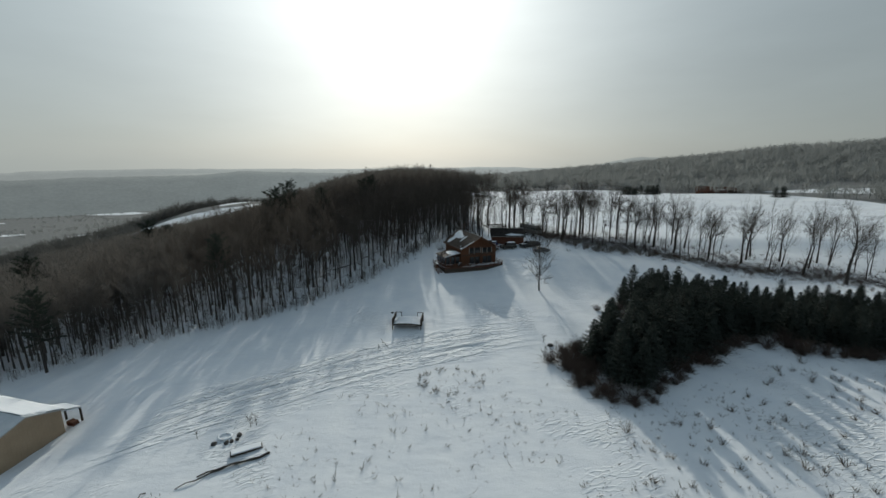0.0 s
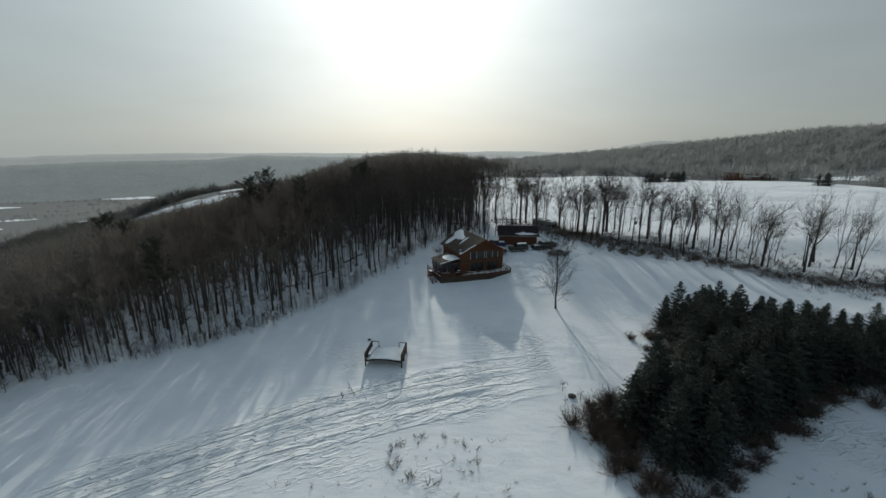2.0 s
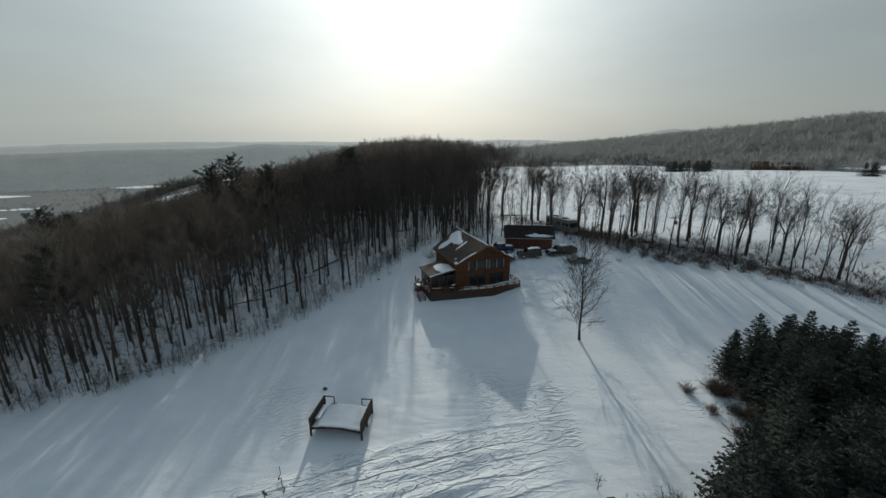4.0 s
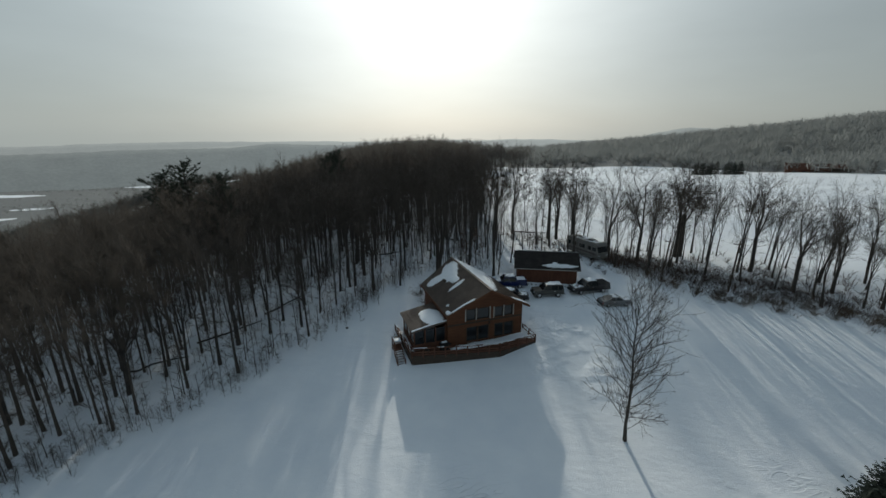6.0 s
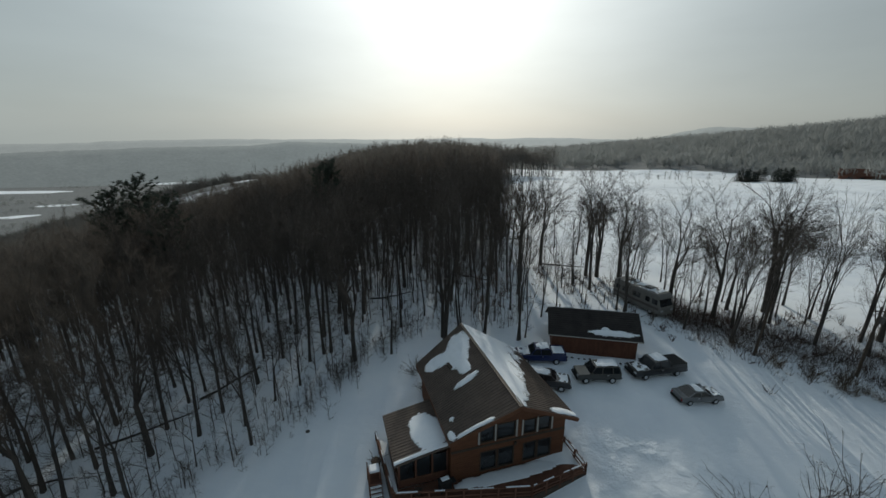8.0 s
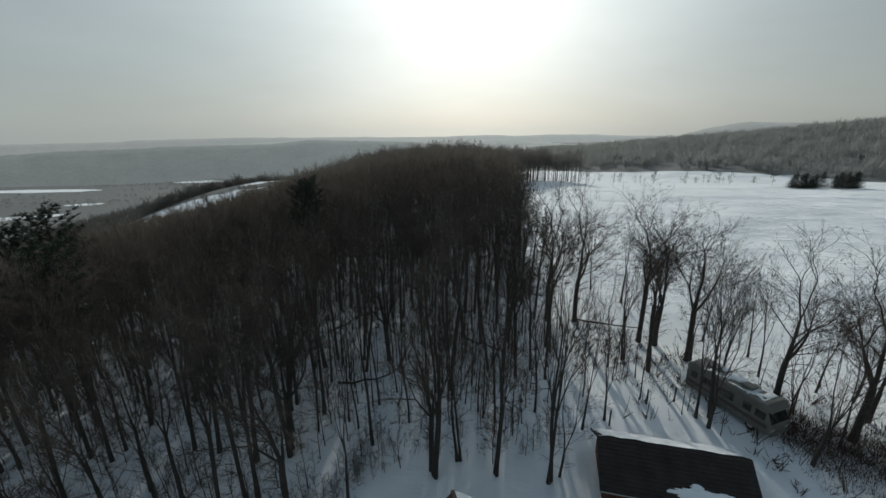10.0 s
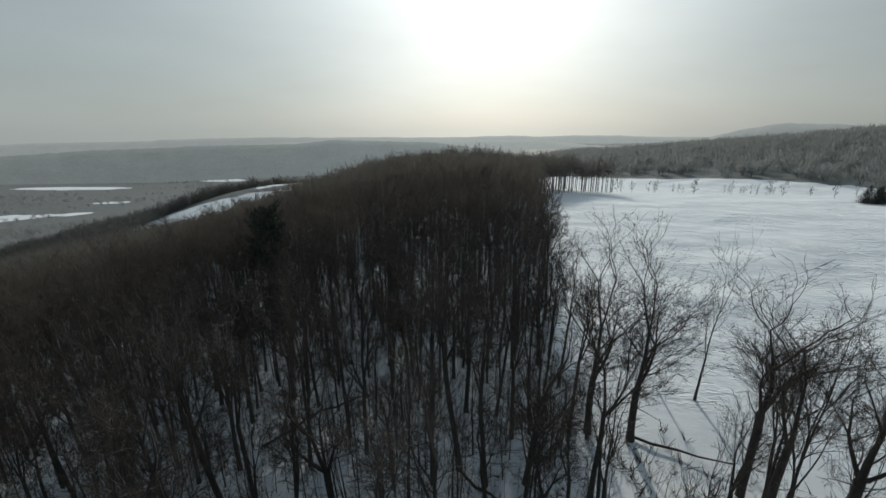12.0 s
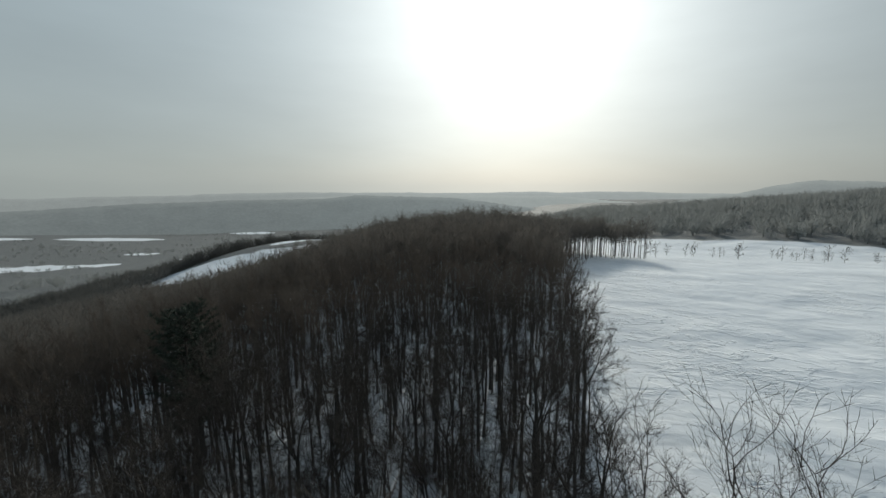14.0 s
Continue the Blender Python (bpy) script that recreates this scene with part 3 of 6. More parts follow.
def forked_tree(seed, tall, wide, clear, leaders=3, girth=0.013, levels=4, sides=2, twigs=5, twig_w=0.014, twig_l=0.6, open_=0.5, epi=0, lean=0.02, stems=1, steps=3):
    """A leafless tree whose trunk forks into leaders that fork again and again: trunk and crown as two sets of arrays. wide: half the crown's width; clear: height of the first fork as a share of tall."""
    rng = np.random.default_rng(seed)
    trunks, crown, tb, tw, tl, stem_axis = [], [], [], [], [], None

    def turned(d, angle):
        side = np.cross(d, rng.normal(size=3))
        side /= np.linalg.norm(side) + 1e-9
        w = d * math.cos(angle) + side * math.sin(angle)
        return w / np.linalg.norm(w)

    def sprout(P, d, n, lng):
        q = rng.uniform(0.15, 1.0, n) * (len(P) - 1)
        a = np.minimum(q.astype(int), len(P) - 2)
        w = d + rng.normal(size=(n, 3)) * 0.75 + np.array([0, 0, 0.12])
        tb.append(P[a] + (P[a + 1] - P[a]) * (q - a)[:, None])
        tw.append(w / np.linalg.norm(w, axis=1)[:, None])
        tl.append(lng * rng.uniform(0.5, 1.3, n))

    def grow(p, d, ln, r, level):
        last = level >= levels
        k = steps + 2 if level == 1 else steps if level < levels else max(2, steps - 1)
        P, e = bent(rng, p, d, ln, k, (0.055, 0.1)[level - 1] if level < 3 else 0.18, 0.07 if level < 3 else 0.03)
        tip = 0.5 * r if not last else 0.006
        (trunks if level == 1 else crown).append(tube(P, np.linspace(r, max(tip, 0.006), k + 1), (6, 5, 4, 3, 3)[min(level, 5) - 1] if steps > 2 else 3))
        if level >= levels - 2 and level > 1:
            sprout(P, e, twigs if last else max(2, twigs // 2), twig_l)
        if last:
            return
        for i in range(2):
            grow(P[-1], turned(e, open_ * rng.uniform(0.35, 1.0)), ln * rng.uniform(0.6, 0.85), r * rng.uniform(0.42, 0.55), level + 1)
        for i in range(sides):
            s = rng.uniform(0.25, 0.92) * k
            a = min(int(s), k - 1)
            way = P[a + 1] - P[a]
            grow(P[a] + way * (s - a), turned(way / np.linalg.norm(way), open_ * rng.uniform(1.0, 1.7)), ln * rng.uniform(0.4, 0.72), r * rng.uniform(0.28, 0.42), level + 1)

    for stem in range(stems):
        h = tall * (1 if stem == 0 else rng.uniform(0.8, 0.97))
        r0 = h * girth * rng.uniform(0.9, 1.15)
        az = rng.uniform(0, 6.283)
        tilt = lean if stems == 1 else lean + 0.1
        way = np.array([math.cos(az + 2.2 * stem) * tilt, math.sin(az + 2.2 * stem) * tilt, 1.0])
        T, d = bent(rng, (0.25 * stem * math.cos(az + 2.2 * stem), 0.25 * stem * math.sin(az + 2.2 * stem), 0), way / np.linalg.norm(way), h * clear, 5 if steps > 2 else 3, 0.025, 0.04)
        k = len(T) - 1
        T[0, 2] = -0.4
        if stem == 0:
            stem_axis = T.copy()
        R = r0 * np.linspace(1, 0.78, k + 1)
        R[0] *= 1.35
        trunks.append(tube(T, R, 8 if steps > 2 else 4))
        reach = h * (1 - clear) * {3: 0.45, 4: 0.38, 5: 0.34}[levels]
        d = d + np.array([0, 0, 1.5])
        d /= np.linalg.norm(d)
        for i in range(leaders):
            grow(T[-1] - d * 0.1, turned(d, open_ * (rng.uniform(0.1, 0.3) if i == 0 else rng.uniform(0.6, 1.1))), reach * (1.1 if i == 0 else rng.uniform(0.7, 1.0)), r0 * 0.76 * (0.8 if i == 0 else rng.uniform(0.5, 0.7)), 1)
        for i in range(epi):
            f = rng.uniform(0.3, 0.98) * k
            a = min(int(f), k - 1)
            P, e = bent(rng, T[a] + (T[a + 1] - T[a]) * (f - a), turned(d, rng.uniform(0.8, 1.4)), h * rng.uniform(0.05, 0.13), 3, 0.2, 0.05)
            crown.append(tube(P, np.linspace(0.16 * r0, 0.008, 4), 3))
            sprout(P, e, twigs + 2, twig_l)
    base, way, ln = np.concatenate(tb), np.concatenate(tw), np.concatenate(tl)
    crown.append(slivers(rng, base, way, ln, np.full(len(base), twig_w)))
    (tv, tf), (cv, cf) = joined(trunks), joined(crown)
    # bring the whole to its true height and width
    up = tall / max(np.percentile(cv[:, 2], 99.4), 1e-3)
    out = wide / max(np.percentile(np.hypot(cv[:, 0], cv[:, 1]), 96), 1e-3)
    out = 1 + (out - 1) * 0.85
    for v in (tv, cv):
        g = np.clip(v[:, 2] / (tall * clear + 0.1), 0, 1)
        axis = np.stack([np.interp(v[:, 2], stem_axis[:, 2], stem_axis[:, c]) for c in (0, 1)], -1)
        v[:, :2] = axis + (v[:, :2] - axis) * (1 + (out - 1) * g)[:, None]
        v[:, 2] *= np.where(v[:, 2] > 0, up, 1)
    return (tv, tf), (cv, cf)


def massed_tree(seed, tall, wide, n, w, ln):
    """A forest tree told only by its mass: a stem and a rounded crown of many fine twigs."""
    rng = np.random.default_rng(seed)
    u = rng.normal(size=(n, 3))
    u /= np.linalg.norm(u, axis=1)[:, None]
    r = rng.uniform(0.15, 1, n) ** 0.5
    lump = 0.8 + 0.28 * np.sin(3 * np.arctan2(u[:, 1], u[:, 0]) + seed) * np.cos(2.5 * u[:, 2] + seed)
    b = u * (r * lump)[:, None] * np.array([wide, wide, 0.3 * tall]) + np.array([0, 0, 0.64 * tall])
    d = u * np.array([0.6, 0.6, 0.3]) + np.array([0, 0, 0.75]) + rng.normal(size=(n, 3)) * 0.4
    d /= np.linalg.norm(d, axis=1)[:, None]
    stem = tube([(0, 0, -0.5), (0, 0, 0.5 * tall), (0.2, 0.1, 0.85 * tall)], [0.011 * tall, 0.008 * tall, 0.03], 3)
    return joined([stem, slivers(rng, b, d, ln * rng.uniform(0.5, 1.2, n), np.full(n, w))])


def inside(poly, x, y):
    x, y = np.asarray(x, float), np.asarray(y, float)
    hit = np.zeros(x.shape, bool)
    for (xa, ya), (xb, yb) in zip(poly, poly[1:] + poly[:1]):
        c = ((ya > y) != (yb > y)) & (x < (xb - xa) * (y - ya) / (yb - ya + 1e-12) + xa)
        hit ^= c
    return hit


def scatter(rng, poly, gap, jitter=0.48):
    """Points on a shaken grid inside a polygon."""
    xs, ys = [p[0] for p in poly], [p[1] for p in poly]
    X, Y = np.meshgrid(np.arange(min(xs), max(xs), gap), np.arange(min(ys), max(ys), gap))
    X = X.ravel() + rng.uniform(-jitter, jitter, X.size) * gap
    Y = Y.ravel() + rng.uniform(-jitter, jitter, Y.size) * gap
    k = inside(poly, X, Y)
    return X[k], Y[k]


def spread_mesh(rng, name, models, X, Y, mat, label, category, smin=0.8, smax=1.15, sink=0.15):
    """Many plants of a few shapes joined into one mesh of kind stuff."""
    Z = height(X, Y) - sink
    V, F, n = [], [], 0
    for x, y, z in zip(X, Y, Z):
        v, f = models[rng.integers(len(models))]
        a, s = rng.uniform(0, 6.283), rng.uniform(smin, smax)
        c, d = math.cos(a) * s, math.sin(a) * s
        V.append(np.stack([v[:, 0] * c - v[:, 1] * d + x, v[:, 0] * d + v[:, 1] * c + y, v[:, 2] * s * rng.uniform(0.92, 1.08) + z], -1))
        F.append(f + n)
        n += len(v)
    ob = new(name, tri_mesh(name, np.concatenate(V), np.concatenate(F), mat))
    return tagged(ob, label, category, kind="stuff")


WOOD_EDGE = [(-140, 50), (-82, 64), (-62, 68.5), (-48, 71.5), (-38, 74), (-34, 75.8), (-27.5, 81.5), (-21, 88), (-14.5, 95.2), (-9, 103), (-7, 109), (-3, 114.5),
             (4, 116.5), (11, 118), (12, 124), (12, 131), (11, 139), (10, 150), (10, 165), (9, 185), (9, 200), (8.5, 232), (8, 262), (22, 285), (42, 296), (40, 304),
             (-20, 318), (-70, 335), (-100, 318), (-140, 288), (-230, 262), (-290, 245), (-290, 48)]


def plant(kinds, rng, x, y, name, label, group, smin, smax, tilt=3):
    tr, cr = kinds[int(rng.integers(len(kinds)))]
    e = thing(name, pose(x, y, place(x, y) - 0.05, rng.uniform(-tilt, tilt), rng.uniform(-tilt, tilt), rng.uniform(0, 360)) @ Matrix.Scale(rng.uniform(smin, smax), 4),
              label, "tree", group)
    for nm, me in (("trunk", tr), ("crown", cr)):
        o = new(nm, me)
        o.parent = e
    return e


def shapes(trees, bark, twig):
    out = []
    for tr, cr in trees:
        pair = tri_mesh("trunk", *tr, bark), tri_mesh("crown", *cr, twig)
        for me in pair:
            me.shade_smooth()
        out.append(pair)
    return out


def build_forest():
    rng = np.random.default_rng(5)
    X, Y = scatter(rng, WOOD_EDGE, 2.95)
    near_score = np.hypot(X + 4, (Y - 132) * 0.8) + 10 * rng.random(len(X))
    gone = (near_score < 75) & (rng.random(len(X)) < 0.16)
    near_score[gone] = 1e6
    order = np.argsort(near_score)[:len(X) - int(gone.sum())]
    X, Y, score = X[order], Y[order], near_score[order]
    i = np.arange(len(X))
    near, next_, mid, far = i < 330, (i >= 330) & (i < 880), (i >= 880) & (i < 1650), i >= 1650
    # those nearest the path stand as trees of their own: poles behind the house, fuller crowns further in
    poles = shapes([forked_tree(30 + q, 13.0 + 0.9 * q, 1.9 + 0.2 * (q % 3), 0.46 + 0.05 * (q % 3), 3, 0.0085, 3, 2, 13, 0.018, 0.7, 0.5, 9, 0.03) for q in range(6)], BARK, TWIG)
    kinds = shapes([forked_tree(40 + q, 15.0 + 0.5 * q, 2.9 + 0.3 * (q % 3), 0.40 + 0.05 * (q % 4), 3, (0.0088, 0.011)[q % 2], 4, 2, 10, 0.02, 0.8, 0.52, 9, 0.02) for q in range(8)], BARK, TWIG)
    full = shapes([forked_tree(350 + q, 14.6 + 0.6 * q, 3.4, 0.40, 3, 0.0105, 4, 2, 11, 0.022, 0.85, 0.55, 8, 0.02) for q in range(6)], BARK, TWIG)
    for x, y in zip(X[near], Y[near]):
        thin = y < 127 + 5 * rng.normal() and x > -10
        plant(poles if thin else full if x < -11 + 3 * rng.normal() else kinds, rng, x, y, "bare_tree", "slim leafless hardwood behind the house" if thin else "tall leafless hardwood standing in the snowy woods", "trees of the woods", 0.62, 1.08)
    # a few broad old trees among them
    old = shapes([forked_tree(340 + q, 14 + q, 4.6, 0.34, 4, 0.016, 4, 2, 10, 0.018, 0.8, 0.62, 5) for q in range(3)], BARK, TWIG)
    for x, y in ((-7.6, 108.3), (1.6, 113.6), (1.1, 140.2), (-13, 118), (-22, 96), (-30, 88), (-6, 127), (7, 133), (-17, 139), (-40, 84), (8, 150), (-10.6, 113.9)):
        plant(old, rng, x, y, "bare_tree", "broad old leafless tree among slimmer forest trees", "old trees of the woods", 0.85, 1.05)
    m_mid = [joined(forked_tree(60 + q, 14.8 + 0.5 * q, 3.6, 0.40, 3, 0.009, 3, 1, 26, 0.062, 1.3, 0.6, 2, 0.02, 1, 2)) for q in range(7)]
    m_next = [joined(forked_tree(70 + q, 14.8 + 0.5 * q, 3.4, 0.44, 3, 0.0105, 3, 1, 24, 0.036, 1.2, 0.58, 5, 0.02, 1, 2)) for q in range(6)]
    spread_mesh(rng, "woods_near", m_next, X[next_], Y[next_], TWIG_NEAR, "leafless hardwood forest with snow between the trunks", "forest", 0.75, 1.08)
    m_far = [massed_tree(80 + q, 14.2 + 0.6 * q, 3.5, 195, 0.14, 1.6) for q in range(7)]
    spread_mesh(rng, "woods_middle", m_mid, X[mid], Y[mid], TWIG_MID, "dense leafless hardwood forest on snowy ground", "forest", 0.8, 1.04)
    spread_mesh(rng, "woods_far", m_far, X[far], Y[far], TWIG_MASS, "dense leafless hardwood forest further down the hill", "forest", 0.84, 1.05)
    # saplings and brush between the stems
    ux, uy = scatter(rng, WOOD_EDGE, 1.75)
    k = (np.hypot(ux + 18, uy - 105) < 66) & (rng.random(len(ux)) < np.where(ux > -9, 0.85, 1.0))
    m_und = [joined(bare_tree(300 + s, 2.6 + 0.9 * s, 1.1 + 0.15 * s, 0.06, 6, 0, 20, 0.022, 0.75, 0.45, 0.006, (2, 3, 1, 3, 1, 3))) for s in range(5)]
    spread_mesh(rng, "undergrowth", m_und, ux[k], uy[k], TWIG, "thin saplings and brush between the forest trees", "undergrowth", 0.45, 1.25)
    # a ragged skirt of brush where the woods meet the lawn
    rim = [(-82, 64), (-62, 68.5), (-48, 71.5), (-38, 74), (-34, 75.8), (-27.5, 81.5), (-21, 88), (-14.5, 95.2), (-9, 103), (-7, 109), (-3, 114.5), (11, 118)]
    q = rng.uniform(0, len(rim) - 1.001, 620)
    i0 = q.astype(int)
    A = np.array(rim)
    E = A[i0] + (A[i0 + 1] - A[i0]) * (q - i0)[:, None] + rng.normal(size=(620, 2)) * 1.1
    spread_mesh(rng, "edge_brush", m_und[:3], E[:, 0], E[:, 1], TWIG, "ragged brush and saplings along the forest edge", "brush", 0.25, 0.8)
    # fallen trunks on the forest floor
    for x, y, a, ln in ((-14, 134.5, 60, 7), (-11.5, 138, 40, 6), (19.5, 138.8, -12, 8), (-7.3, 122.7, 20, 6), (-24, 98, 30, 8), (-30, 92, 15, 7), (-19, 104, 50, 6), (5, 131, -30, 7)):
        P = [(x + d * math.cos(radians(a)), y + d * math.sin(radians(a))) for d in np.linspace(-ln / 2, ln / 2, 5)]
        P = [(px + rng.normal() * 0.25, py + rng.normal() * 0.25) for px, py in P]
        v, f = tube([(px, py, place(px, py) + 0.22 + 0.1 * q) for q, (px, py) in enumerate(P)], [0.13, 0.12, 0.1, 0.08, 0.05], 7)
        me = tri_mesh("fallen_trunk", v, f, BARK)
        me.shade_smooth()
        tagged(new("fallen_trunk", me), "fallen tree trunk lying in the snowy woods", "log", "fallen trunks")
    # young beeches that keep their rusty leaves
    for q, (x, y, t) in enumerate(((6.5, 123.3, 7), (6.3, 114.9, 5), (7.8, 118, 6.5), (5.2, 120, 5.5), (9.0, 121.5, 4.5), (-16, 128, 5))):
        tr, cr = bare_tree(320 + q, t, 1.6, 0.2, 12, 3, 8, 0.014, 0.5, 0.5, 0.008)
        e = thing("young_beech", pose(x, y, place(x, y)), "young beech still holding rusty dead leaves", "tree", "young beeches")
        v, f = cr
        pick = rng.integers(0, len(v), 380)
        b_ = v[pick] + rng.normal(size=(380, 3)) * 0.08
        lv = slivers(rng, b_, rng.normal(size=(380, 3)) * 0.6, np.full(380, 0.13), np.full(380, 0.07))
        for nm, me in (("trunk", tri_mesh("trunk", *tr, BARK)), ("crown", tri_mesh("crown", *cr, TWIG)), ("dead_leaves", tri_mesh("dead_leaves", *lv, LEAF))):
            o = new(nm, me)
            o.parent = e


build_forest()


def build_treeline():
    """The row of open-grown trees between the lawn and the far field."""
    rng = np.random.default_rng(11)
    big = shapes([forked_tree(140 + q, 17.0, 4.5 + 0.5 * (q % 3), 0.30 + 0.06 * (q % 3), 3 + q % 2, 0.0155, 5, 2, 4, 0.016, 0.6, 0.5, 10, 0.0) for q in range(5)], BARK, TWIG)
    slim = shapes([forked_tree(160 + q, 13.0 + 0.5 * q, 2.3 + 0.3 * (q % 3), 0.22 + 0.08 * (q % 3), 3, 0.0092, 4, 2, 5, 0.016, 0.65, 0.45, 8, 0.015, 1 + (q % 3) // 2) for q in range(6)], BARK, TWIG)
    # x, y and height of the large ones
    for x, y, h in [(12.3, 139.7, 19.2), (15.9, 139.6, 19), (22.8, 135.6, 18.6), (24.5, 135.1, 17.2), (26.9, 132.2, 16.4), (31.8, 125.1, 16.4), (35.7, 121.6, 17.5), (43.4, 124.4, 17.2), (44.4, 124.8, 16.8),
                    (52.6, 118.6, 15.6), (55.9, 113.6, 14.6), (61.4, 113.5, 14.6), (65.5, 110, 15), (72, 105, 14.5), (95.6, 90.3, 20.5), (82, 104.6, 13.7), (110, 86, 16), (126, 80, 16)]:
        kind = big[int(rng.integers(5))]
        e = thing("bare_tree", pose(x, y, place(x, y) - 0.05, rng.uniform(-0.6, 0.6), rng.uniform(-0.6, 0.6), rng.uniform(0, 360)) @ Matrix.Scale(h / 17.0, 4),
                  "leafless spreading hardwood in the row beside the field", "tree", "trees along the field")
        for nm, me in zip(("trunk", "crown"), kind):
            o = new(nm, me)
            o.parent = e
    for x, y in [(24.3, 135.2), (27.4, 132.3), (27.5, 126.3), (39.5, 127), (47.5, 127), (56, 119.5), (68, 116), (77, 108), (87, 104), (104, 97), (118, 90), (135, 82), (67, 112),
                 (75, 114), (30.9, 118.5), (35.4, 116.8), (40, 119.5), (45, 117.5), (49.5, 116), (53.5, 114), (58, 112.5), (63, 110), (70, 106), (79, 102), (12.1, 138.8),
                 (84, 99), (90, 96), (101, 101), (107, 96), (114, 95), (122, 91), (130, 88), (13.8, 119.6), (15.9, 120.9), (10.7, 114.1), (11.4, 114.5), (1.8, 113.2), (-3.8, 109.8),
                 (3.7, 114.8), (6.5, 114.1), (20, 151.5), (23.5, 147), (20.0, 131), (22, 129), (24.6, 121.3), (25.2, 122.3), (24.0, 122.4), (29, 129), (33, 130), (37, 119.5), (42, 121), (46.5, 121.5), (50.5, 118.5), (55, 117), (34, 134), (38.5, 124.2), (30.5, 137), (59, 120), (66, 108), (73, 104.5), (88, 100), (95, 95), (62, 114), (70, 113), (57.5, 110), (48, 123), (51, 125.5), (54, 120.2), (61, 116), (65, 118), (69, 109), (74, 110), (78, 112), (81, 105), (85, 107), (90, 103), (94, 99), (99, 102), (103, 93), (108, 101), (112, 97), (117, 94), (121, 87), (126, 89), (132, 85), (138, 83), (44, 123), (41, 125), (37, 128), (57, 122), (67, 114.5), (31, 122), (34, 120.5)]:
        plant(slim, rng, x, y, "slender_tree", "slender young leafless tree at the lawn edge", "young trees along the field", 0.84, 1.2, 1)
    # thin poles crowded behind the house
    thin = shapes([forked_tree(180 + q, 8.5 + 1.1 * q, 1.1, 0.42, 2, 0.0062, 3, 2, 4, 0.011, 0.5, 0.4, 8, 0.03) for q in range(5)], BARK, TWIG)
    for _ in range(90):
        x, y = rng.uniform(-11, 15), rng.uniform(113, 137)
        if y > 117 + 0.25 * abs(x - 2) and not (x > 7 and y < 119):
            plant(thin, rng, x, y, "slender_tree", "thin leafless pole tree crowded behind the house", "pole trees behind the house", 0.7, 1.15, 2)
    for _ in range(150):
        x, y = rng.uniform(12, 62), rng.uniform(110, 140)
        lane = abs((x - 27.5) * 0.87 + (y - 124) * 0.5)
        if lane > 3.4 and y > np.interp(x, BANK_X, BANK_Y) + (1 if x > 33 else -8) and y < np.interp(x, (12, 24, 34, 62), (138, 134, 127, 116)) and not (x < 25.5 and y < 119.5):
            plant(thin, rng, x, y, "slender_tree", "thin leafless young tree by the lane", "young trees by the lane", 0.5, 1.0, 2)
    lone = shapes([bare_tree(9, 14.2, 5.5, 0.08, 48, 10, 14, 0.011, 0.55, 0.64, 0.0105, (8, 8, 5, 5, 3, 3), 0.10, 0.05, stout=0.009)], BARK, TWIG)[0]
    e = thing("lone_tree", pose(21.4, 84.5, place(21.4, 84.5)), "young leafless tree with upswept limbs alone on the lawn", "tree")
    for nm, me in zip(("trunk", "crown"), lone):
        o = new(nm, me)
        o.parent = e


build_treeline()


def shrub(seed, tall, wide, stems, twigs, w):
    """A thicket of arching stems with fine twigs."""
    rng = np.random.default_rng(seed)
    pieces, tb, tw, tl = [], [], [], []
    for _ in range(stems):
        az, el = rng.uniform(0, 6.283), rng.uniform(0.6, 1.4)
        way = np.array([math.cos(az) * math.cos(el), math.sin(az) * math.cos(el), math.sin(el)])
        P, d = bent(rng, (rng.normal() * 0.2 * wide, rng.normal() * 0.2 * wide, -0.1), way, tall * rng.uniform(0.7, 1.2), 3, 0.2, -0.02)
        pieces.append(tube(P, np.linspace(0.022, 0.006, 4), 3))
        q = rng.uniform(0.5, 3, twigs)
        a = np.minimum(q.astype(int), 2)
        tb.append(P[a] + (P[a + 1] - P[a]) * (q - a)[:, None])
        v = d + rng.normal(size=(twigs, 3)) * 0.7
        tw.append(v / np.linalg.norm(v, axis=1)[:, None])
        tl.append(rng.uniform(0.25, 0.6, twigs) * tall * 0.4)
    b = np.concatenate(tb)
    pieces.append(slivers(rng, b, np.concatenate(tw), np.concatenate(tl), np.full(len(b), w)))
    return joined(pieces)


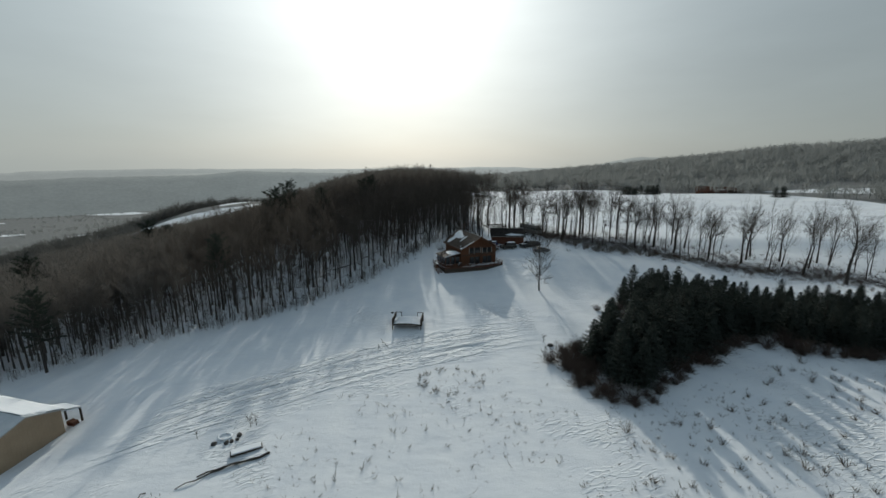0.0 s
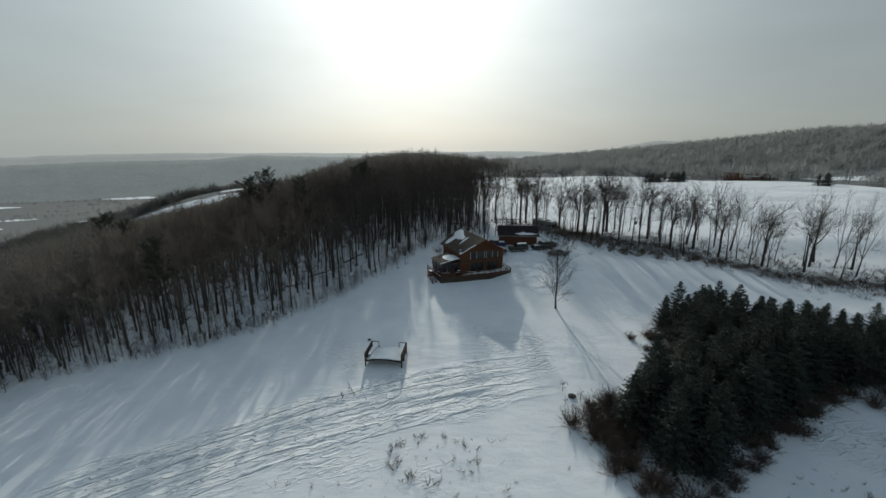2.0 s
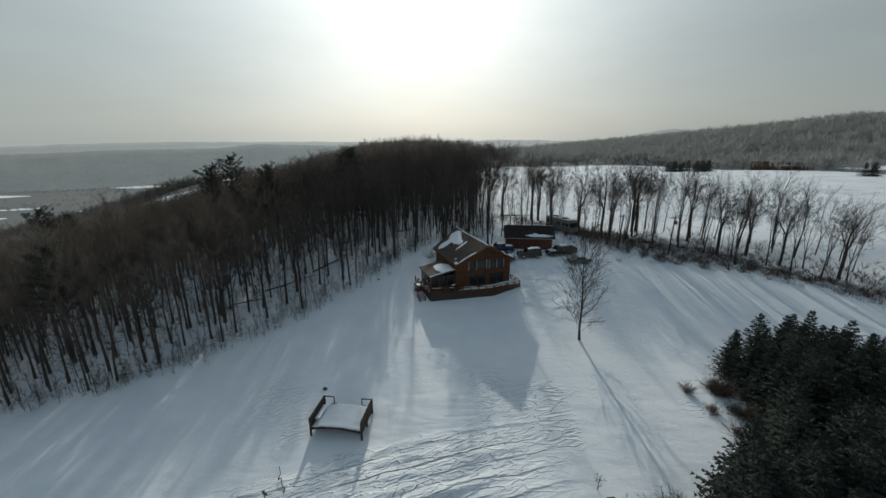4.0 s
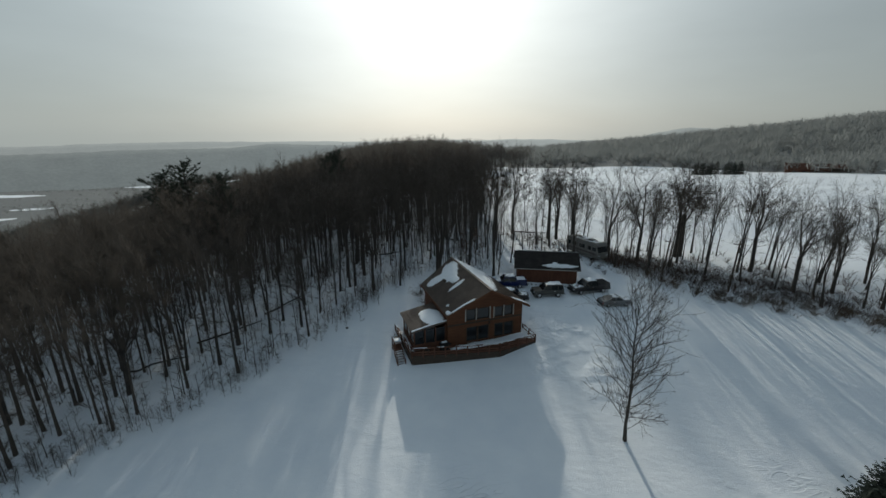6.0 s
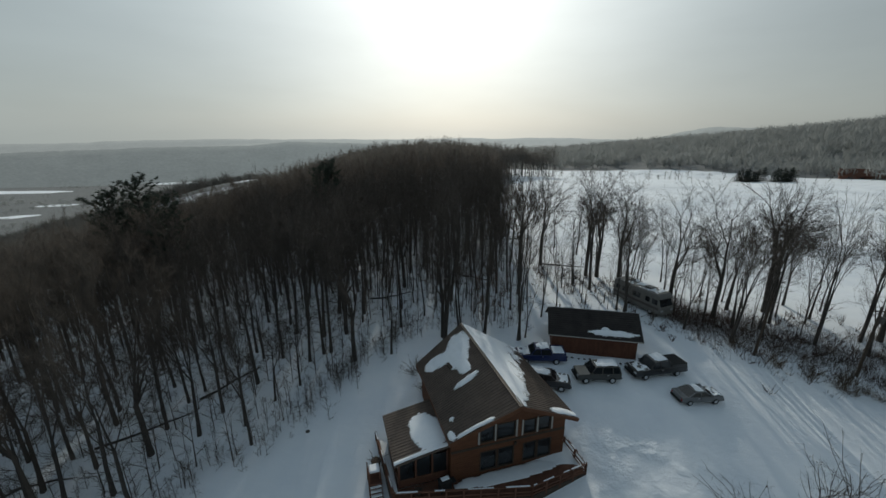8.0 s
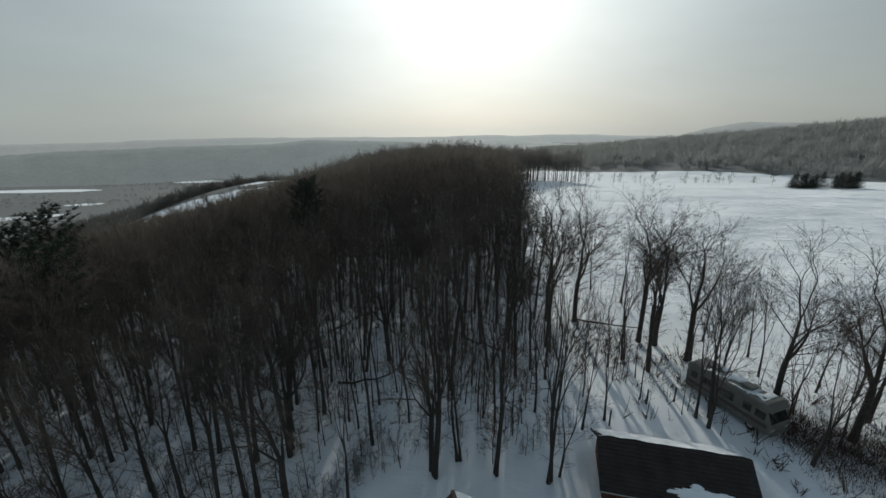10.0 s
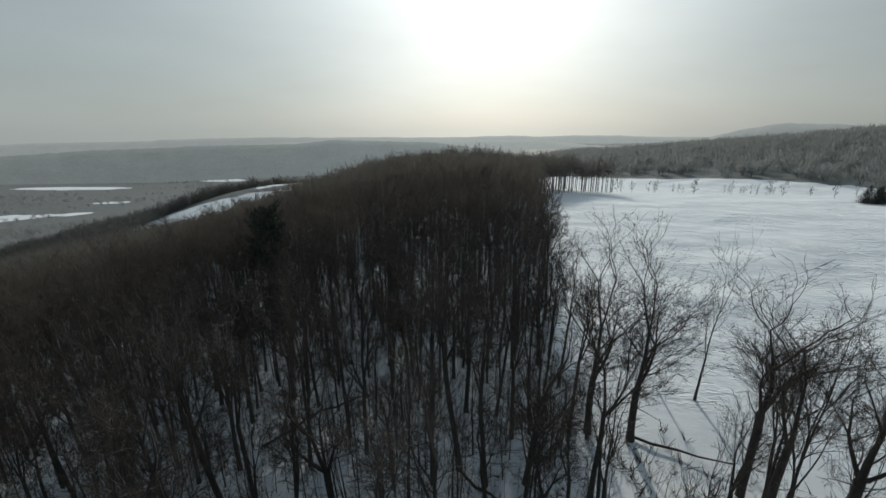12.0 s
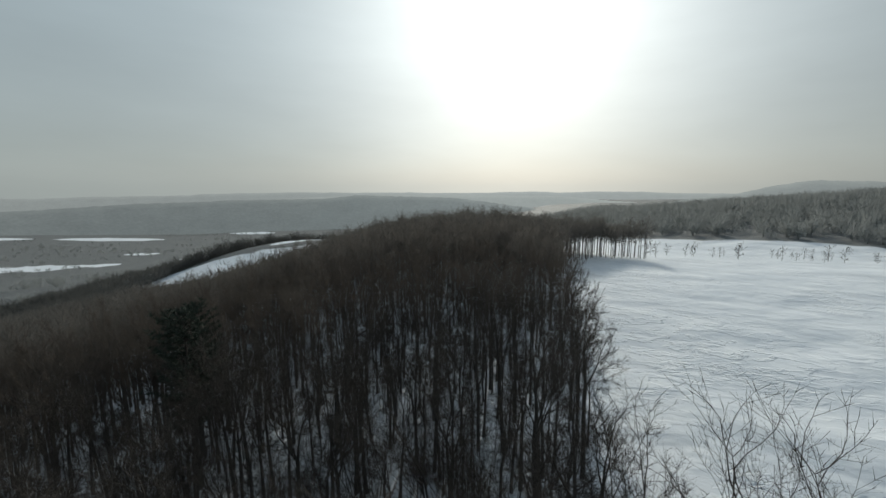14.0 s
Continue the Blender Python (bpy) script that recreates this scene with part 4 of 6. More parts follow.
def build_shrubs():
    rng = np.random.default_rng(31)
    kinds = [tri_mesh("shrub", *shrub(400 + s, 1.9 + 0.3 * s, 2.1, 80, 42, 0.017), TWIG_RED) for s in range(4)]
    spots = [(19.5, 59.5), (19, 57.5), (20.2, 55.5), (21.5, 58), (20, 53.5), (20.5, 51), (22.0, 49.2), (23, 60.5), (24.5, 58.8), (31.8, 72), (30.8, 75), (32.5, 69),
             (44, 110.5), (46.5, 109.8), (50.5, 108.5), (55, 108), (56.8, 107.2), (41, 112), (60.5, 106), (66, 104), (38.5, 113.6), (72, 101), (80, 97), (35.5, 115.5), (49, 111.5), (64, 106.5), (-0.5, 107), (0.8, 104.8)]
    front = [(23, 61), (19, 57.5), (19.5, 52), (22, 47.5), (26, 46.6), (32, 51.5), (38, 55.5), (45, 59.8), (52, 62), (60, 58.6), (75, 54.4), (100, 49)]
    for (xa, ya), (xb, yb) in zip(front[:-1], front[1:]):
        n = int(math.hypot(xb - xa, yb - ya) / 1.15)
        for q in range(n):
            u = (q + rng.random()) / n
            spots.append((xa + (xb - xa) * u + rng.normal() * 0.8, ya + (yb - ya) * u + rng.normal() * 0.8))
    spots += [(20.5 + rng.normal() * 1.4, 54.5 + rng.normal() * 2.4) for _ in range(16)] + [(34.5 + rng.normal(), 73 + rng.normal() * 2.5) for _ in range(10)]
    spots += [(43.4, 111.3), (45.7, 110.6), (44.5, 112), (50.2, 111), (51.2, 110), (52.7, 110.3), (58.7, 107.9), (60, 108.5), (48, 110.5), (54.5, 109.5), (62, 106), (68, 104), (70, 103.4), (76, 100), (83, 97)]
    loose = [tri_mesh("shrub", *shrub(410 + s, 1.5 + 0.3 * s, 1.7, 34, 20, 0.018), WEED) for s in range(4)]
    for x, y in spots:
        edge = y > 90
        o = new("shrub", (loose if edge else kinds)[int(rng.integers(4))])
        o.matrix_basis = pose(x, y, place(x, y), 0, 0, rng.uniform(0, 360)) @ Matrix.Scale(rng.uniform(0.65, 1.1) if edge else rng.uniform(0.5, 0.95), 4)
        tagged(o, "thin grey-brown leafless shrub below the tree row" if edge else "dense reddish-brown leafless shrub against the spruces", "shrub", "shrubs along the tree row" if edge else "shrubs round the grove")
    # dry weeds that stick out of the snow
    tuft = [shrub(420 + s, 0.55 + 0.12 * s, 0.4, 7, 3, 0.014) for s in range(4)]
    stalk = [shrub(430 + s, 0.4 + 0.17 * s, 0.12, 3, 1, 0.013) for s in range(4)]
    F = [(-30, 27), (52, 27), (64, 48), (54, 59), (40, 52), (24, 45), (19, 50), (16, 58), (6, 55), (-2, 53.5), (-6, 49), (-14, 48.5), (-20, 40), (-30, 33)]
    X, Y = scatter(rng, F, 0.95)
    k = rng.random(len(X)) < np.clip(0.3 + 0.55 * vnoise(X, Y, 6, 44), 0.04, 1)
    spread_mesh(rng, "dry_weeds", tuft + stalk, X[k], Y[k], WEED, "dry brown weed stalks poking through the snow", "weeds", 0.3, 1.05, 0.03)
    # a denser ragged patch in front of the tracks
    a = rng.uniform(0, 6.283, 46)
    X, Y = 1.0 + 5.2 * np.cos(a) * rng.uniform(0.6, 1, 46), 51.6 + 3.3 * np.sin(a) * rng.uniform(0.75, 1.05, 46)
    spread_mesh(rng, "tall_weeds", tuft, X, Y, WEED, "ragged ring of tall dead weeds in the snow", "weeds", 0.6, 1.25, 0.03)
    # larger clumps of dead stalks in the lee of the grove
    clump = [shrub(440 + s, 0.8 + 0.15 * s, 0.55, 16, 6, 0.016) for s in range(4)]
    X, Y = scatter(rng, [(20, 30), (66, 30), (70, 50), (54, 57), (40, 49.5), (26, 43), (20, 42)], 2.5)
    k = rng.random(len(X)) < 0.62
    spread_mesh(rng, "weed_clumps", clump, X[k], Y[k], WEED, "clumps of tall dead stalks in shaded snow", "weeds", 0.5, 1.25, 0.03)
    # dead grass on the bank
    t = 30 + 90 * rng.random(2600) ** 1.4
    blades = []
    for q in range(4):
        b = np.stack([rng.normal(size=24) * 0.35, rng.normal(size=24) * 0.35, np.full(24, -0.05)], -1)
        w = rng.normal(size=(24, 3)) * 0.45 + np.array([0, 0, 1.0])
        blades.append(slivers(rng, b, w / np.linalg.norm(w, axis=1)[:, None], rng.uniform(0.3, 0.85, 24), np.full(24, 0.03)))
    spread_mesh(rng, "bank_grass", blades, t, np.interp(t, BANK_X, BANK_Y) + rng.normal(size=2600) * 2.6 + 2.5, TWIG_RED, "dead brown grass on the bank below the tree row", "grass", 0.6, 1.5, 0.0)
    # brush below the trees along the far field
    t = rng.random(1000)
    X = 16 + 92 * t ** 1.3 + rng.normal(size=1000) * 2.5
    Y = np.interp(X, (15, 23, 36, 52, 60, 98, 130), (134, 130, 119.5, 116, 113.5, 95, 83)) + rng.normal(size=1000) * 4.2
    spread_mesh(rng, "field_brush", stalk + tuft, X, Y, TWIG_RED, "low brown brush and dead grass along the tree row", "brush", 0.6, 2.3, 0.03)


build_shrubs()


def spruce(seed, tall, wide, whorls, per, sprays):
    """A dense spruce: drooping boughs with side sprays of needles."""
    rng = np.random.default_rng(seed)
    trunk = tube([(0, 0, -0.3), (0, 0, tall * 0.5), (0, 0, tall * 0.97)], [0.02 * tall, 0.011 * tall, 0.01], 6)
    tri = []
    for w in range(whorls):
        u = (w + 0.3) / whorls
        z = tall * (0.03 + 0.95 * u)
        reach = wide * (1 - u) ** 0.85 * rng.uniform(0.88, 1.12) + 0.1
        n = max(4, int(per * (1 - 0.55 * u)))
        for b in range(n):
            az = (b + rng.uniform(-0.3, 0.3)) * 6.283 / n + w * 0.7
            d = np.array([math.cos(az), math.sin(az), 0])
            s = np.array([-d[1], d[0], 0])
            L = reach * rng.uniform(0.7, 1.2)
            up = rng.uniform(-0.28, 0.05) + 0.55 * u
            q = np.linspace(0.12, 1, sprays)
            pts = np.array([0, 0, z + rng.uniform(-0.15, 0.15)]) + d * (q * L)[:, None] + np.array([0, 0, 1]) * ((up * q + 0.12 * q * q) * L)[:, None]
            for k in range(sprays):
                ln = (0.50 * (1 - q[k]) + 0.18) * min(1.5, 0.5 + L * 0.45)
                for sg in (-1, 1):
                    tip = pts[k] + (s * sg * rng.uniform(0.5, 0.95) + d * rng.uniform(0.4, 0.9) + np.array([0, 0, rng.uniform(-0.4, 0.3)])) * ln * rng.uniform(0.7, 1.3)
                    wv = d * 0.085 * min(1.6, L) + np.array([0, 0, rng.uniform(-0.08, 0.08)])
                    tri.append((pts[k] - wv, pts[k] + wv, tip))
            tri.append((pts[-2] - s * 0.04, pts[-2] + s * 0.04, pts[-1] + d * 0.12))
    V = np.array(tri).reshape(-1, 3)
    top = tube([(0, 0, tall * 0.9), (0, 0, tall)], [0.03, 0.005], 3)
    return trunk, joined([(V, np.arange(len(V)).reshape(-1, 3)), top])


GROVE = [(22.5, 58.5), (23, 49.5), (26, 48.5), (31, 53), (37, 56.5), (45, 61), (52, 63.5), (60, 60), (75, 56), (112, 50), (118, 64), (80, 74), (58, 78), (47, 82), (40, 81), (36, 78),
         (36, 70), (32, 63.5), (26, 61)]


def build_grove():
    rng = np.random.default_rng(23)
    kinds = []
    for s in range(5):
        tr, cr = spruce(200 + s, 7.4 + 0.6 * s, 2.45 + 0.14 * s, 26, 11, 7)
        kinds.append((tri_mesh("trunk", *tr, BARK), tri_mesh("crown", *cr, NEEDLE)))
    X, Y = scatter(rng, GROVE, 2.55, 0.33)
    for x, y in zip(X, Y):
        tr, cr = kinds[int(rng.integers(len(kinds)))]
        k = (0.74 + 0.28 * float(max(sstep(46, 58, y), sstep(26, 36, x))) * rng.uniform(0.7, 1.25)) * (1 - 0.28 * float(sstep(46, 58, x))) * (1 - 0.14 * float(sstep(66, 78, y)))
        e = thing("spruce", pose(x, y, place(x, y), 0, 0, rng.uniform(0, 360)) @ Matrix.Scale(k, 4),
                  "dark green spruce in a close planted grove", "tree", "spruces of the grove")
        for nm, me in (("trunk", tr), ("crown", cr)):
            o = new(nm, me)
            o.parent = e


build_grove()


def pine(seed, tall, wide):
    """A white pine: clear lower stem, then separate flat tiers of long boughs that turn up at their ends and carry fans of needles."""
    rng = np.random.default_rng(seed)
    pieces = [tube([(0, 0, -0.4), (0.15, 0, tall * 0.5), (0, 0.1, tall)], [0.017 * tall, 0.011 * tall, 0.03], 7)]
    tb, tw, tl = [], [], []
    z, q = 0.4 * tall, 0
    while z < 0.985 * tall:
        u = (z / tall - 0.4) / 0.6
        reach = wide * (0.55 + 0.75 * u) * (1 - u) ** 0.55 * 1.25 + 0.5
        for b in range(int(rng.integers(4, 7))):
            az = b * 1.2 + q * 0.8 + rng.uniform(-0.4, 0.4)
            L = reach * rng.uniform(0.5, 1.15)
            P, d = bent(rng, (0, 0, z + rng.uniform(-0.2, 0.2)), (math.cos(az), math.sin(az), 0.05 + 0.55 * u), L, 4, 0.07, 0.10)
            pieces.append(tube(P, np.linspace(0.055, 0.012, 5), 3))
            for f in np.linspace(1.3, 4, max(4, int(L * 3))):
                a = min(int(f), 3)
                n = 13
                p = P[a] + (P[a + 1] - P[a]) * (f - a) + rng.normal(size=3) * np.array([0.22, 0.22, 0.06])
                v = rng.normal(size=(n, 3)) * np.array([0.9, 0.9, 0.35]) + np.array([0, 0, 0.4]) + 0.5 * d
                tb.append(np.repeat(p[None], n, 0))
                tw.append(v / np.linalg.norm(v, axis=1)[:, None])
                tl.append(rng.uniform(0.35, 0.75, n))
        z += tall * rng.uniform(0.042, 0.07) * (1 - 0.35 * u)
        q += 1
    b, v, ln = np.concatenate(tb), np.concatenate(tw), np.concatenate(tl)
    return joined(pieces), slivers(rng, b, v, ln, np.full(len(b), 0.11))


def build_pines():
    rng = np.random.default_rng(77)
    kinds = shapes([pine(500 + q, 17 + 1.5 * q, 4.4) for q in range(3)], BARK, NEEDLE_PINE)
    for x, y, k in ((-53.4, 126.5, 1.08), (-49.5, 128, 1.0), (-88, 117, 1.0), (-84, 119, 0.9), (-92.5, 119, 0.8), (-47, 80.5, 0.8), (-70, 64, 0.85), (-104, 96, 1.0), (-101, 84, 0.9),
                    (-80, 101, 0.75), (-27, 152, 0.95), (-31, 156, 0.85), (-62, 140, 0.9), (-36, 118, 0.85)):
        tr, cr = kinds[int(rng.integers(3))]
        e = thing("pine", pose(x, y, place(x, y), 0, 0, rng.uniform(0, 360)) @ Matrix.Scale(k, 4), "dark evergreen pine rising out of the bare woods", "tree", "pines in the woods")
        for nm, me in (("trunk", tr), ("crown", cr)):
            o = new(nm, me)
            o.parent = e


build_pines()


# ---- distance ----
def tuft_model(seed, tall, wide):
    rng = np.random.default_rng(seed)
    n = 58
    b = np.stack([rng.normal(size=n) * wide * 0.3, rng.normal(size=n) * wide * 0.3, rng.uniform(0.15, 0.65, n) * tall], -1)
    v = rng.normal(size=(n, 3)) * 0.55 + np.array([0, 0, 1.0])
    v /= np.linalg.norm(v, axis=1)[:, None]
    return joined([slivers(rng, b, v, rng.uniform(0.3, 0.5, n) * tall, np.full(n, wide * 0.055)), tube([(0, 0, -0.5), (0, 0, tall * 0.7)], [wide * 0.05, 0.05], 3)])


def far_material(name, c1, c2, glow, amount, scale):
    """Far land: part surface, part thick winter haze painted as emission, stronger under the sun."""
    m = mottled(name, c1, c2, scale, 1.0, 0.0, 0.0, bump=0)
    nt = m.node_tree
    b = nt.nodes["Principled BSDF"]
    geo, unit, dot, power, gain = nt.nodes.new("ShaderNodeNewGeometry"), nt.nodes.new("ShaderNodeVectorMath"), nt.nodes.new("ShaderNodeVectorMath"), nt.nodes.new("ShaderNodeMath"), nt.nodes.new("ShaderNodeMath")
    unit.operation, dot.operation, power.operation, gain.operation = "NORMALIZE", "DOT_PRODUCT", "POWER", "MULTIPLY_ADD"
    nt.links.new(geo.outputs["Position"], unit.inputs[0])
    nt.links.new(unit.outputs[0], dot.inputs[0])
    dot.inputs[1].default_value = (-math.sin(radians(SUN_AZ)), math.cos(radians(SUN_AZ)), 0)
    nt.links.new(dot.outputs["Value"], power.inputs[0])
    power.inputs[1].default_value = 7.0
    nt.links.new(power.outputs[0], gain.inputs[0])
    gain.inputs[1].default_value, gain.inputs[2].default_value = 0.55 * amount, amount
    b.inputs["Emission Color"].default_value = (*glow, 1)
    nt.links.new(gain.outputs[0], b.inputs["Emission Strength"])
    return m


# haze is put into both wood colours, the hill's the palest
HAZED_WOOD = thin_mass("hill_woods", (0.285, 0.295, 0.288), (0.335, 0.345, 0.335), 0.02, 0.5)
SHOULDERWOOD = thin_mass("shoulder_woods", (0.10, 0.10, 0.096), (0.15, 0.148, 0.14), 0.03, 0.4)
SHOULDER = [(-300, 120), (-430, 120), (-440, 330), (-345, 440), (-262, 530), (-150, 530), (-120, 470), (-215, 476), (-252, 425), (-272, 365), (-268, 330), (-235, 285), (-290, 245)]


def build_distance():
    rng = np.random.default_rng(91)
    models = [tuft_model(600 + q, 9 + 0.6 * q, 6) for q in range(5)]
    # the wooded hill beyond the open field
    az = np.radians(rng.uniform(-4, 62, 6400))
    r = rng.uniform(0, 1, 6400) ** 0.7
    edge = 456 - 5.5 * np.clip(np.degrees(az) - 22, 0, 40)
    r = edge + r * (800 - edge)
    X, Y = r * np.sin(az), r * np.cos(az)
    k = np.hypot(X - 290, Y - 290) > 46
    spread_mesh(rng, "hill_woods", models, X[k], Y[k], HAZED_WOOD, "bare woods covering the hill beyond the field, greyed by painted haze", "forest", 0.7, 1.3)
    # woods on the shoulder behind and below the narrow field
    X, Y = scatter(rng, SHOULDER, 6.0)
    spread_mesh(rng, "shoulder_woods", models, X, Y, SHOULDERWOOD, "hazy bare woods round the narrow field above the valley", "forest", 0.8, 1.35)
    # valley woods and hedges below the forest
    X, Y = -120 - 1500 * rng.random(4200) ** 1.3, 330 + 1300 * rng.random(4200) ** 1.3
    k = (vnoise(X, Y, 90, 61) + 0.6 * vnoise(X, Y, 30, 62) > 0.1) & (np.hypot(X + 228, Y - 408) > 85) & (np.hypot(X + 830, Y - 565) > 70) & (np.hypot(X + 1480, Y - 1130) > 190)
    spread_mesh(rng, "valley_woods", models, X[k], Y[k], HAZED_WOOD, "woods and hedgerows in the valley, greyed by painted haze", "forest", 0.6, 1.1)
    # bushes and small trees on the far edge of the field
    small = [joined(bare_tree(700 + s, 5.5 + s, 2.6, 0.2, 9, 2, 12, 0.05, 0.9, 0.5, 0.008, (3, 4, 2, 3, 1, 3))) for s in range(4)]
    X = np.concatenate([rng.uniform(40, 250, 46), (48, 73, 90, 122, 129)])
    Y = np.interp(X, (40, 75, 100, 140, 200, 260), (330, 348, 350, 345, 322, 272)) + rng.normal(size=len(X)) * 9
    spread_mesh(rng, "field_edge_bushes", small, X, Y, TWIG, "scattered bare bushes at the far edge of the snowfield", "bushes", 0.4, 1.2)
    # far ridges, one behind another; glow and amt set the painted haze
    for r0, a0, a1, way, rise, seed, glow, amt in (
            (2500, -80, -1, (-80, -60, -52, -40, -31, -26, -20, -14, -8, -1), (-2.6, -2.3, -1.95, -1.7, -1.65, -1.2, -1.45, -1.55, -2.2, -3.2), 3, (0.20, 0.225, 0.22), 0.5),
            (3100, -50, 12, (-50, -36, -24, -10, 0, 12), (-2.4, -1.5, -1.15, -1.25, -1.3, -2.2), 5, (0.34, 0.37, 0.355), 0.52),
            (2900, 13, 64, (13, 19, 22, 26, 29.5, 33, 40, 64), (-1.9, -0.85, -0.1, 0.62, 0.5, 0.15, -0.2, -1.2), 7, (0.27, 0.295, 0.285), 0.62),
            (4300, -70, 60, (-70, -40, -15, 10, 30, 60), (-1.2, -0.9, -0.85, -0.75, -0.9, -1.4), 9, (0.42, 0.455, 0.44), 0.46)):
        A = np.radians(np.linspace(a0, a1, 160))
        top = 31 + r0 * np.tan(np.radians(np.interp(np.degrees(A), way, rise))) + 0.0016 * r0 * (vnoise(A * 14, A * 0, 1, seed) + 0.4 * vnoise(A * 45, A * 0, 1, seed + 1)) + 1.0 * rng.normal(size=160)
        rows, F = [], []
        for dr, f in ((-500, 0.0), (-260, 0.55), (-100, 0.9), (0, 1.0), (250, 0.6), (600, 0.0)):
            q = r0 + dr
            rows.append(np.stack([q * np.sin(A), q * np.cos(A), -260 + (top + 260) * f], -1))
        V = np.concatenate(rows)
        idx = np.arange(len(V)).reshape(6, 160)
        F = np.stack([idx[:-1, :-1], idx[:-1, 1:], idx[1:, 1:], idx[1:, :-1]], -1).reshape(-1, 4)
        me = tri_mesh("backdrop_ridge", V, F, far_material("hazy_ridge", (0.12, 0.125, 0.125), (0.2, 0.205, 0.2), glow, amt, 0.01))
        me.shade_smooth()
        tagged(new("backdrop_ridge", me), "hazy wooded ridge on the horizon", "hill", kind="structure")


build_distance()


# ---- buildings ----
def gable_front(bm, cuts, holes, z0, roof, v0, v1):
    """A wall with openings, its top following the roof line. holes: (u0, u1, z0, z1)."""
    cuts = sorted(set(cuts) | {c for h in holes for c in h[:2]})
    for a, b in zip(cuts, cuts[1:]):
        m = (a + b) / 2
        spans, z = [], z0
        for h in sorted((h for h in holes if h[0] < m < h[1]), key=lambda h: h[2]):
            spans.append((z, z, h[2], h[2]))
            z = h[3]
        spans.append((z, z, roof(a), roof(b)))
        for za, zb, ta, tb in spans:
            hexa(bm, [(a, v0, za), (b, v0, zb), (b, v1, zb), (a, v1, za), (a, v0, ta), (b, v0, tb), (b, v1, tb), (a, v1, ta)])


def window_frame(a, b, z0, z1, v0, v1, w):
    bm = bmesh.new()
    box(bm, a - 0.02, a + w, v0, v1, z0, z1)
    box(bm, b - w, b + 0.02, v0, v1, z0, z1)
    box(bm, a + w, b - w, v0, v1, z0, z0 + w)
    box(bm, a + w, b - w, v0, v1, z1 - w, z1)
    return bm


def snow_sheet(corners, thick, na, nb, rough, seed):
    """Snow lying on a slope given by four corners (a0b0, a1b0, a1b1, a0b1); thick(a, b) in metres, none where it falls below nought."""
    c = [Vector(p) for p in corners]
    up = (c[1] - c[0]).cross(c[3] - c[0]).normalized()
    up = up if up.z > 0 else -up
    A, B = np.meshgrid(np.linspace(0, 1, na + 1), np.linspace(0, 1, nb + 1), indexing="ij")
    T = thick(A, B) + rough * (vnoise(A * na, B * nb, 5, seed) + 0.5 * vnoise(A * na, B * nb, 2, seed + 1))
    bm = bmesh.new()
    top = {}

    def vert(i, j):
        if (i, j) not in top:
            a, b = A[i, j], B[i, j]
            p = (c[0] * (1 - a) + c[1] * a) * (1 - b) + (c[3] * (1 - a) + c[2] * a) * b
            top[i, j] = bm.verts.new(p + up * (0.02 + 0.13 * min(1, max(0.0, T[i, j]) / 0.12)))
        return top[i, j]
    for i in range(na):
        for j in range(nb):
            if T[i:i + 2, j:j + 2].mean() > 0:
                bm.faces.new([vert(i, j), vert(i + 1, j), vert(i + 1, j + 1), vert(i, j + 1)])
    ext = bmesh.ops.extrude_face_region(bm, geom=list(bm.faces))
    bmesh.ops.translate(bm, vec=-up * 0.016, verts=[v for v in ext["geom"] if isinstance(v, bmesh.types.BMVert)])
    return bm


def snow_parts(name, bm, mat, parent, label="", smooth=True, m=None):
    """Each separate patch of a snow sheet becomes a part of its own; crumbs are left out."""
    left = set(bm.faces)
    while left:
        todo, island = [left.pop()], []
        while todo:
            f = todo.pop()
            island.append(f)
            for e in f.edges:
                for g in e.link_faces:
                    if g in left:
                        left.discard(g)
                        todo.append(g)
        if len(island) < 30:
            continue
        b2, seen = bmesh.new(), {}
        for f in island:
            for v in f.verts:
                if v not in seen:
                    seen[v] = b2.verts.new(v.co)
            b2.faces.new([seen[v] for v in f.verts])
        part(name, b2, mat, parent, label, smooth, m)
    bm.free()


def blob(a, b, a0, b0, ra, rb, tilt=0.0):
    da, db = a - a0, b - b0 - tilt * (a - a0)
    return 0.12 * (1 - (da / ra) ** 2 - (db / rb) ** 2)


def railing(thing_, pts, z, h, gap, snow=False):
    """Posts, a top rail and a middle rail along a line of points."""
    for (xa, ya), (xb, yb) in zip(pts, pts[1:]):
        n = max(1, round(math.hypot(xb - xa, yb - ya) / gap))
        for i in range(n + 1):
            f = i / n
            x, y = xa + (xb - xa) * f, ya + (yb - ya) * f
            part("post", block(x - 0.06, x + 0.06, y - 0.06, y + 0.06, z - 0.25, z + h), DECKWOOD, thing_)
        r = part("top_rail", bar((xa, ya, z + h + 0.03), (xb, yb, z + h + 0.03), 0.16, 0.06), DECKWOOD, thing_)
        part("middle_rail", bar((xa, ya, z + 0.5 * h), (xb, yb, z + 0.5 * h), 0.05, 0.12), DECKWOOD, thing_)
        part("lower_rail", bar((xa, ya, z + 0.18 * h), (xb, yb, z + 0.18 * h), 0.05, 0.10), DECKWOOD, thing_)
        if snow:
            rng, f = np.random.default_rng(int(1000 + 10 * xa)), 0.02
            while f < 0.97:
                g = min(0.98, f + rng.uniform(0.05, 0.22))
                part("rail_snow", bar((xa + (xb - xa) * f, ya + (yb - ya) * f, z + h + 0.08), (xa + (xb - xa) * g, ya + (yb - ya) * g, z + h + 0.08), rng.uniform(0.06, 0.12), 0.04), SNOW_CAP, r, "thin snow along the rail")
                f = g + rng.uniform(0.04, 0.2)


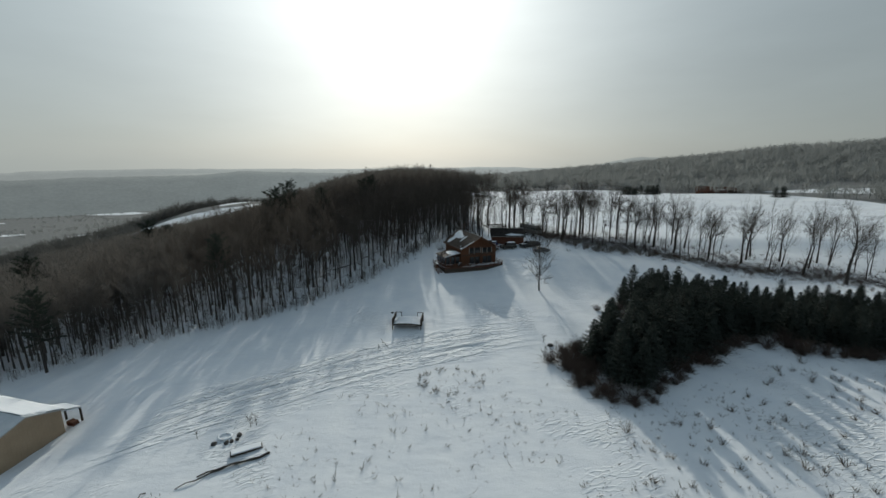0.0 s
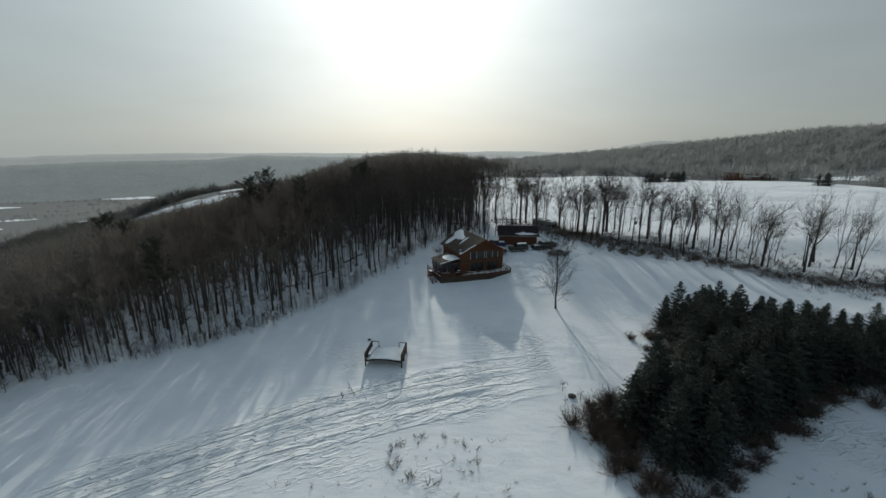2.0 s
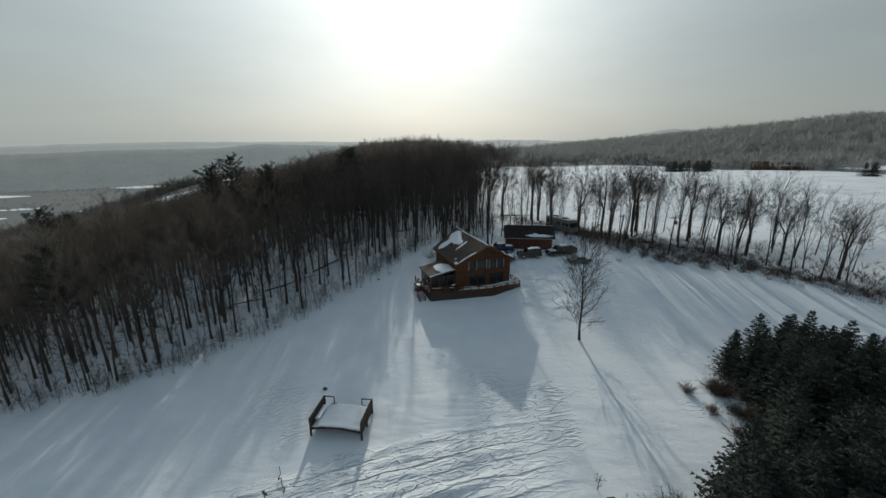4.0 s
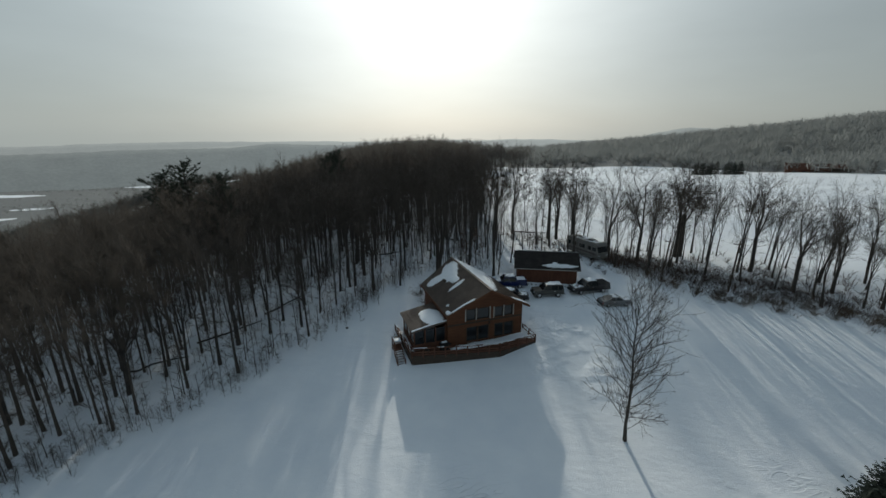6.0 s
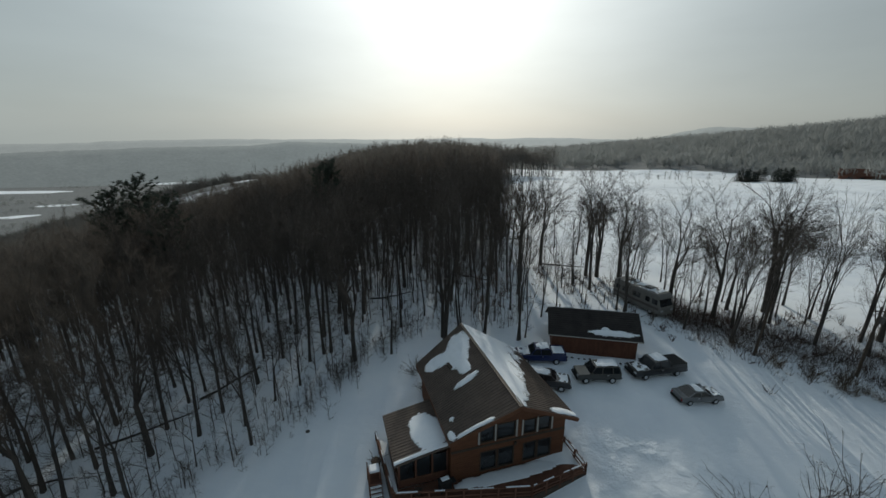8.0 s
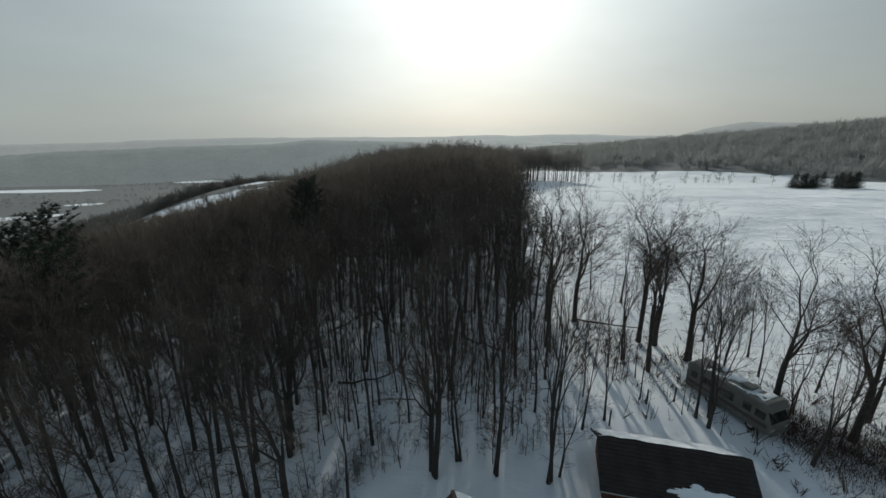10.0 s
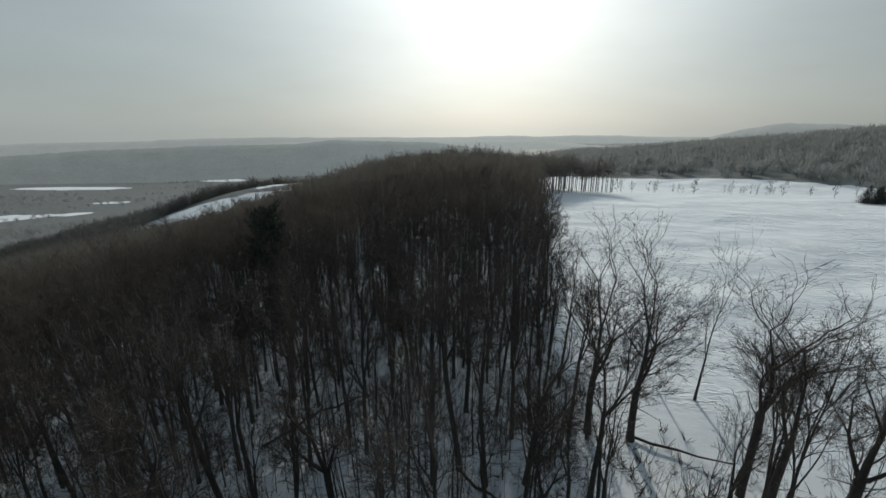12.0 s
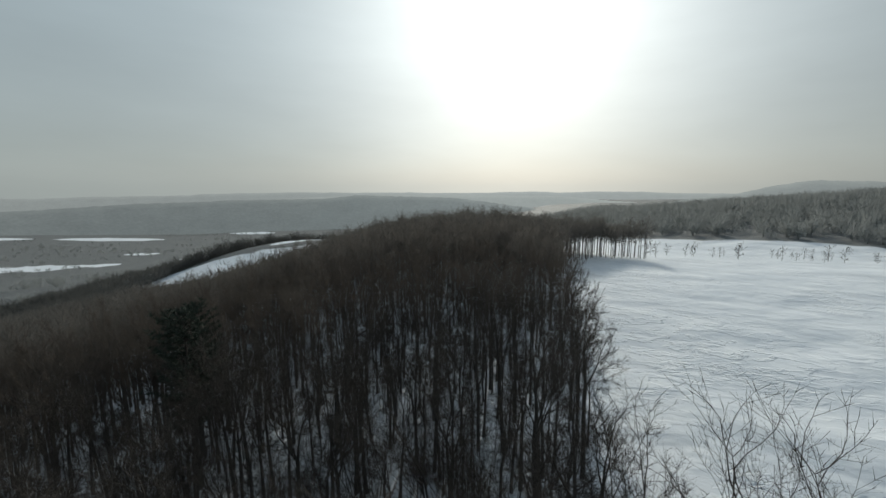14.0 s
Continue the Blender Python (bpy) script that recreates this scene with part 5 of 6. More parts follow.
def build_house():
    house = thing("house", pose(4.43, 94.4, 0, 0, 0, 23.5), "cedar-sided chalet house with a brown ribbed roof patched with snow", "house")
    EL, RU, RZ, ER, EZ = 0.0, 5.0, 9.15, 10.55, 6.15      # eave, ridge and eave across the front; their heights
    base = 0.2

    def roof(u):
        return EZ + (RZ - EZ) * (u / RU if u < RU else (ER - u) / (ER - RU)) - 0.24

    holes = [(2.75, 3.98, 4.75, 6.2), (4.12, 5.75, 4.75, 6.2), (6.45, 7.58, 4.7, 6.05), (7.72, 8.9, 4.7, 6.05),
             (2.8, 4.2, 2.05, 3.9), (4.3, 5.7, 2.05, 3.9), (6.5, 7.7, 2.05, 3.85), (7.8, 9.05, 2.05, 3.85)]
    bm = bmesh.new()
    gable_front(bm, [0.4, 10.25, RU], holes, base, roof, 0.9, 1.1)
    part("wall", bm, SIDING, house)
    bm = bmesh.new()
    gable_front(bm, [0.4, 10.25, RU], [], base, roof, 10.0, 10.2)
    part("wall", bm, SIDING, house)
    part("wall", block(0.4, 0.6, 1.1, 10.0, base, roof(0.4)), SIDING, house)
    part("wall", block(10.05, 10.25, 1.1, 10.0, base, roof(10.25)), SIDING, house)
    part("floor", block(0.6, 10.05, 1.1, 10.0, 1.6, 1.8), DARKWOOD, house)
    for i, (a, b, z0, z1) in enumerate(holes):
        w = part("window", window_frame(a, b, z0, z1, 0.86, 0.98, 0.07), DARKWOOD, house)
        part("pane", block(a + 0.06, b - 0.06, 0.98, 1.0, z0 + 0.06, z1 - 0.06), GLASS, w)
        if i < 4:
            for u in (a - 0.16, b + 0.03) if i in (1, 2) else ((a - 0.16,) if i == 0 else (b + 0.03,)):
                part("casing", block(u, u + 0.13, 0.84, 0.9, z0 - 0.05, z1 + 0.05), TRIM, w, "pale painted casing board")
    part("porch_lamp", block(5.65, 5.85, 0.7, 0.9, 4.0, 4.25, bevel=0.03), DARKWOOD, house)
    part("belt_board", block(0.4, 10.25, 0.86, 0.9, 4.35, 4.55), DARKWOOD, house)
    # siding courses
    for i in range(1, 22):
        z = 1.8 + 0.2 * i
        if z < 4.3:
            for a, b in ((0.4, 2.66), (9.18, 10.25)):
                part("siding_board", block(a, b, 0.872, 0.9, z + 0.012, z + 0.188), SIDING, house)
    # two roof slopes whose ridge runs out further than the eaves
    slopes = []
    for (u0, z0, va0, va1), (u1, z1, vb0, vb1) in (((EL, EZ, 0.0, 10.9), (RU, RZ, -1.2, 12.2)), ((ER, EZ, -0.3, 10.9), (RU, RZ, -1.2, 12.2))):
        bm = bmesh.new()
        t = 0.2
        hexa(bm, [(u0, va0, z0 - t), (u1, vb0, z1 - t), (u1, vb1, z1 - t), (u0, va1, z0 - t), (u0, va0, z0), (u1, vb0, z1), (u1, vb1, z1), (u0, va1, z0)])
        slope = part("roof", bm, ROOFING, house)
        slopes.append(slope)
        n = 44
        for i in range(n):
            f = (i + 0.5) / n
            a, b = (u0, va0 + (va1 - va0) * f, z0 + 0.015), (u1, vb0 + (vb1 - vb0) * f, z1 + 0.015)
            part("rib", bar(a, b, 0.05, 0.06), ROOFING, slope)
        part("fascia", bar((u0, va0 - 0.03, z0 - 0.1), (u1, vb0 - 0.03, z1 - 0.1), 0.05, 0.26), SIDING, slope)
        part("eave_board", bar((u0, va0, z0 - 0.1), (u0, va1, z0 - 0.1), 0.05, 0.22), SIDING, slope)
    part("ridge_cap", bar((RU, -1.2, RZ + 0.03), (RU, 12.2, RZ + 0.03), 0.34, 0.06), ROOFING, house)
    # snow left on the two slopes: a runs from the back to the front, b from the ridge to the eave

    def left_snow(a, b):
        s = np.maximum(blob(a, b, 0.24, 0.30, 0.20, 0.26, 0.5), blob(a, b, 0.20, 0.62, 0.10, 0.30, -1.4))
        s = np.maximum(s, blob(a, b, 0.42, 0.36, 0.10, 0.12))
        s = np.maximum(s, blob(a, b, 0.57, 0.42, 0.035, 0.22, 0.5))
        s = s + 0.02 * vnoise(a * 9, b * 14, 1, 58)
        s = np.maximum(s, blob(a, b, 0.985, 0.62, 0.022, 0.3))
        s = np.maximum(s, blob(a, b, 0.95, 0.95, 0.05, 0.05))
        s = np.maximum(s, blob(a, b, 0.82, 0.86, 0.02, 0.04))
        return s - 0.012

    def right_snow(a, b):
        s = 0.12 * (1.0 - b / np.clip(1.15 - 0.95 * a, 0.1, 2)) - 0.05 * (a > 0.93)
        s = np.maximum(s, blob(a, b, 0.97, 0.85, 0.045, 0.35))
        return s - 0.01
    snow_parts("roof_snow", snow_sheet([(RU, 12.1, RZ), (RU, -1.1, RZ), (0.1, 0.05, EZ + 0.06), (0.1, 10.85, EZ + 0.06)], left_snow, 90, 60, 0.03, 51), SNOW_CAP, slopes[0], "ragged patches of snow", True)
    snow_parts("roof_snow", snow_sheet([(RU, 12.1, RZ), (RU, -1.1, RZ), (ER - 0.1, -0.2, EZ + 0.06), (ER - 0.1, 10.85, EZ + 0.06)], right_snow, 90, 60, 0.018, 53), SNOW_CAP, slopes[1], "smooth blanket of snow", True)
    part("skylight", block(2.2, 3.0, 7.0, 7.9, 7.35, 7.72, bevel=0.04), DARKWOOD, house)
    # enclosed porch under a lower roof
    part("porch_wall", block(-3.6, 0.38, 1.35, 1.5, 1.8, 2.5), DECKWOOD, house)
    part("porch_wall", block(-3.6, -3.45, 1.5, 6.3, 1.8, 2.5), DECKWOOD, house)
    part("porch_wall", block(-3.6, 0.38, 6.3, 6.45, 1.6, 4.2), SIDING, house)
    for u in (-3.6, -2.3, -1.0, 0.2):
        part("porch_post", block(u, u + 0.14, 1.33, 1.47, 1.8, 4.25 + 0.2 * (u + 3.6) / 3.8), DECKWOOD, house)
    for u in (-3.46, -2.16, -0.86):
        part("porch_pane", block(u, u + 1.06, 1.40, 1.42, 2.5, 4.22), GLASS, house)
    for v in (2.9, 4.6):
        part("porch_post", block(-3.6, -3.46, v, v + 0.14, 1.8, 4.25), DECKWOOD, house)
    for v0, v1 in ((1.5, 2.9), (3.04, 4.6), (4.74, 6.3)):
        part("porch_pane", block(-3.54, -3.52, v0, v1, 2.5, 4.2), GLASS, house)
    bm = bmesh.new()
    hexa(bm, [(-3.95, 0.95, 4.2), (0.36, 0.95, 5.0), (0.36, 6.7, 5.0), (-3.95, 6.7, 4.2), (-3.95, 0.95, 4.34), (0.36, 0.95, 5.14), (0.36, 6.7, 5.14), (-3.95, 6.7, 4.34)])
    pr = part("porch_roof", bm, ROOFING, house)
    for i in range(19):
        v = 1.1 + 0.3 * i
        part("rib", bar((-3.95, v, 4.355), (0.36, v, 5.155), 0.05, 0.05), ROOFING, pr)

    def porch_snow(a, b):
        return np.maximum(blob(a, b, 0.62, 0.28, 0.42, 0.32, -0.15), blob(a, b, 0.97, 0.55, 0.05, 0.7)) - 0.012
    snow_parts("roof_snow", snow_sheet([(0.34, 6.6, 5.14), (0.34, 1.0, 5.14), (-3.9, 1.0, 4.35), (-3.9, 6.6, 4.35)], porch_snow, 40, 40, 0.02, 57), SNOW_CAP, pr, "drift of snow on the porch roof", True)

    # deck round the front
    deck = thing("deck", pose(4.43, 94.4, 0, 0, 0, 23.5), "weathered wooden deck with a railing along the house front", "deck")
    rim = [(-4.6, 6.8), (-4.15, 0.2), (5.8, -2.1), (10.9, -1.4), (10.9, 1.6)]
    bm = bmesh.new()
    floor = rim + [(10.27, 1.6), (10.27, 0.84), (0.38, 0.84), (0.38, 1.3), (-3.62, 1.3), (-3.62, 6.8)]
    f = bm.faces.new([bm.verts.new((x, y, 1.62)) for x, y in floor])
    e = bmesh.ops.extrude_face_region(bm, geom=[f])
    bmesh.ops.translate(bm, vec=(0, 0, 0.16), verts=[v for v in e["geom"] if isinstance(v, bmesh.types.BMVert)])
    bmesh.ops.triangulate(bm, faces=bm.faces)
    part("deck_floor", bm, DECKWOOD, deck)
    for (xa, ya), (xb, yb) in zip(rim, rim[1:]):
        part("skirt", bar((xa, ya, 0.85), (xb, yb, 0.85), 0.06, 1.9), DARKWOOD, deck)
    railing(deck, rim, 1.78, 0.95, 1.35, True)
    snow_parts("deck_snow", snow_sheet([(10.2, 0.8, 1.79), (0.5, 0.8, 1.79), (0.5, -0.6, 1.79), (10.2, -1.0, 1.79)], lambda a, b: blob(a, b, 0.55, 0.35, 0.5, 0.45) - 0.01, 50, 14, 0.035, 71), SNOW_CAP, deck, "snow left on the boards", True)
    snow_parts("deck_snow", snow_sheet([(-3.7, 6.6, 1.79), (-3.7, 1.0, 1.79), (-4.2, 1.0, 1.79), (-4.5, 6.6, 1.79)], lambda a, b: 0.06 + 0 * a, 30, 6, 0.05, 73), SNOW_CAP, deck, "snow left on the boards", True)
    # steps down beside the porch
    st = thing("steps", pose(4.43, 94.4, 0, 0, 0, 23.5), "open wooden steps dusted with snow beside the deck", "stairs")
    part("landing", block(-5.75, -4.7, 2.3, 3.6, 1.62, 1.78), DECKWOOD, st)
    for i in range(7):
        z, v = 1.6 - 0.18 * i, 2.3 - 0.24 * i
        part("tread", block(-5.7, -4.75, v - 0.26, v, z - 0.05, z), DECKWOOD, st)
        part("tread_snow", block(-5.65, -4.8, v - 0.22, v - 0.03, z, z + 0.04, bevel=0.012), SNOW_CAP, st)
    for u in (-5.72, -4.76):
        part("stringer", bar((u, 2.35, 1.6), (u, 0.65, 0.33), 0.05, 0.25), DECKWOOD, st)
    for u, v, h in ((-5.7, 2.3, 1.78), (-5.7, 3.55, 1.78), (-5.7, 0.7, 0.4), (-4.8, 0.7, 0.4)):
        part("post", block(u - 0.05, u + 0.05, v - 0.05, v + 0.05, h - 1.5, h + 1.0), DECKWOOD, st)
    part("handrail", bar((-5.7, 2.3, 2.78), (-5.7, 0.7, 1.4), 0.06, 0.1), DECKWOOD, st)
    part("handrail", bar((-5.7, 2.3, 2.78), (-5.7, 3.55, 2.78), 0.06, 0.1), DECKWOOD, st)


build_house()


def at_house(u, v, z, rz=0.0):
    return pose(4.43, 94.4, 0, 0, 0, 23.5) @ pose(u, v, z, 0, 0, rz)


def build_deck_things():
    g = thing("grill", at_house(-0.25, 0.25, 1.79, 8), "black covered grill with snow on its lid on the deck", "grill")
    part("cabinet", block(-0.45, 0.45, -0.28, 0.28, 0.08, 0.72, bevel=0.03), RUBBER, g)
    part("lid", block(-0.5, 0.5, -0.32, 0.32, 0.72, 1.08, bevel=0.1), RUBBER, g)
    part("snow_cap", block(-0.3, 0.34, -0.16, 0.2, 1.07, 1.13, bevel=0.03), SNOW_CAP, g)
    part("side_shelf", block(0.5, 0.85, -0.25, 0.25, 0.68, 0.74), RUBBER, g)
    for x, y in ((-0.4, -0.22), (0.4, -0.22), (-0.4, 0.22), (0.4, 0.22)):
        part("leg", block(x - 0.03, x + 0.03, y - 0.03, y + 0.03, 0.0, 0.1), RUBBER, g)
    for u, v, s, lab in ((-2.3, 0.4, 1.0, "round planter holding dead brown stems on the deck"), (-4.95, 4.0, 1.3, "large planter with a brown dead bush")):
        p = thing("planter", at_house(u, v, 1.79), lab, "planter")
        bm = bmesh.new()
        bmesh.ops.create_cone(bm, cap_ends=True, segments=16, radius1=0.22 * s, radius2=0.32 * s, depth=0.45 * s, matrix=Matrix.Translation((0, 0, 0.225 * s)))
        part("pot", bm, DARKWOOD, p)
        v_, f_ = shrub(450, 0.75 * s, 0.5, 14, 14, 0.02)
        o = new("dead_stems", tri_mesh("dead_stems", v_ + np.array([0, 0, 0.4 * s]), f_, TWIG_RED))
        o.parent = p
    t = thing("deck_table", at_house(-5.2, 3.0, 1.79), "small deck table under a pillow of snow", "table")
    part("tabletop", block(-0.42, 0.42, -0.42, 0.42, 0.66, 0.72), DECKWOOD, t)
    part("snow_cap", block(-0.4, 0.4, -0.4, 0.4, 0.72, 0.94, bevel=0.09), SNOW_CAP, t)
    for x, y in ((-0.36, -0.36), (0.36, -0.36), (-0.36, 0.36), (0.36, 0.36)):
        part("leg", block(x - 0.04, x + 0.04, y - 0.04, y + 0.04, 0.0, 0.66), DECKWOOD, t)


build_deck_things()


def build_shed():
    s = thing("garage_shed", pose(13.6, 111.7, 0, 0, 0, -4), "long red-brown wooden shed under a dark shingle roof", "shed")
    W, D, e, r, g = 9.9, 6.0, 6.35, 8.3, 3.2
    part("wall", block(0.5, W - 0.5, 0.35, 0.5, g, e + 0.1), SHEDWALL, s)
    part("wall", block(0.5, W - 0.5, D - 0.5, D - 0.35, g, e + 0.1), SHEDWALL, s)
    for u in (0.5, W - 0.65):
        bm = bmesh.new()
        gable_front(bm, [0.5, D - 0.5, D / 2], [], g, lambda v: e + (r - e) * (1 - abs(v - D / 2) / (D / 2)) - 0.15, 0, 0.15)
        bmesh.ops.transform(bm, matrix=Matrix.Translation((u + 0.15, 0, 0)) @ Matrix.Rotation(radians(90), 4, "Z"), verts=bm.verts)
        part("wall", bm, SHEDWALL, s)
    n = 40
    for i in range(n):
        u = 0.5 + (W - 1.0) * i / n
        part("batten", block(u, u + 0.05, 0.325, 0.35, g, e), SHEDWALL, s)
    for k, (v0, v1) in enumerate(((0, D / 2), (D, D / 2))):
        bm = bmesh.new()
        t = 0.14
        hexa(bm, [(0, v0, e - t), (W, v0, e - t), (W, v1, r - t), (0, v1, r - t), (0, v0, e), (W, v0, e), (W, v1, r), (0, v1, r)])
        rf = part("roof", bm, ROOF_DARK, s)
        part("drip_edge", bar((0, v0, e - 0.06), (W, v0, e - 0.06), 0.04, 0.12), TRIM if k == 0 else ROOF_DARK, rf)
        courses = 13
        for i in range(courses):
            f = (i + 0.5) / courses
            v, z = v0 + (v1 - v0) * f, e + (r - e) * f
            part("shingle_course", bar((0.01, v, z + 0.012), (W - 0.01, v, z + 0.012), 0.20, 0.02, (0, 0, 1) if k == 0 else (0, 0, 1)), ROOF_DARK, rf)
        if k == 0:
            fn = lambda a, b: np.maximum(blob(a, b, 0.69, 0.79, 0.27, 0.12), blob(a, b, 0.62, 0.68, 0.045, 0.09)) - 0.005
        else:
            fn = lambda a, b: 0.08 - 0.05 * (np.abs(a - 0.5) > 0.47) + 0 * b
        snow_parts("roof_snow", snow_sheet([(0.05, v1, r), (W - 0.05, v1, r), (W - 0.05, v0, e + 0.02), (0.05, v0, e + 0.02)], fn, 80, 36, 0.03, 81 + k), SNOW_CAP, rf, "snow clinging to the shingles", True)


build_shed()


def build_lumber():
    """Planks and clutter along the foot of the shed, and the lean-to behind it."""
    rng = np.random.default_rng(9)
    for i in range(14):
        x, y = 15.0 + 0.62 * i + rng.uniform(-0.1, 0.1), 111.1 - 0.05 * i + rng.uniform(-0.15, 0.1)
        bm = bmesh.new()
        bmesh.ops.create_icosphere(bm, subdivisions=1, radius=0.14)
        for v in bm.verts:
            v.co *= rng.uniform(0.7, 1.2)
        o = part("stone", bm, STONE, None)
        o.matrix_basis = pose(x, y, place(x, y) + 0.05, 0, 0, rng.uniform(0, 360)) @ Matrix.Diagonal((1.3, 0.9, 0.7, 1))
        tagged(o, "dark stone half buried in snow by the shed wall", "stone", "stones by the shed")


build_lumber()


def build_barn():
    az = math.degrees(math.atan2(6.0, 1.5))          # the gable wall runs along this way
    b = thing("tan_barn", pose(-48.1, 44.55, 0, 0, 0, az - 90), "tan metal-sided barn with a pale snowy roof", "barn")
    g, W, Dp = -8.6, 7.0, 14.0

    def roof(v):
        return -3.3 + 1.25 * (1 - abs(v + W / 2) / (W / 2))
    bm = bmesh.new()
    gable_front(bm, [-W, 0.0, -W / 2], [], g, lambda v: roof(v) - 0.08, -0.15, 0)
    bmesh.ops.transform(bm, matrix=Matrix(((0, -1, 0, -0.15), (1, 0, 0, 0), (0, 0, 1, 0), (0, 0, 0, 1))), verts=bm.verts)
    part("wall", bm, TAN, b)
    part("wall", block(-Dp, -0.15, -0.15, 0.0, g, roof(0) - 0.06), TAN, b)
    part("wall", block(-Dp, -0.15, -W, -W + 0.15, g, roof(-W) - 0.06), TAN, b)
    part("wall", block(-Dp, -Dp + 0.15, -W, 0.0, g, roof(0) - 0.06), TAN, b)
    for i in range(20):
        v = -W + 0.12 + i * (W - 0.2) / 20
        part("siding_rib", block(0.0, 0.008, v, v + 0.04, g, roof(v) - 0.14), TAN, b)
    for v0 in (0.25, -W - 0.25):
        bm = bmesh.new()
        z0, z1 = roof(0) - 0.1, roof(-W / 2)
        hexa(bm, [(-Dp, v0, z0 - 0.1), (0.25, v0, z0 - 0.1), (0.25, -W / 2, z1 - 0.1), (-Dp, -W / 2, z1 - 0.1), (-Dp, v0, z0), (0.25, v0, z0), (0.25, -W / 2, z1), (-Dp, -W / 2, z1)])
        rf = part("roof", bm, METAL_ROOF, b)
        part("rake_trim", bar((0.27, v0, z0 - 0.05), (0.27, -W / 2, z1 - 0.05), 0.03, 0.14), TRIM, rf)
        if v0 > 0:
            snow_parts("roof_snow", snow_sheet([(-Dp, -W / 2, z1), (0.2, -W / 2, z1), (0.2, v0, z0), (-Dp, v0, z0)], lambda a, bb: 0.1 - 0.13 * (a > 0.94) * (bb < 0.55) + 0 * a, 40, 16, 0.03, 91), SNOW_CAP, rf, "snow on the sunny slope", True)
    l = thing("lean_to", pose(-48.1, 44.55, 0, 0, 0, az - 90), "open lean-to on posts with a pale roof beside the barn", "lean-to")
    bm = bmesh.new()
    hexa(bm, [(-3.2, 0.1, -3.75), (0.0, 0.1, -3.75), (0.0, 2.2, -4.5), (-3.2, 2.2, -4.5), (-3.2, 0.1, -3.65), (0.0, 0.1, -3.65), (0.0, 2.2, -4.4), (-3.2, 2.2, -4.4)])
    part("roof", bm, METAL_ROOF, l)
    snow_parts("roof_snow", snow_sheet([(-3.1, 0.2, -3.65), (-0.1, 0.2, -3.65), (-0.1, 2.15, -4.4), (-3.1, 2.15, -4.4)], lambda a, bb: 0.07 + 0 * a, 16, 10, 0.03, 95), SNOW_CAP, l, "", True)
    for x, y in ((-0.1, 2.05), (-3.0, 2.05)):
        part("post", block(x - 0.09, x + 0.09, y - 0.09, y + 0.09, -7.6, -4.5), DARKWOOD, l)
    part("beam", bar((-3.2, 2.05, -4.55), (0.0, 2.05, -4.55), 0.1, 0.12), DARKWOOD, l)
    rng = np.random.default_rng(15)
    w = thing("woodpile", pose(-48.4, 45.9, place(-48.4, 45.9), 0, 0, az - 90), "small pile of split firewood under the lean-to", "woodpile")
    for i in range(12):
        x, z = -0.5 + 0.3 * (i % 4) + rng.uniform(-0.05, 0.05), 0.12 + 0.2 * (i // 4)
        part("log", bar((x, -0.3, z), (x + rng.uniform(-0.1, 0.1), 0.4, z + rng.uniform(-0.02, 0.06)), 0.2, 0.18), DECKWOOD, w)


build_barn()


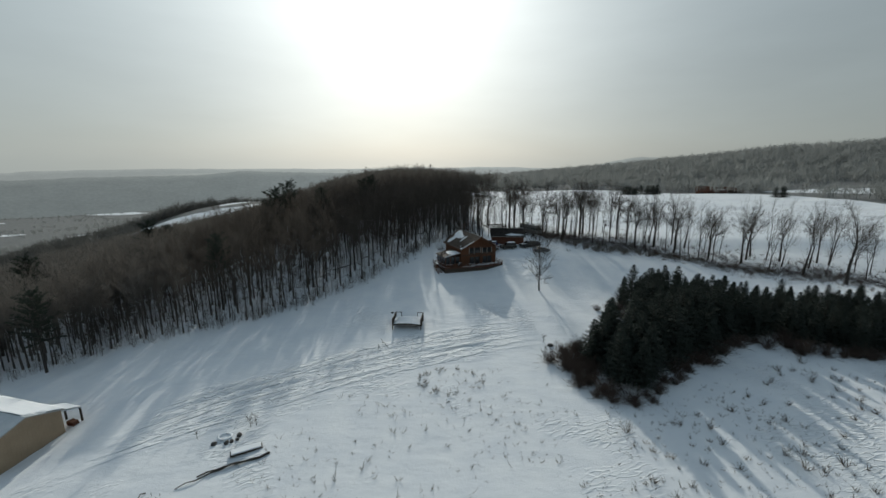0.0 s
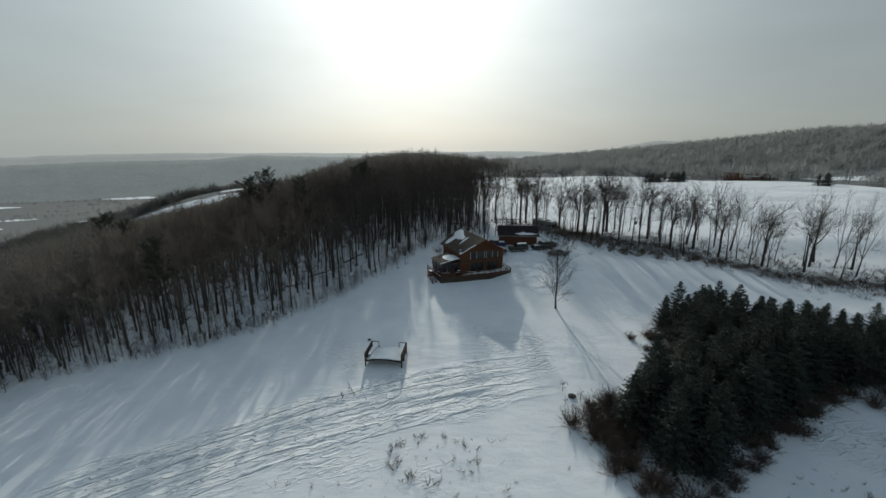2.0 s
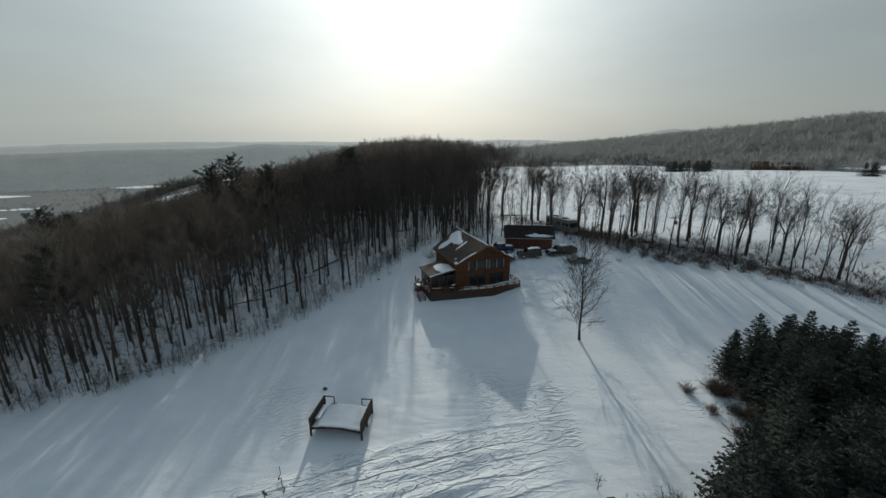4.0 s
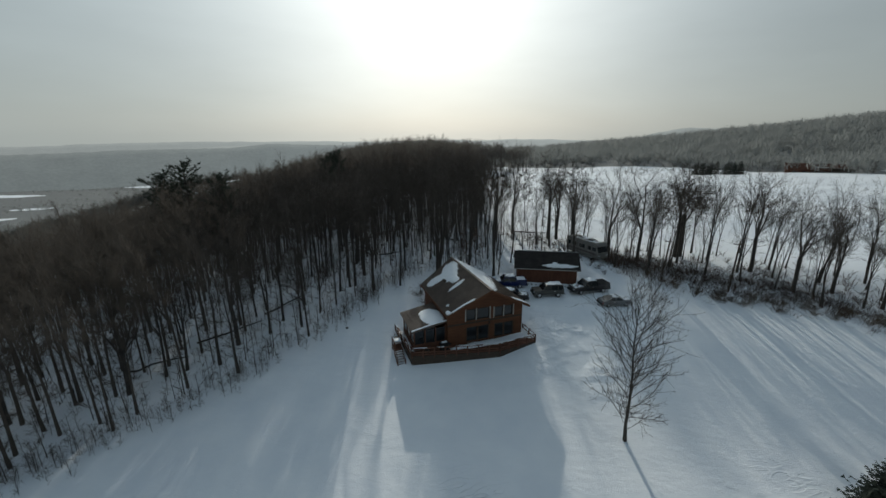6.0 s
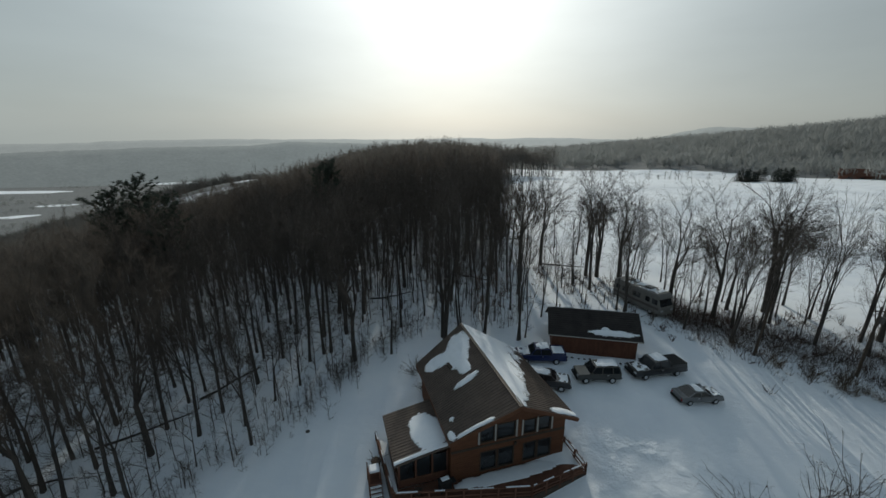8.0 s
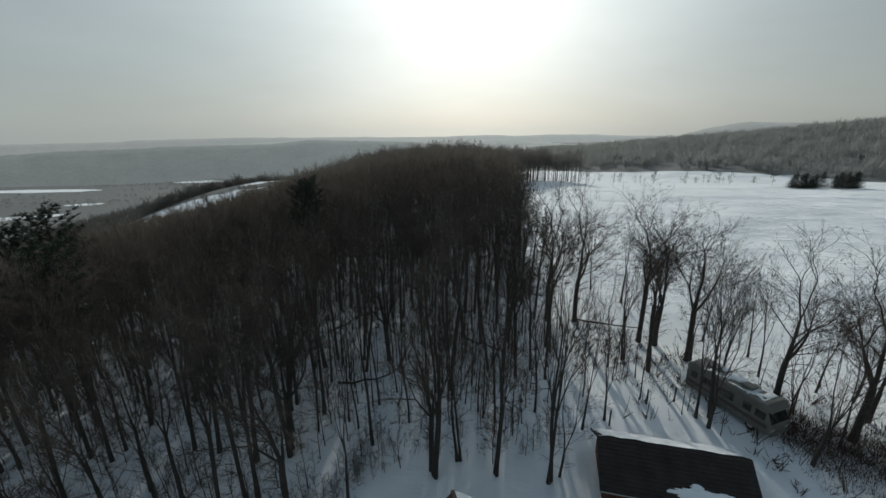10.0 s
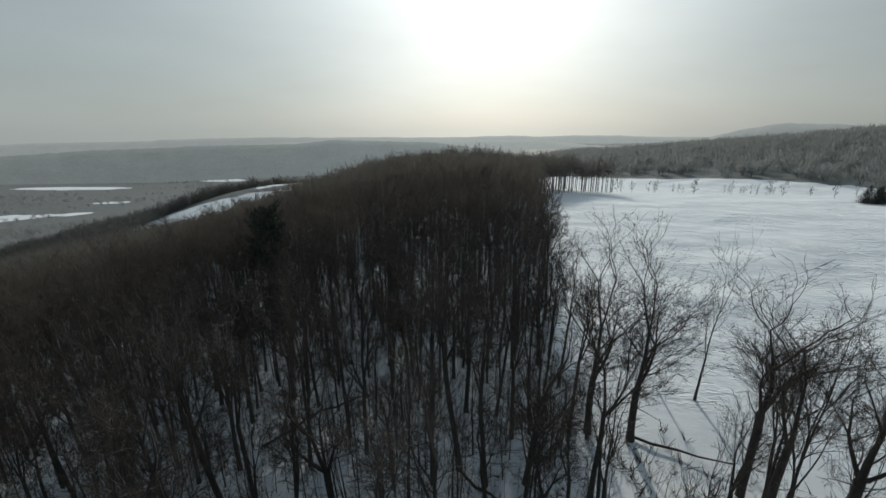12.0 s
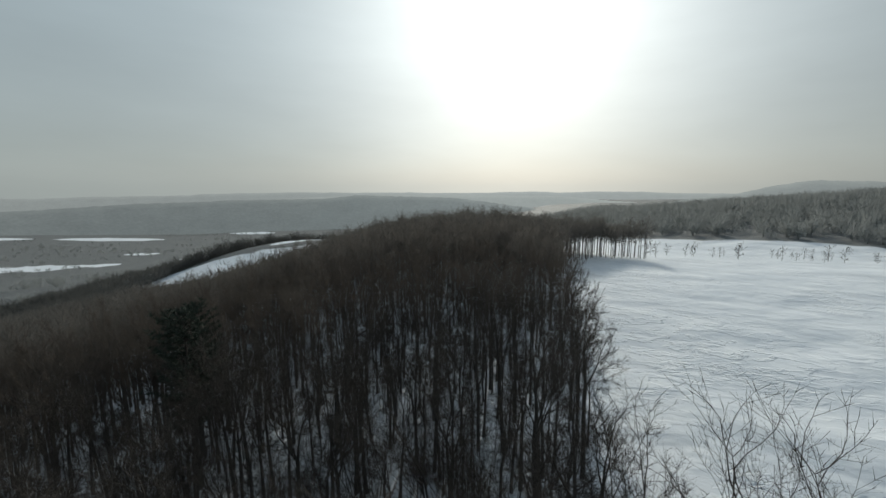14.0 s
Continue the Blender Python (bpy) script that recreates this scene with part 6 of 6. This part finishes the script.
# ---- the platform, the log pile and other things on the field ----
def build_platform():
    z = place(-6.3, 68.5)
    p = thing("timber_platform", pose(-6.4, 68.5, z, 0, 0, -4), "raised timber platform with side rails, its boards under snow", "platform")
    W, D, f = 2.55, 1.75, 0.75
    n = 12
    for i in range(n):
        x0, x1 = -W + 2 * W * i / n, -W + 2 * W * (i + 1) / n - 0.02
        h = 0.28 * (1 - (((x0 + x1) / 2) / W) ** 2)
        part("board", block(x0, x1, -D, D, f + h - 0.06, f + h), DARKWOOD, p)
    # the snow follows the humped boards
    n, m = 24, 14
    bm = bmesh.new()
    grid = [[bm.verts.new((x, y, f + 0.02 + 0.28 * (1 - (x / W) ** 2) + 0.07 * max(0.0, 1 - 0.35 * abs(float(vnoise(x, y, 0.5, 8)))) + 0.05 * float(vnoise(x, y, 0.35, 9))))
             for y in np.linspace(-D + 0.03, D - 0.05, m)] for x in np.linspace(-W + 0.1, W - 0.1, n)]
    for i in range(n - 1):
        for j in range(m - 1):
            bm.faces.new([grid[i][j], grid[i + 1][j], grid[i + 1][j + 1], grid[i][j + 1]])
    ext = bmesh.ops.extrude_face_region(bm, geom=list(bm.faces))
    bmesh.ops.translate(bm, vec=(0, 0, -0.05), verts=[v for v in ext["geom"] if isinstance(v, bmesh.types.BMVert)])
    part("boards_snow", bm, SNOW_CAP, p, "snow on the boards", True)
    for x in (-W, W):
        for y in (-D, -0.1, D):
            part("post", block(x - 0.08, x + 0.08, y - 0.08, y + 0.08, -0.3, 1.85), DARKWOOD, p)
        part("side_panel", block(x - 0.04, x + 0.04, -D + 0.08, D - 0.08, 0.85, 1.7), DARKWOOD, p)
        part("top_rail", bar((x, -D, 1.86), (x, D, 1.86), 0.14, 0.06), DARKWOOD, p)
        part("sill_beam", bar((x, -D, f - 0.12), (x, D, f - 0.12), 0.12, 0.2), DARKWOOD, p)
        s = 1 if x < 0 else -1
        part("end_rail", bar((x, D, 1.82), (x + s * 1.05, D, 1.82), 0.07, 0.09), DARKWOOD, p)
        part("end_post", bar((x + s * 1.05, D, f), (x + s * 1.05, D, 1.86), 0.08, 0.08), DARKWOOD, p)
        part("foot", block(x + s * 0.75, x + s * 1.3, D - 0.1, D + 0.1, f + 0.15, f + 0.22), DARKWOOD, p)
    for i in range(10):
        xa, xb = -W + 0.2 * W * i, -W + 0.2 * W * (i + 1)
        part("edge_beam", bar((xa, -D - 0.03, f - 0.1 + 0.28 * (1 - (xa / W) ** 2)), (xb, -D - 0.03, f - 0.1 + 0.28 * (1 - (xb / W) ** 2)), 0.06, 0.12), DARKWOOD, p)
    part("bench", block(-W + 0.1, -W + 0.55, -0.9, 1.2, f + 0.35, f + 0.5, bevel=0.05), SNOW_CAP, p, "snow-covered bench along the rail")


build_platform()


def build_field_things():
    rng = np.random.default_rng(55)

    def crooked(name, a, b, r, label, category, mat=BARK):
        k = 7
        P = np.array([np.array(a) * (1 - i / k) + np.array(b) * i / k for i in range(k + 1)], float)
        P[1:-1] += rng.normal(size=(k - 1, 3)) * 0.09
        P[:, 2] = np.array([place(x, y) for x, y in P[:, :2]]) + P[:, 2]
        v, f = tube(P, np.linspace(r, r * 0.5, k + 1), 7)
        me = tri_mesh(name, v, f, mat)
        me.shade_smooth()
        return tagged(new(name, me), label, category)
    crooked("log", (-19.4, 38.6, 0.12), (-25.8, 35.6, 0.1), 0.14, "long crooked log lying on the snow", "log")
    crooked("log", (-22.2, 37.4, 0.1), (-27.2, 34.2, 0.05), 0.09, "thin fallen trunk beside the crooked log", "log")
    crooked("branch", (-30.0, 33.9, 0.05), (-31.4, 31.2, 0.4), 0.06, "broken branch sticking out of the snow", "branch")
    crooked("branch", (-30.4, 33.0, 0.05), (-29.2, 32.4, 0.3), 0.04, "broken branch sticking out of the snow", "branch")
    crooked("stick", (-9.2, 60.9, 0.05), (-10.6, 63.2, 0.25), 0.05, "dark stick lying on the snow near the platform", "stick")
    crooked("stake", (-10.6, 60.3, -0.1), (-10.5, 60.4, 0.8), 0.06, "short dark stake standing in the snow", "stake")
    slab = thing("plank_stack", pose(-22.3, 39.1, place(-22.3, 39.1), 0, 0, 28), "stack of old boards under snow by the log", "planks")
    for i in range(3):
        part("board", block(-1.6, 1.7, -0.5 + 0.33 * i, -0.22 + 0.33 * i, 0.05, 0.2), DARKWOOD, slab)
    part("snow_cap", block(-1.5, 1.6, -0.46, 0.42, 0.2, 0.36, bevel=0.07), SNOW_CAP, slab)
    for x, y, s in ((-26.6, 40.3, 0.32), (-25.2, 40.4, 0.3), (-24.7, 40.6, 0.26), (-24.3, 41.6, 0.34), (-24.2, 40.9, 0.25), (-9.9, 73.5, 0.26), (17.9, 61.3, 0.45), (-1.6, 101.5, 0.2), (-8.9, 99, 0.18)):
        bm = bmesh.new()
        bmesh.ops.create_icosphere(bm, subdivisions=2, radius=s)
        for v in bm.verts:
            v.co *= 1 + 0.25 * float(vnoise(v.co.x * 9, v.co.y * 9 + v.co.z * 5, 1.5, 7))
        o = part("stone", bm, STONE, None, "", True)
        o.matrix_basis = pose(x, y, place(x, y) + 0.3 * s, 0, 0, 40 * x) @ Matrix.Diagonal((1.2, 0.9, 0.7, 1))
        tagged(o, "dark stone showing through the snow", "stone", "stones on the field")
    bm = bmesh.new()
    ring = [(0.75 * math.cos(a), 0.6 * math.sin(a), 0.05) for a in np.linspace(0, 6.283, 19)[:-1]]
    v, f = tube(np.array(ring + ring[:1]), np.full(19, 0.16), 6)
    me = tri_mesh("fire_ring", v, f, SNOW_CAP)
    me.shade_smooth()
    o = new("fire_ring", me)
    o.matrix_basis = pose(-25.9, 41.4, place(-25.9, 41.4))
    tagged(o, "low ring of stones buried under snow", "fire ring")
    sap = tri_mesh("sapling", *joined(bare_tree(812, 1.5, 0.7, 0.15, 9, 2, 8, 0.014, 0.3, 0.5, 0.012)), TWIG)
    for x, y, s in ((-23.6, 43.0, 1.1), (-23.0, 43.3, 0.8), (-29.2, 41.3, 0.7), (17.0, 62.4, 0.9), (18.6, 60.2, 1.0), (16.6, 59.6, 0.7)):
        o = new("sapling", sap)
        o.matrix_basis = pose(x, y, place(x, y), 0, 0, 77 * x) @ Matrix.Scale(s, 4)
        tagged(o, "small bare sapling poking from the snow", "sapling", "saplings on the field")


build_field_things()


# ---- vehicles ----
def extrude_profile(pts, w, taper=0.0, bevel=0.05):
    """A solid from a side outline (x, z), w wide; taper narrows it towards its top."""
    bm = bmesh.new()
    zs = [p[1] for p in pts]
    lo, hi = min(zs), max(zs)
    rows = []
    for s in (-1, 1):
        rows.append([bm.verts.new((x, s * (w / 2 - taper * (z - lo) / (hi - lo)), z)) for x, z in pts])
    bm.faces.new(rows[0])
    bm.faces.new(rows[1][::-1])
    n = len(pts)
    for i in range(n):
        bm.faces.new([rows[0][i], rows[1][i], rows[1][(i + 1) % n], rows[0][(i + 1) % n]])
    bmesh.ops.recalc_face_normals(bm, faces=bm.faces)
    if bevel:
        bmesh.ops.bevel(bm, geom=list(bm.edges), offset=bevel, segments=2, affect="EDGES", profile=0.6, clamp_overlap=True)
    return bm


def wheel(parent, x, y, r, w):
    bm = bmesh.new()
    bmesh.ops.create_cone(bm, cap_ends=True, segments=20, radius1=r, radius2=r, depth=w, matrix=Matrix.Translation((x, y, r)) @ Matrix.Rotation(radians(90), 4, "X"))
    bmesh.ops.bevel(bm, geom=[e for e in bm.edges if len(e.link_faces) == 2 and any(len(f.verts) > 8 for f in e.link_faces)], offset=0.04, segments=2, affect="EDGES")
    wh = part("wheel", bm, RUBBER, parent, "black tyre")
    bm = bmesh.new()
    bmesh.ops.create_cone(bm, cap_ends=True, segments=16, radius1=r * 0.55, radius2=r * 0.5, depth=w + 0.03, matrix=Matrix.Translation((x, y, r)) @ Matrix.Rotation(radians(90), 4, "X"))
    part("rim", bm, CHROME, wh)


HEADLAMP = make_glass("lamp_lens", (0.25, 0.26, 0.27))
TAIL_LAMP = make_glass("tail_lens", (0.16, 0.012, 0.01))


def build_vehicle(name, label, category, x, y, rz, L, W, H, paint, style, snow):
    """A road vehicle that faces +x: suv, sedan or pickup."""
    z = place(x, y) - 0.06
    v = thing(name, pose(x, y, z, 0, 0, rz), label, category, "parked vehicles")
    h, r = L / 2, 0.36 if style != "sedan" else 0.31
    belt, low = (1.08, 0.42) if style != "sedan" else (0.9, 0.32)
    hood = 0.27 * L if style != "sedan" else 0.26 * L
    part("body", extrude_profile([(-h, low + 0.1), (-h + 0.1, low), (h - 0.1, low), (h, low + 0.12), (h - 0.02, belt - 0.25), (h - 0.12, belt - 0.06), (h - hood, belt), (-h + 0.05, belt), (-h, belt - 0.12)], W, 0.04, 0.06), paint, v)
    if style == "suv":
        cab = [(h - hood - 0.05, belt), (h - hood - 0.62, H - 0.05), (-h + 0.25, H - 0.05), (-h + 0.06, belt)]
    elif style == "sedan":
        cab = [(h - hood, belt), (h - hood - 0.75, H - 0.04), (-h + 1.35, H - 0.04), (-h + 0.62, belt)]
    else:
        cab = [(h - hood, belt), (h - hood - 0.6, H - 0.05), (h - hood - 2.15, H - 0.05), (h - hood - 2.32, belt)]
    part("glasshouse", extrude_profile(cab, W - 0.12, 0.14, 0.03), GLASS, v, "dark window glass")
    xa, xb = cab[1][0], cab[2][0]
    part("roof", extrude_profile([(xa + 0.06, H - 0.09), (xa - 0.1, H), (xb + 0.1, H), (xb - 0.04, H - 0.09)], W - 0.36, 0.04, 0.02), paint, v)
    for sgn in (-1, 1):
        yb, yt = sgn * (W / 2 - 0.055), sgn * (W / 2 - 0.185)
        posts = [(cab[0][0], cab[1][0]), (cab[3][0], cab[2][0])]
        mid = (cab[0][0] + cab[3][0]) / 2
        posts += [(mid, mid)] if style != "suv" else [(mid + 0.35, mid + 0.3), (mid - 0.75, mid - 0.7)]
        for pa, pb in posts:
            part("pillar", bar((pa, yb, belt - 0.02), (pb, yt, H - 0.05), 0.09, 0.06, (0, 1, 0)), paint, v)
        part("mirror", block(cab[0][0] - 0.25, cab[0][0] - 0.08, sgn * (W / 2 + 0.08) - 0.09, sgn * (W / 2 + 0.08) + 0.09, belt, belt + 0.16, bevel=0.03), paint, v)
        part("headlamp", block(h - 0.05, h + 0.012, sgn * W * 0.36 - 0.17, sgn * W * 0.36 + 0.17, belt - 0.32, belt - 0.14, bevel=0.02), HEADLAMP, v)
        part("tail_lamp", block(-h - 0.012, -h + 0.05, sgn * W * 0.42 - 0.1, sgn * W * 0.42 + 0.08, belt - 0.4, belt - 0.12, bevel=0.02), TAIL_LAMP, v)
        part("door_seam", block(mid - 0.012, mid + 0.012, sgn * (W / 2 - 0.012) - 0.006, sgn * (W / 2 - 0.012) + 0.006, low + 0.15, belt - 0.05), RUBBER, v)
        part("door_handle", block(mid - 0.3, mid - 0.12, sgn * W / 2 - 0.02, sgn * W / 2 + 0.02, belt - 0.17, belt - 0.12), CHROME, v)
        for wx in (h - 0.19 * L, -h + 0.2 * L):
            wheel(v, wx, sgn * (W / 2 - 0.1), r, 0.24)
    part("bumper", block(h - 0.04, h + 0.1, -W / 2 + 0.05, W / 2 - 0.05, low, low + 0.2, bevel=0.04), RUBBER, v)
    part("bumper", block(-h - 0.1, -h + 0.04, -W / 2 + 0.05, W / 2 - 0.05, low, low + 0.2, bevel=0.04), RUBBER, v)
    part("grille", block(h - 0.03, h + 0.015, -W * 0.22, W * 0.22, belt - 0.4, belt - 0.15), RUBBER, v)
    if style == "pickup":
        bx0, bx1 = -h + 0.08, cab[3][0] - 0.04
        for a in ((bx0, bx1, -W / 2 + 0.05, -W / 2 + 0.15), (bx0, bx1, W / 2 - 0.15, W / 2 - 0.05), (bx0, bx0 + 0.1, -W / 2 + 0.15, W / 2 - 0.15)):
            part("bed_side", block(*a, belt, belt + 0.28, bevel=0.03), paint, v)
        if "bed" in snow:
            part("bed_snow", block(bx0 + 0.12, bx1 - 0.05, -W / 2 + 0.17, W / 2 - 0.17, belt, belt + 0.24, bevel=0.08), SNOW_CAP, v)
        else:
            part("bed_cover", block(bx0 + 0.02, bx1, -W / 2 + 0.06, W / 2 - 0.06, belt + 0.28, belt + 0.33, bevel=0.02), RUBBER, v)
    if "roof" in snow:
        s = snow_sheet([(xb + 0.1, -W / 2 + 0.28, H), (xa - 0.1, -W / 2 + 0.28, H), (xa - 0.1, W / 2 - 0.28, H), (xb + 0.1, W / 2 - 0.28, H)], lambda a, b: blob(a, b, 0.35, 0.5, 0.75, 0.7) - 0.02, 22, 14, 0.05, int(10 * x))
        part("roof_snow", s, SNOW_CAP, v, "", True)
    if "hood" in snow:
        s = snow_sheet([(h - hood, -W / 2 + 0.14, belt + 0.01), (h - 0.25, -W / 2 + 0.14, belt - 0.05), (h - 0.25, W / 2 - 0.14, belt - 0.05), (h - hood, W / 2 - 0.14, belt + 0.01)], lambda a, b: 0.02 + 0.02 * a + 0 * b, 18, 16, 0.08, int(7 * x))
        part("hood_snow", s, SNOW_CAP, v, "", True)
    return v


def build_vehicles():
    black, blue, green, grey = car_paint("black_paint", (0.016, 0.016, 0.018)), car_paint("blue_paint", (0.010, 0.022, 0.10)), car_paint("dark_olive_paint", (0.030, 0.030, 0.024)), car_paint("grey_paint", (0.12, 0.125, 0.13))
    build_vehicle("wagon", "black wagon with snow on roof and hood beside the house", "car", 12.9, 106.6, -4, 4.6, 1.8, 1.6, black, "suv", "roof hood")
    build_vehicle("suv", "dark olive off-road car with snow on its roof", "car", 18.1, 108.05, 188, 4.4, 1.82, 1.8, green, "suv", "roof")
    build_vehicle("pickup_truck", "black pickup truck with snow on its hood and covered bed", "truck", 24.4, 109.6, 198, 5.9, 1.98, 1.85, black, "pickup", "hood roof")
    build_vehicle("pickup_truck", "blue pickup truck with a bed full of snow", "truck", 12.7, 110.5, 184, 5.3, 1.9, 1.75, blue, "pickup", "bed roof hood")
    build_vehicle("sedan", "low grey car half hidden behind the lone tree", "car", 27.1, 106.4, 12, 4.2, 1.7, 1.32, grey, "sedan", "roof hood")
    # the motorhome
    x, y = 27.7, 124.2
    m = thing("motorhome", pose(x, y, place(x, y) - 0.05, 0, 0, -60.3), "long grey motorhome with a snowy roof parked under trees", "motorhome", "parked vehicles")
    rvp = mottled("motorhome_side", (0.13, 0.125, 0.115), (0.19, 0.185, 0.17), 1.0, 0.5)
    stripe = mottled("motorhome_stripe", (0.07, 0.06, 0.055), (0.10, 0.085, 0.08), 1.0, 0.5)
    L, W, H = 7.8, 2.4, 3.0
    h = L / 2
    part("body", extrude_profile([(-h, 0.6), (-h + 0.25, 0.42), (h - 0.5, 0.42), (h, 0.6), (h + 0.02, 1.3), (h - 0.12, 1.5), (h - 0.55, 2.55), (h - 0.9, H), (-h + 0.15, H), (-h, H - 0.2)], W, 0.03, 0.1), rvp, m)
    part("windshield", extrude_profile([(h - 0.105, 1.52), (h - 0.06, 1.52), (h - 0.47, 2.42), (h - 0.52, 2.42)], W - 0.3, 0.05, 0.0), GLASS, m, "wide dark windshield")
    part("overhang", extrude_profile([(h - 0.75, 2.5), (h - 0.2, 2.5), (h - 0.15, 2.62), (h - 0.7, H + 0.02), (h - 1.1, H + 0.02)], W - 0.06, 0.03, 0.05), rvp, m)
    for sgn in (-1, 1):
        yy = sgn * (W / 2)
        part("stripe", block(-h + 0.2, h - 0.3, yy - 0.012, yy + 0.012, 1.0, 1.3), stripe, m)
        for a, b in ((h - 1.35, h - 0.55), (h - 2.35, h - 1.7), (-0.6, 0.7), (-2.3, -1.4), (-3.4, -2.8)):
            part("side_window", block(a, b, yy - 0.03, yy + 0.008, 1.65, 2.3), GLASS, m)
        for wx in (h - 1.5, -h + 2.6):
            wheel(m, wx, sgn * (W / 2 - 0.16), 0.44, 0.28)
        part("headlamp", block(h - 0.04, h + 0.035, sgn * 0.85 - 0.2, sgn * 0.85 + 0.2, 0.85, 1.1, bevel=0.02), HEADLAMP, m)
    part("bumper", block(h - 0.02, h + 0.12, -W / 2 + 0.05, W / 2 - 0.05, 0.42, 0.72, bevel=0.05), rvp, m)
    for a in (-2.6, 0.6):
        part("air_conditioner", block(a, a + 0.95, -0.42, 0.42, H, H + 0.3, bevel=0.08), rvp, m)
    snow_parts("roof_snow", snow_sheet([(-h + 0.3, -W / 2 + 0.2, H), (h - 1.1, -W / 2 + 0.2, H), (h - 1.1, W / 2 - 0.2, H), (-h + 0.3, W / 2 - 0.2, H)], lambda a, b: 0.0 + 0 * a, 50, 18, 0.1, 131), SNOW_CAP, m, "broken snow on the roof", True)


build_vehicles()


# ---- poles, far house ----
def build_small_structures():
    for x, y, t, lean in ((46.2, 113, 8.0, 2), (36.9, 114.7, 7.0, 4)):
        z = place(x, y)
        p = thing("utility_pole", pose(x, y, z, 0, lean, 0), "grey wooden utility pole at the lawn edge", "pole", "poles")
        v, f = tube([(0, 0, -0.5), (0, 0, t / 2), (0, 0, t)], [0.15, 0.13, 0.11], 8)
        o = new("shaft", tri_mesh("shaft", v, f, DARKWOOD))
        o.parent = p
        part("crossarm", bar((-0.7, 0.15, t - 0.5), (0.7, 0.15, t - 0.5), 0.1, 0.12), DARKWOOD, p)
        if t > 7.5:
            bm = bmesh.new()
            bmesh.ops.create_cone(bm, cap_ends=True, segments=14, radius1=0.24, radius2=0.24, depth=0.75, matrix=Matrix.Translation((0.36, 0, t - 1.4)))
            part("transformer", bm, STONE, p)
    for i, (x, y) in enumerate(((20.2, 123.6), (22.9, 124.4), (16.2, 120.3))):
        v, f = tube([(0, 0, -0.3), (0, 0, 1.6)], [0.08, 0.07], 6)
        o = new("fence_post", tri_mesh("fence_post", v, f, DARKWOOD))
        o.matrix_basis = pose(x, y, place(x, y))
        tagged(o, "weathered wooden post standing by the lane", "post", "posts by the lane")
    # the far house on the field's crest
    x, y = 232, 337
    z = place(x, y) - 2.4
    b = thing("far_house", pose(x, y, z, 0, 0, -35) @ Matrix.Scale(1.25, 4), "low red-brown farmhouse at the far field edge", "house")
    part("wall", block(-13, 13, -4, 4, -3.5, 3.0), SHEDWALL, b)
    bm = bmesh.new()
    hexa(bm, [(-13.5, -4.6, 3.0), (13.5, -4.6, 3.0), (13.5, 4.6, 3.0), (-13.5, 4.6, 3.0), (-13.5, -0.1, 6.2), (13.5, -0.1, 6.2), (13.5, 0.1, 6.2), (-13.5, 0.1, 6.2)])
    part("roof", bm, SHEDWALL, b)
    part("wing", block(5, 12, -8, -4, -3.5, 4.4), DARKWOOD, b)
    for a in (-10, -6, -2, 2):
        part("window", block(a, a + 1.6, -4.06, -4.0, 0.9, 2.3), GLASS, b)
    part("roof_snow", block(-1, 4, -3.6, -1.0, 4.3, 4.6, bevel=0.1), SNOW_CAP, b)


build_small_structures()


def build_far_conifers():
    """A dark row of evergreens standing near the far house."""
    rng = np.random.default_rng(64)
    tr, cr = spruce(260, 7.5, 3.8, 20, 12, 5)
    tr, cr = tri_mesh("trunk", *tr, BARK), tri_mesh("crown", *cr, NEEDLE)
    for q in range(20):
        x, y = (133 + 1.55 * q + rng.normal(), 295 + rng.normal() * 2.5) if q < 17 else (205 + 3 * q - 51, 246 + rng.normal())
        e = thing("spruce", pose(x, y, place(x, y) - 0.2, 0, 0, rng.uniform(0, 360)) @ Matrix.Scale(rng.uniform(0.7, 1.1), 4),
                  "dark evergreen in a row near the far house", "tree", "evergreens by the far house")
        for nm, me in (("trunk", tr), ("crown", cr)):
            o = new(nm, me)
            o.parent = e


build_far_conifers()
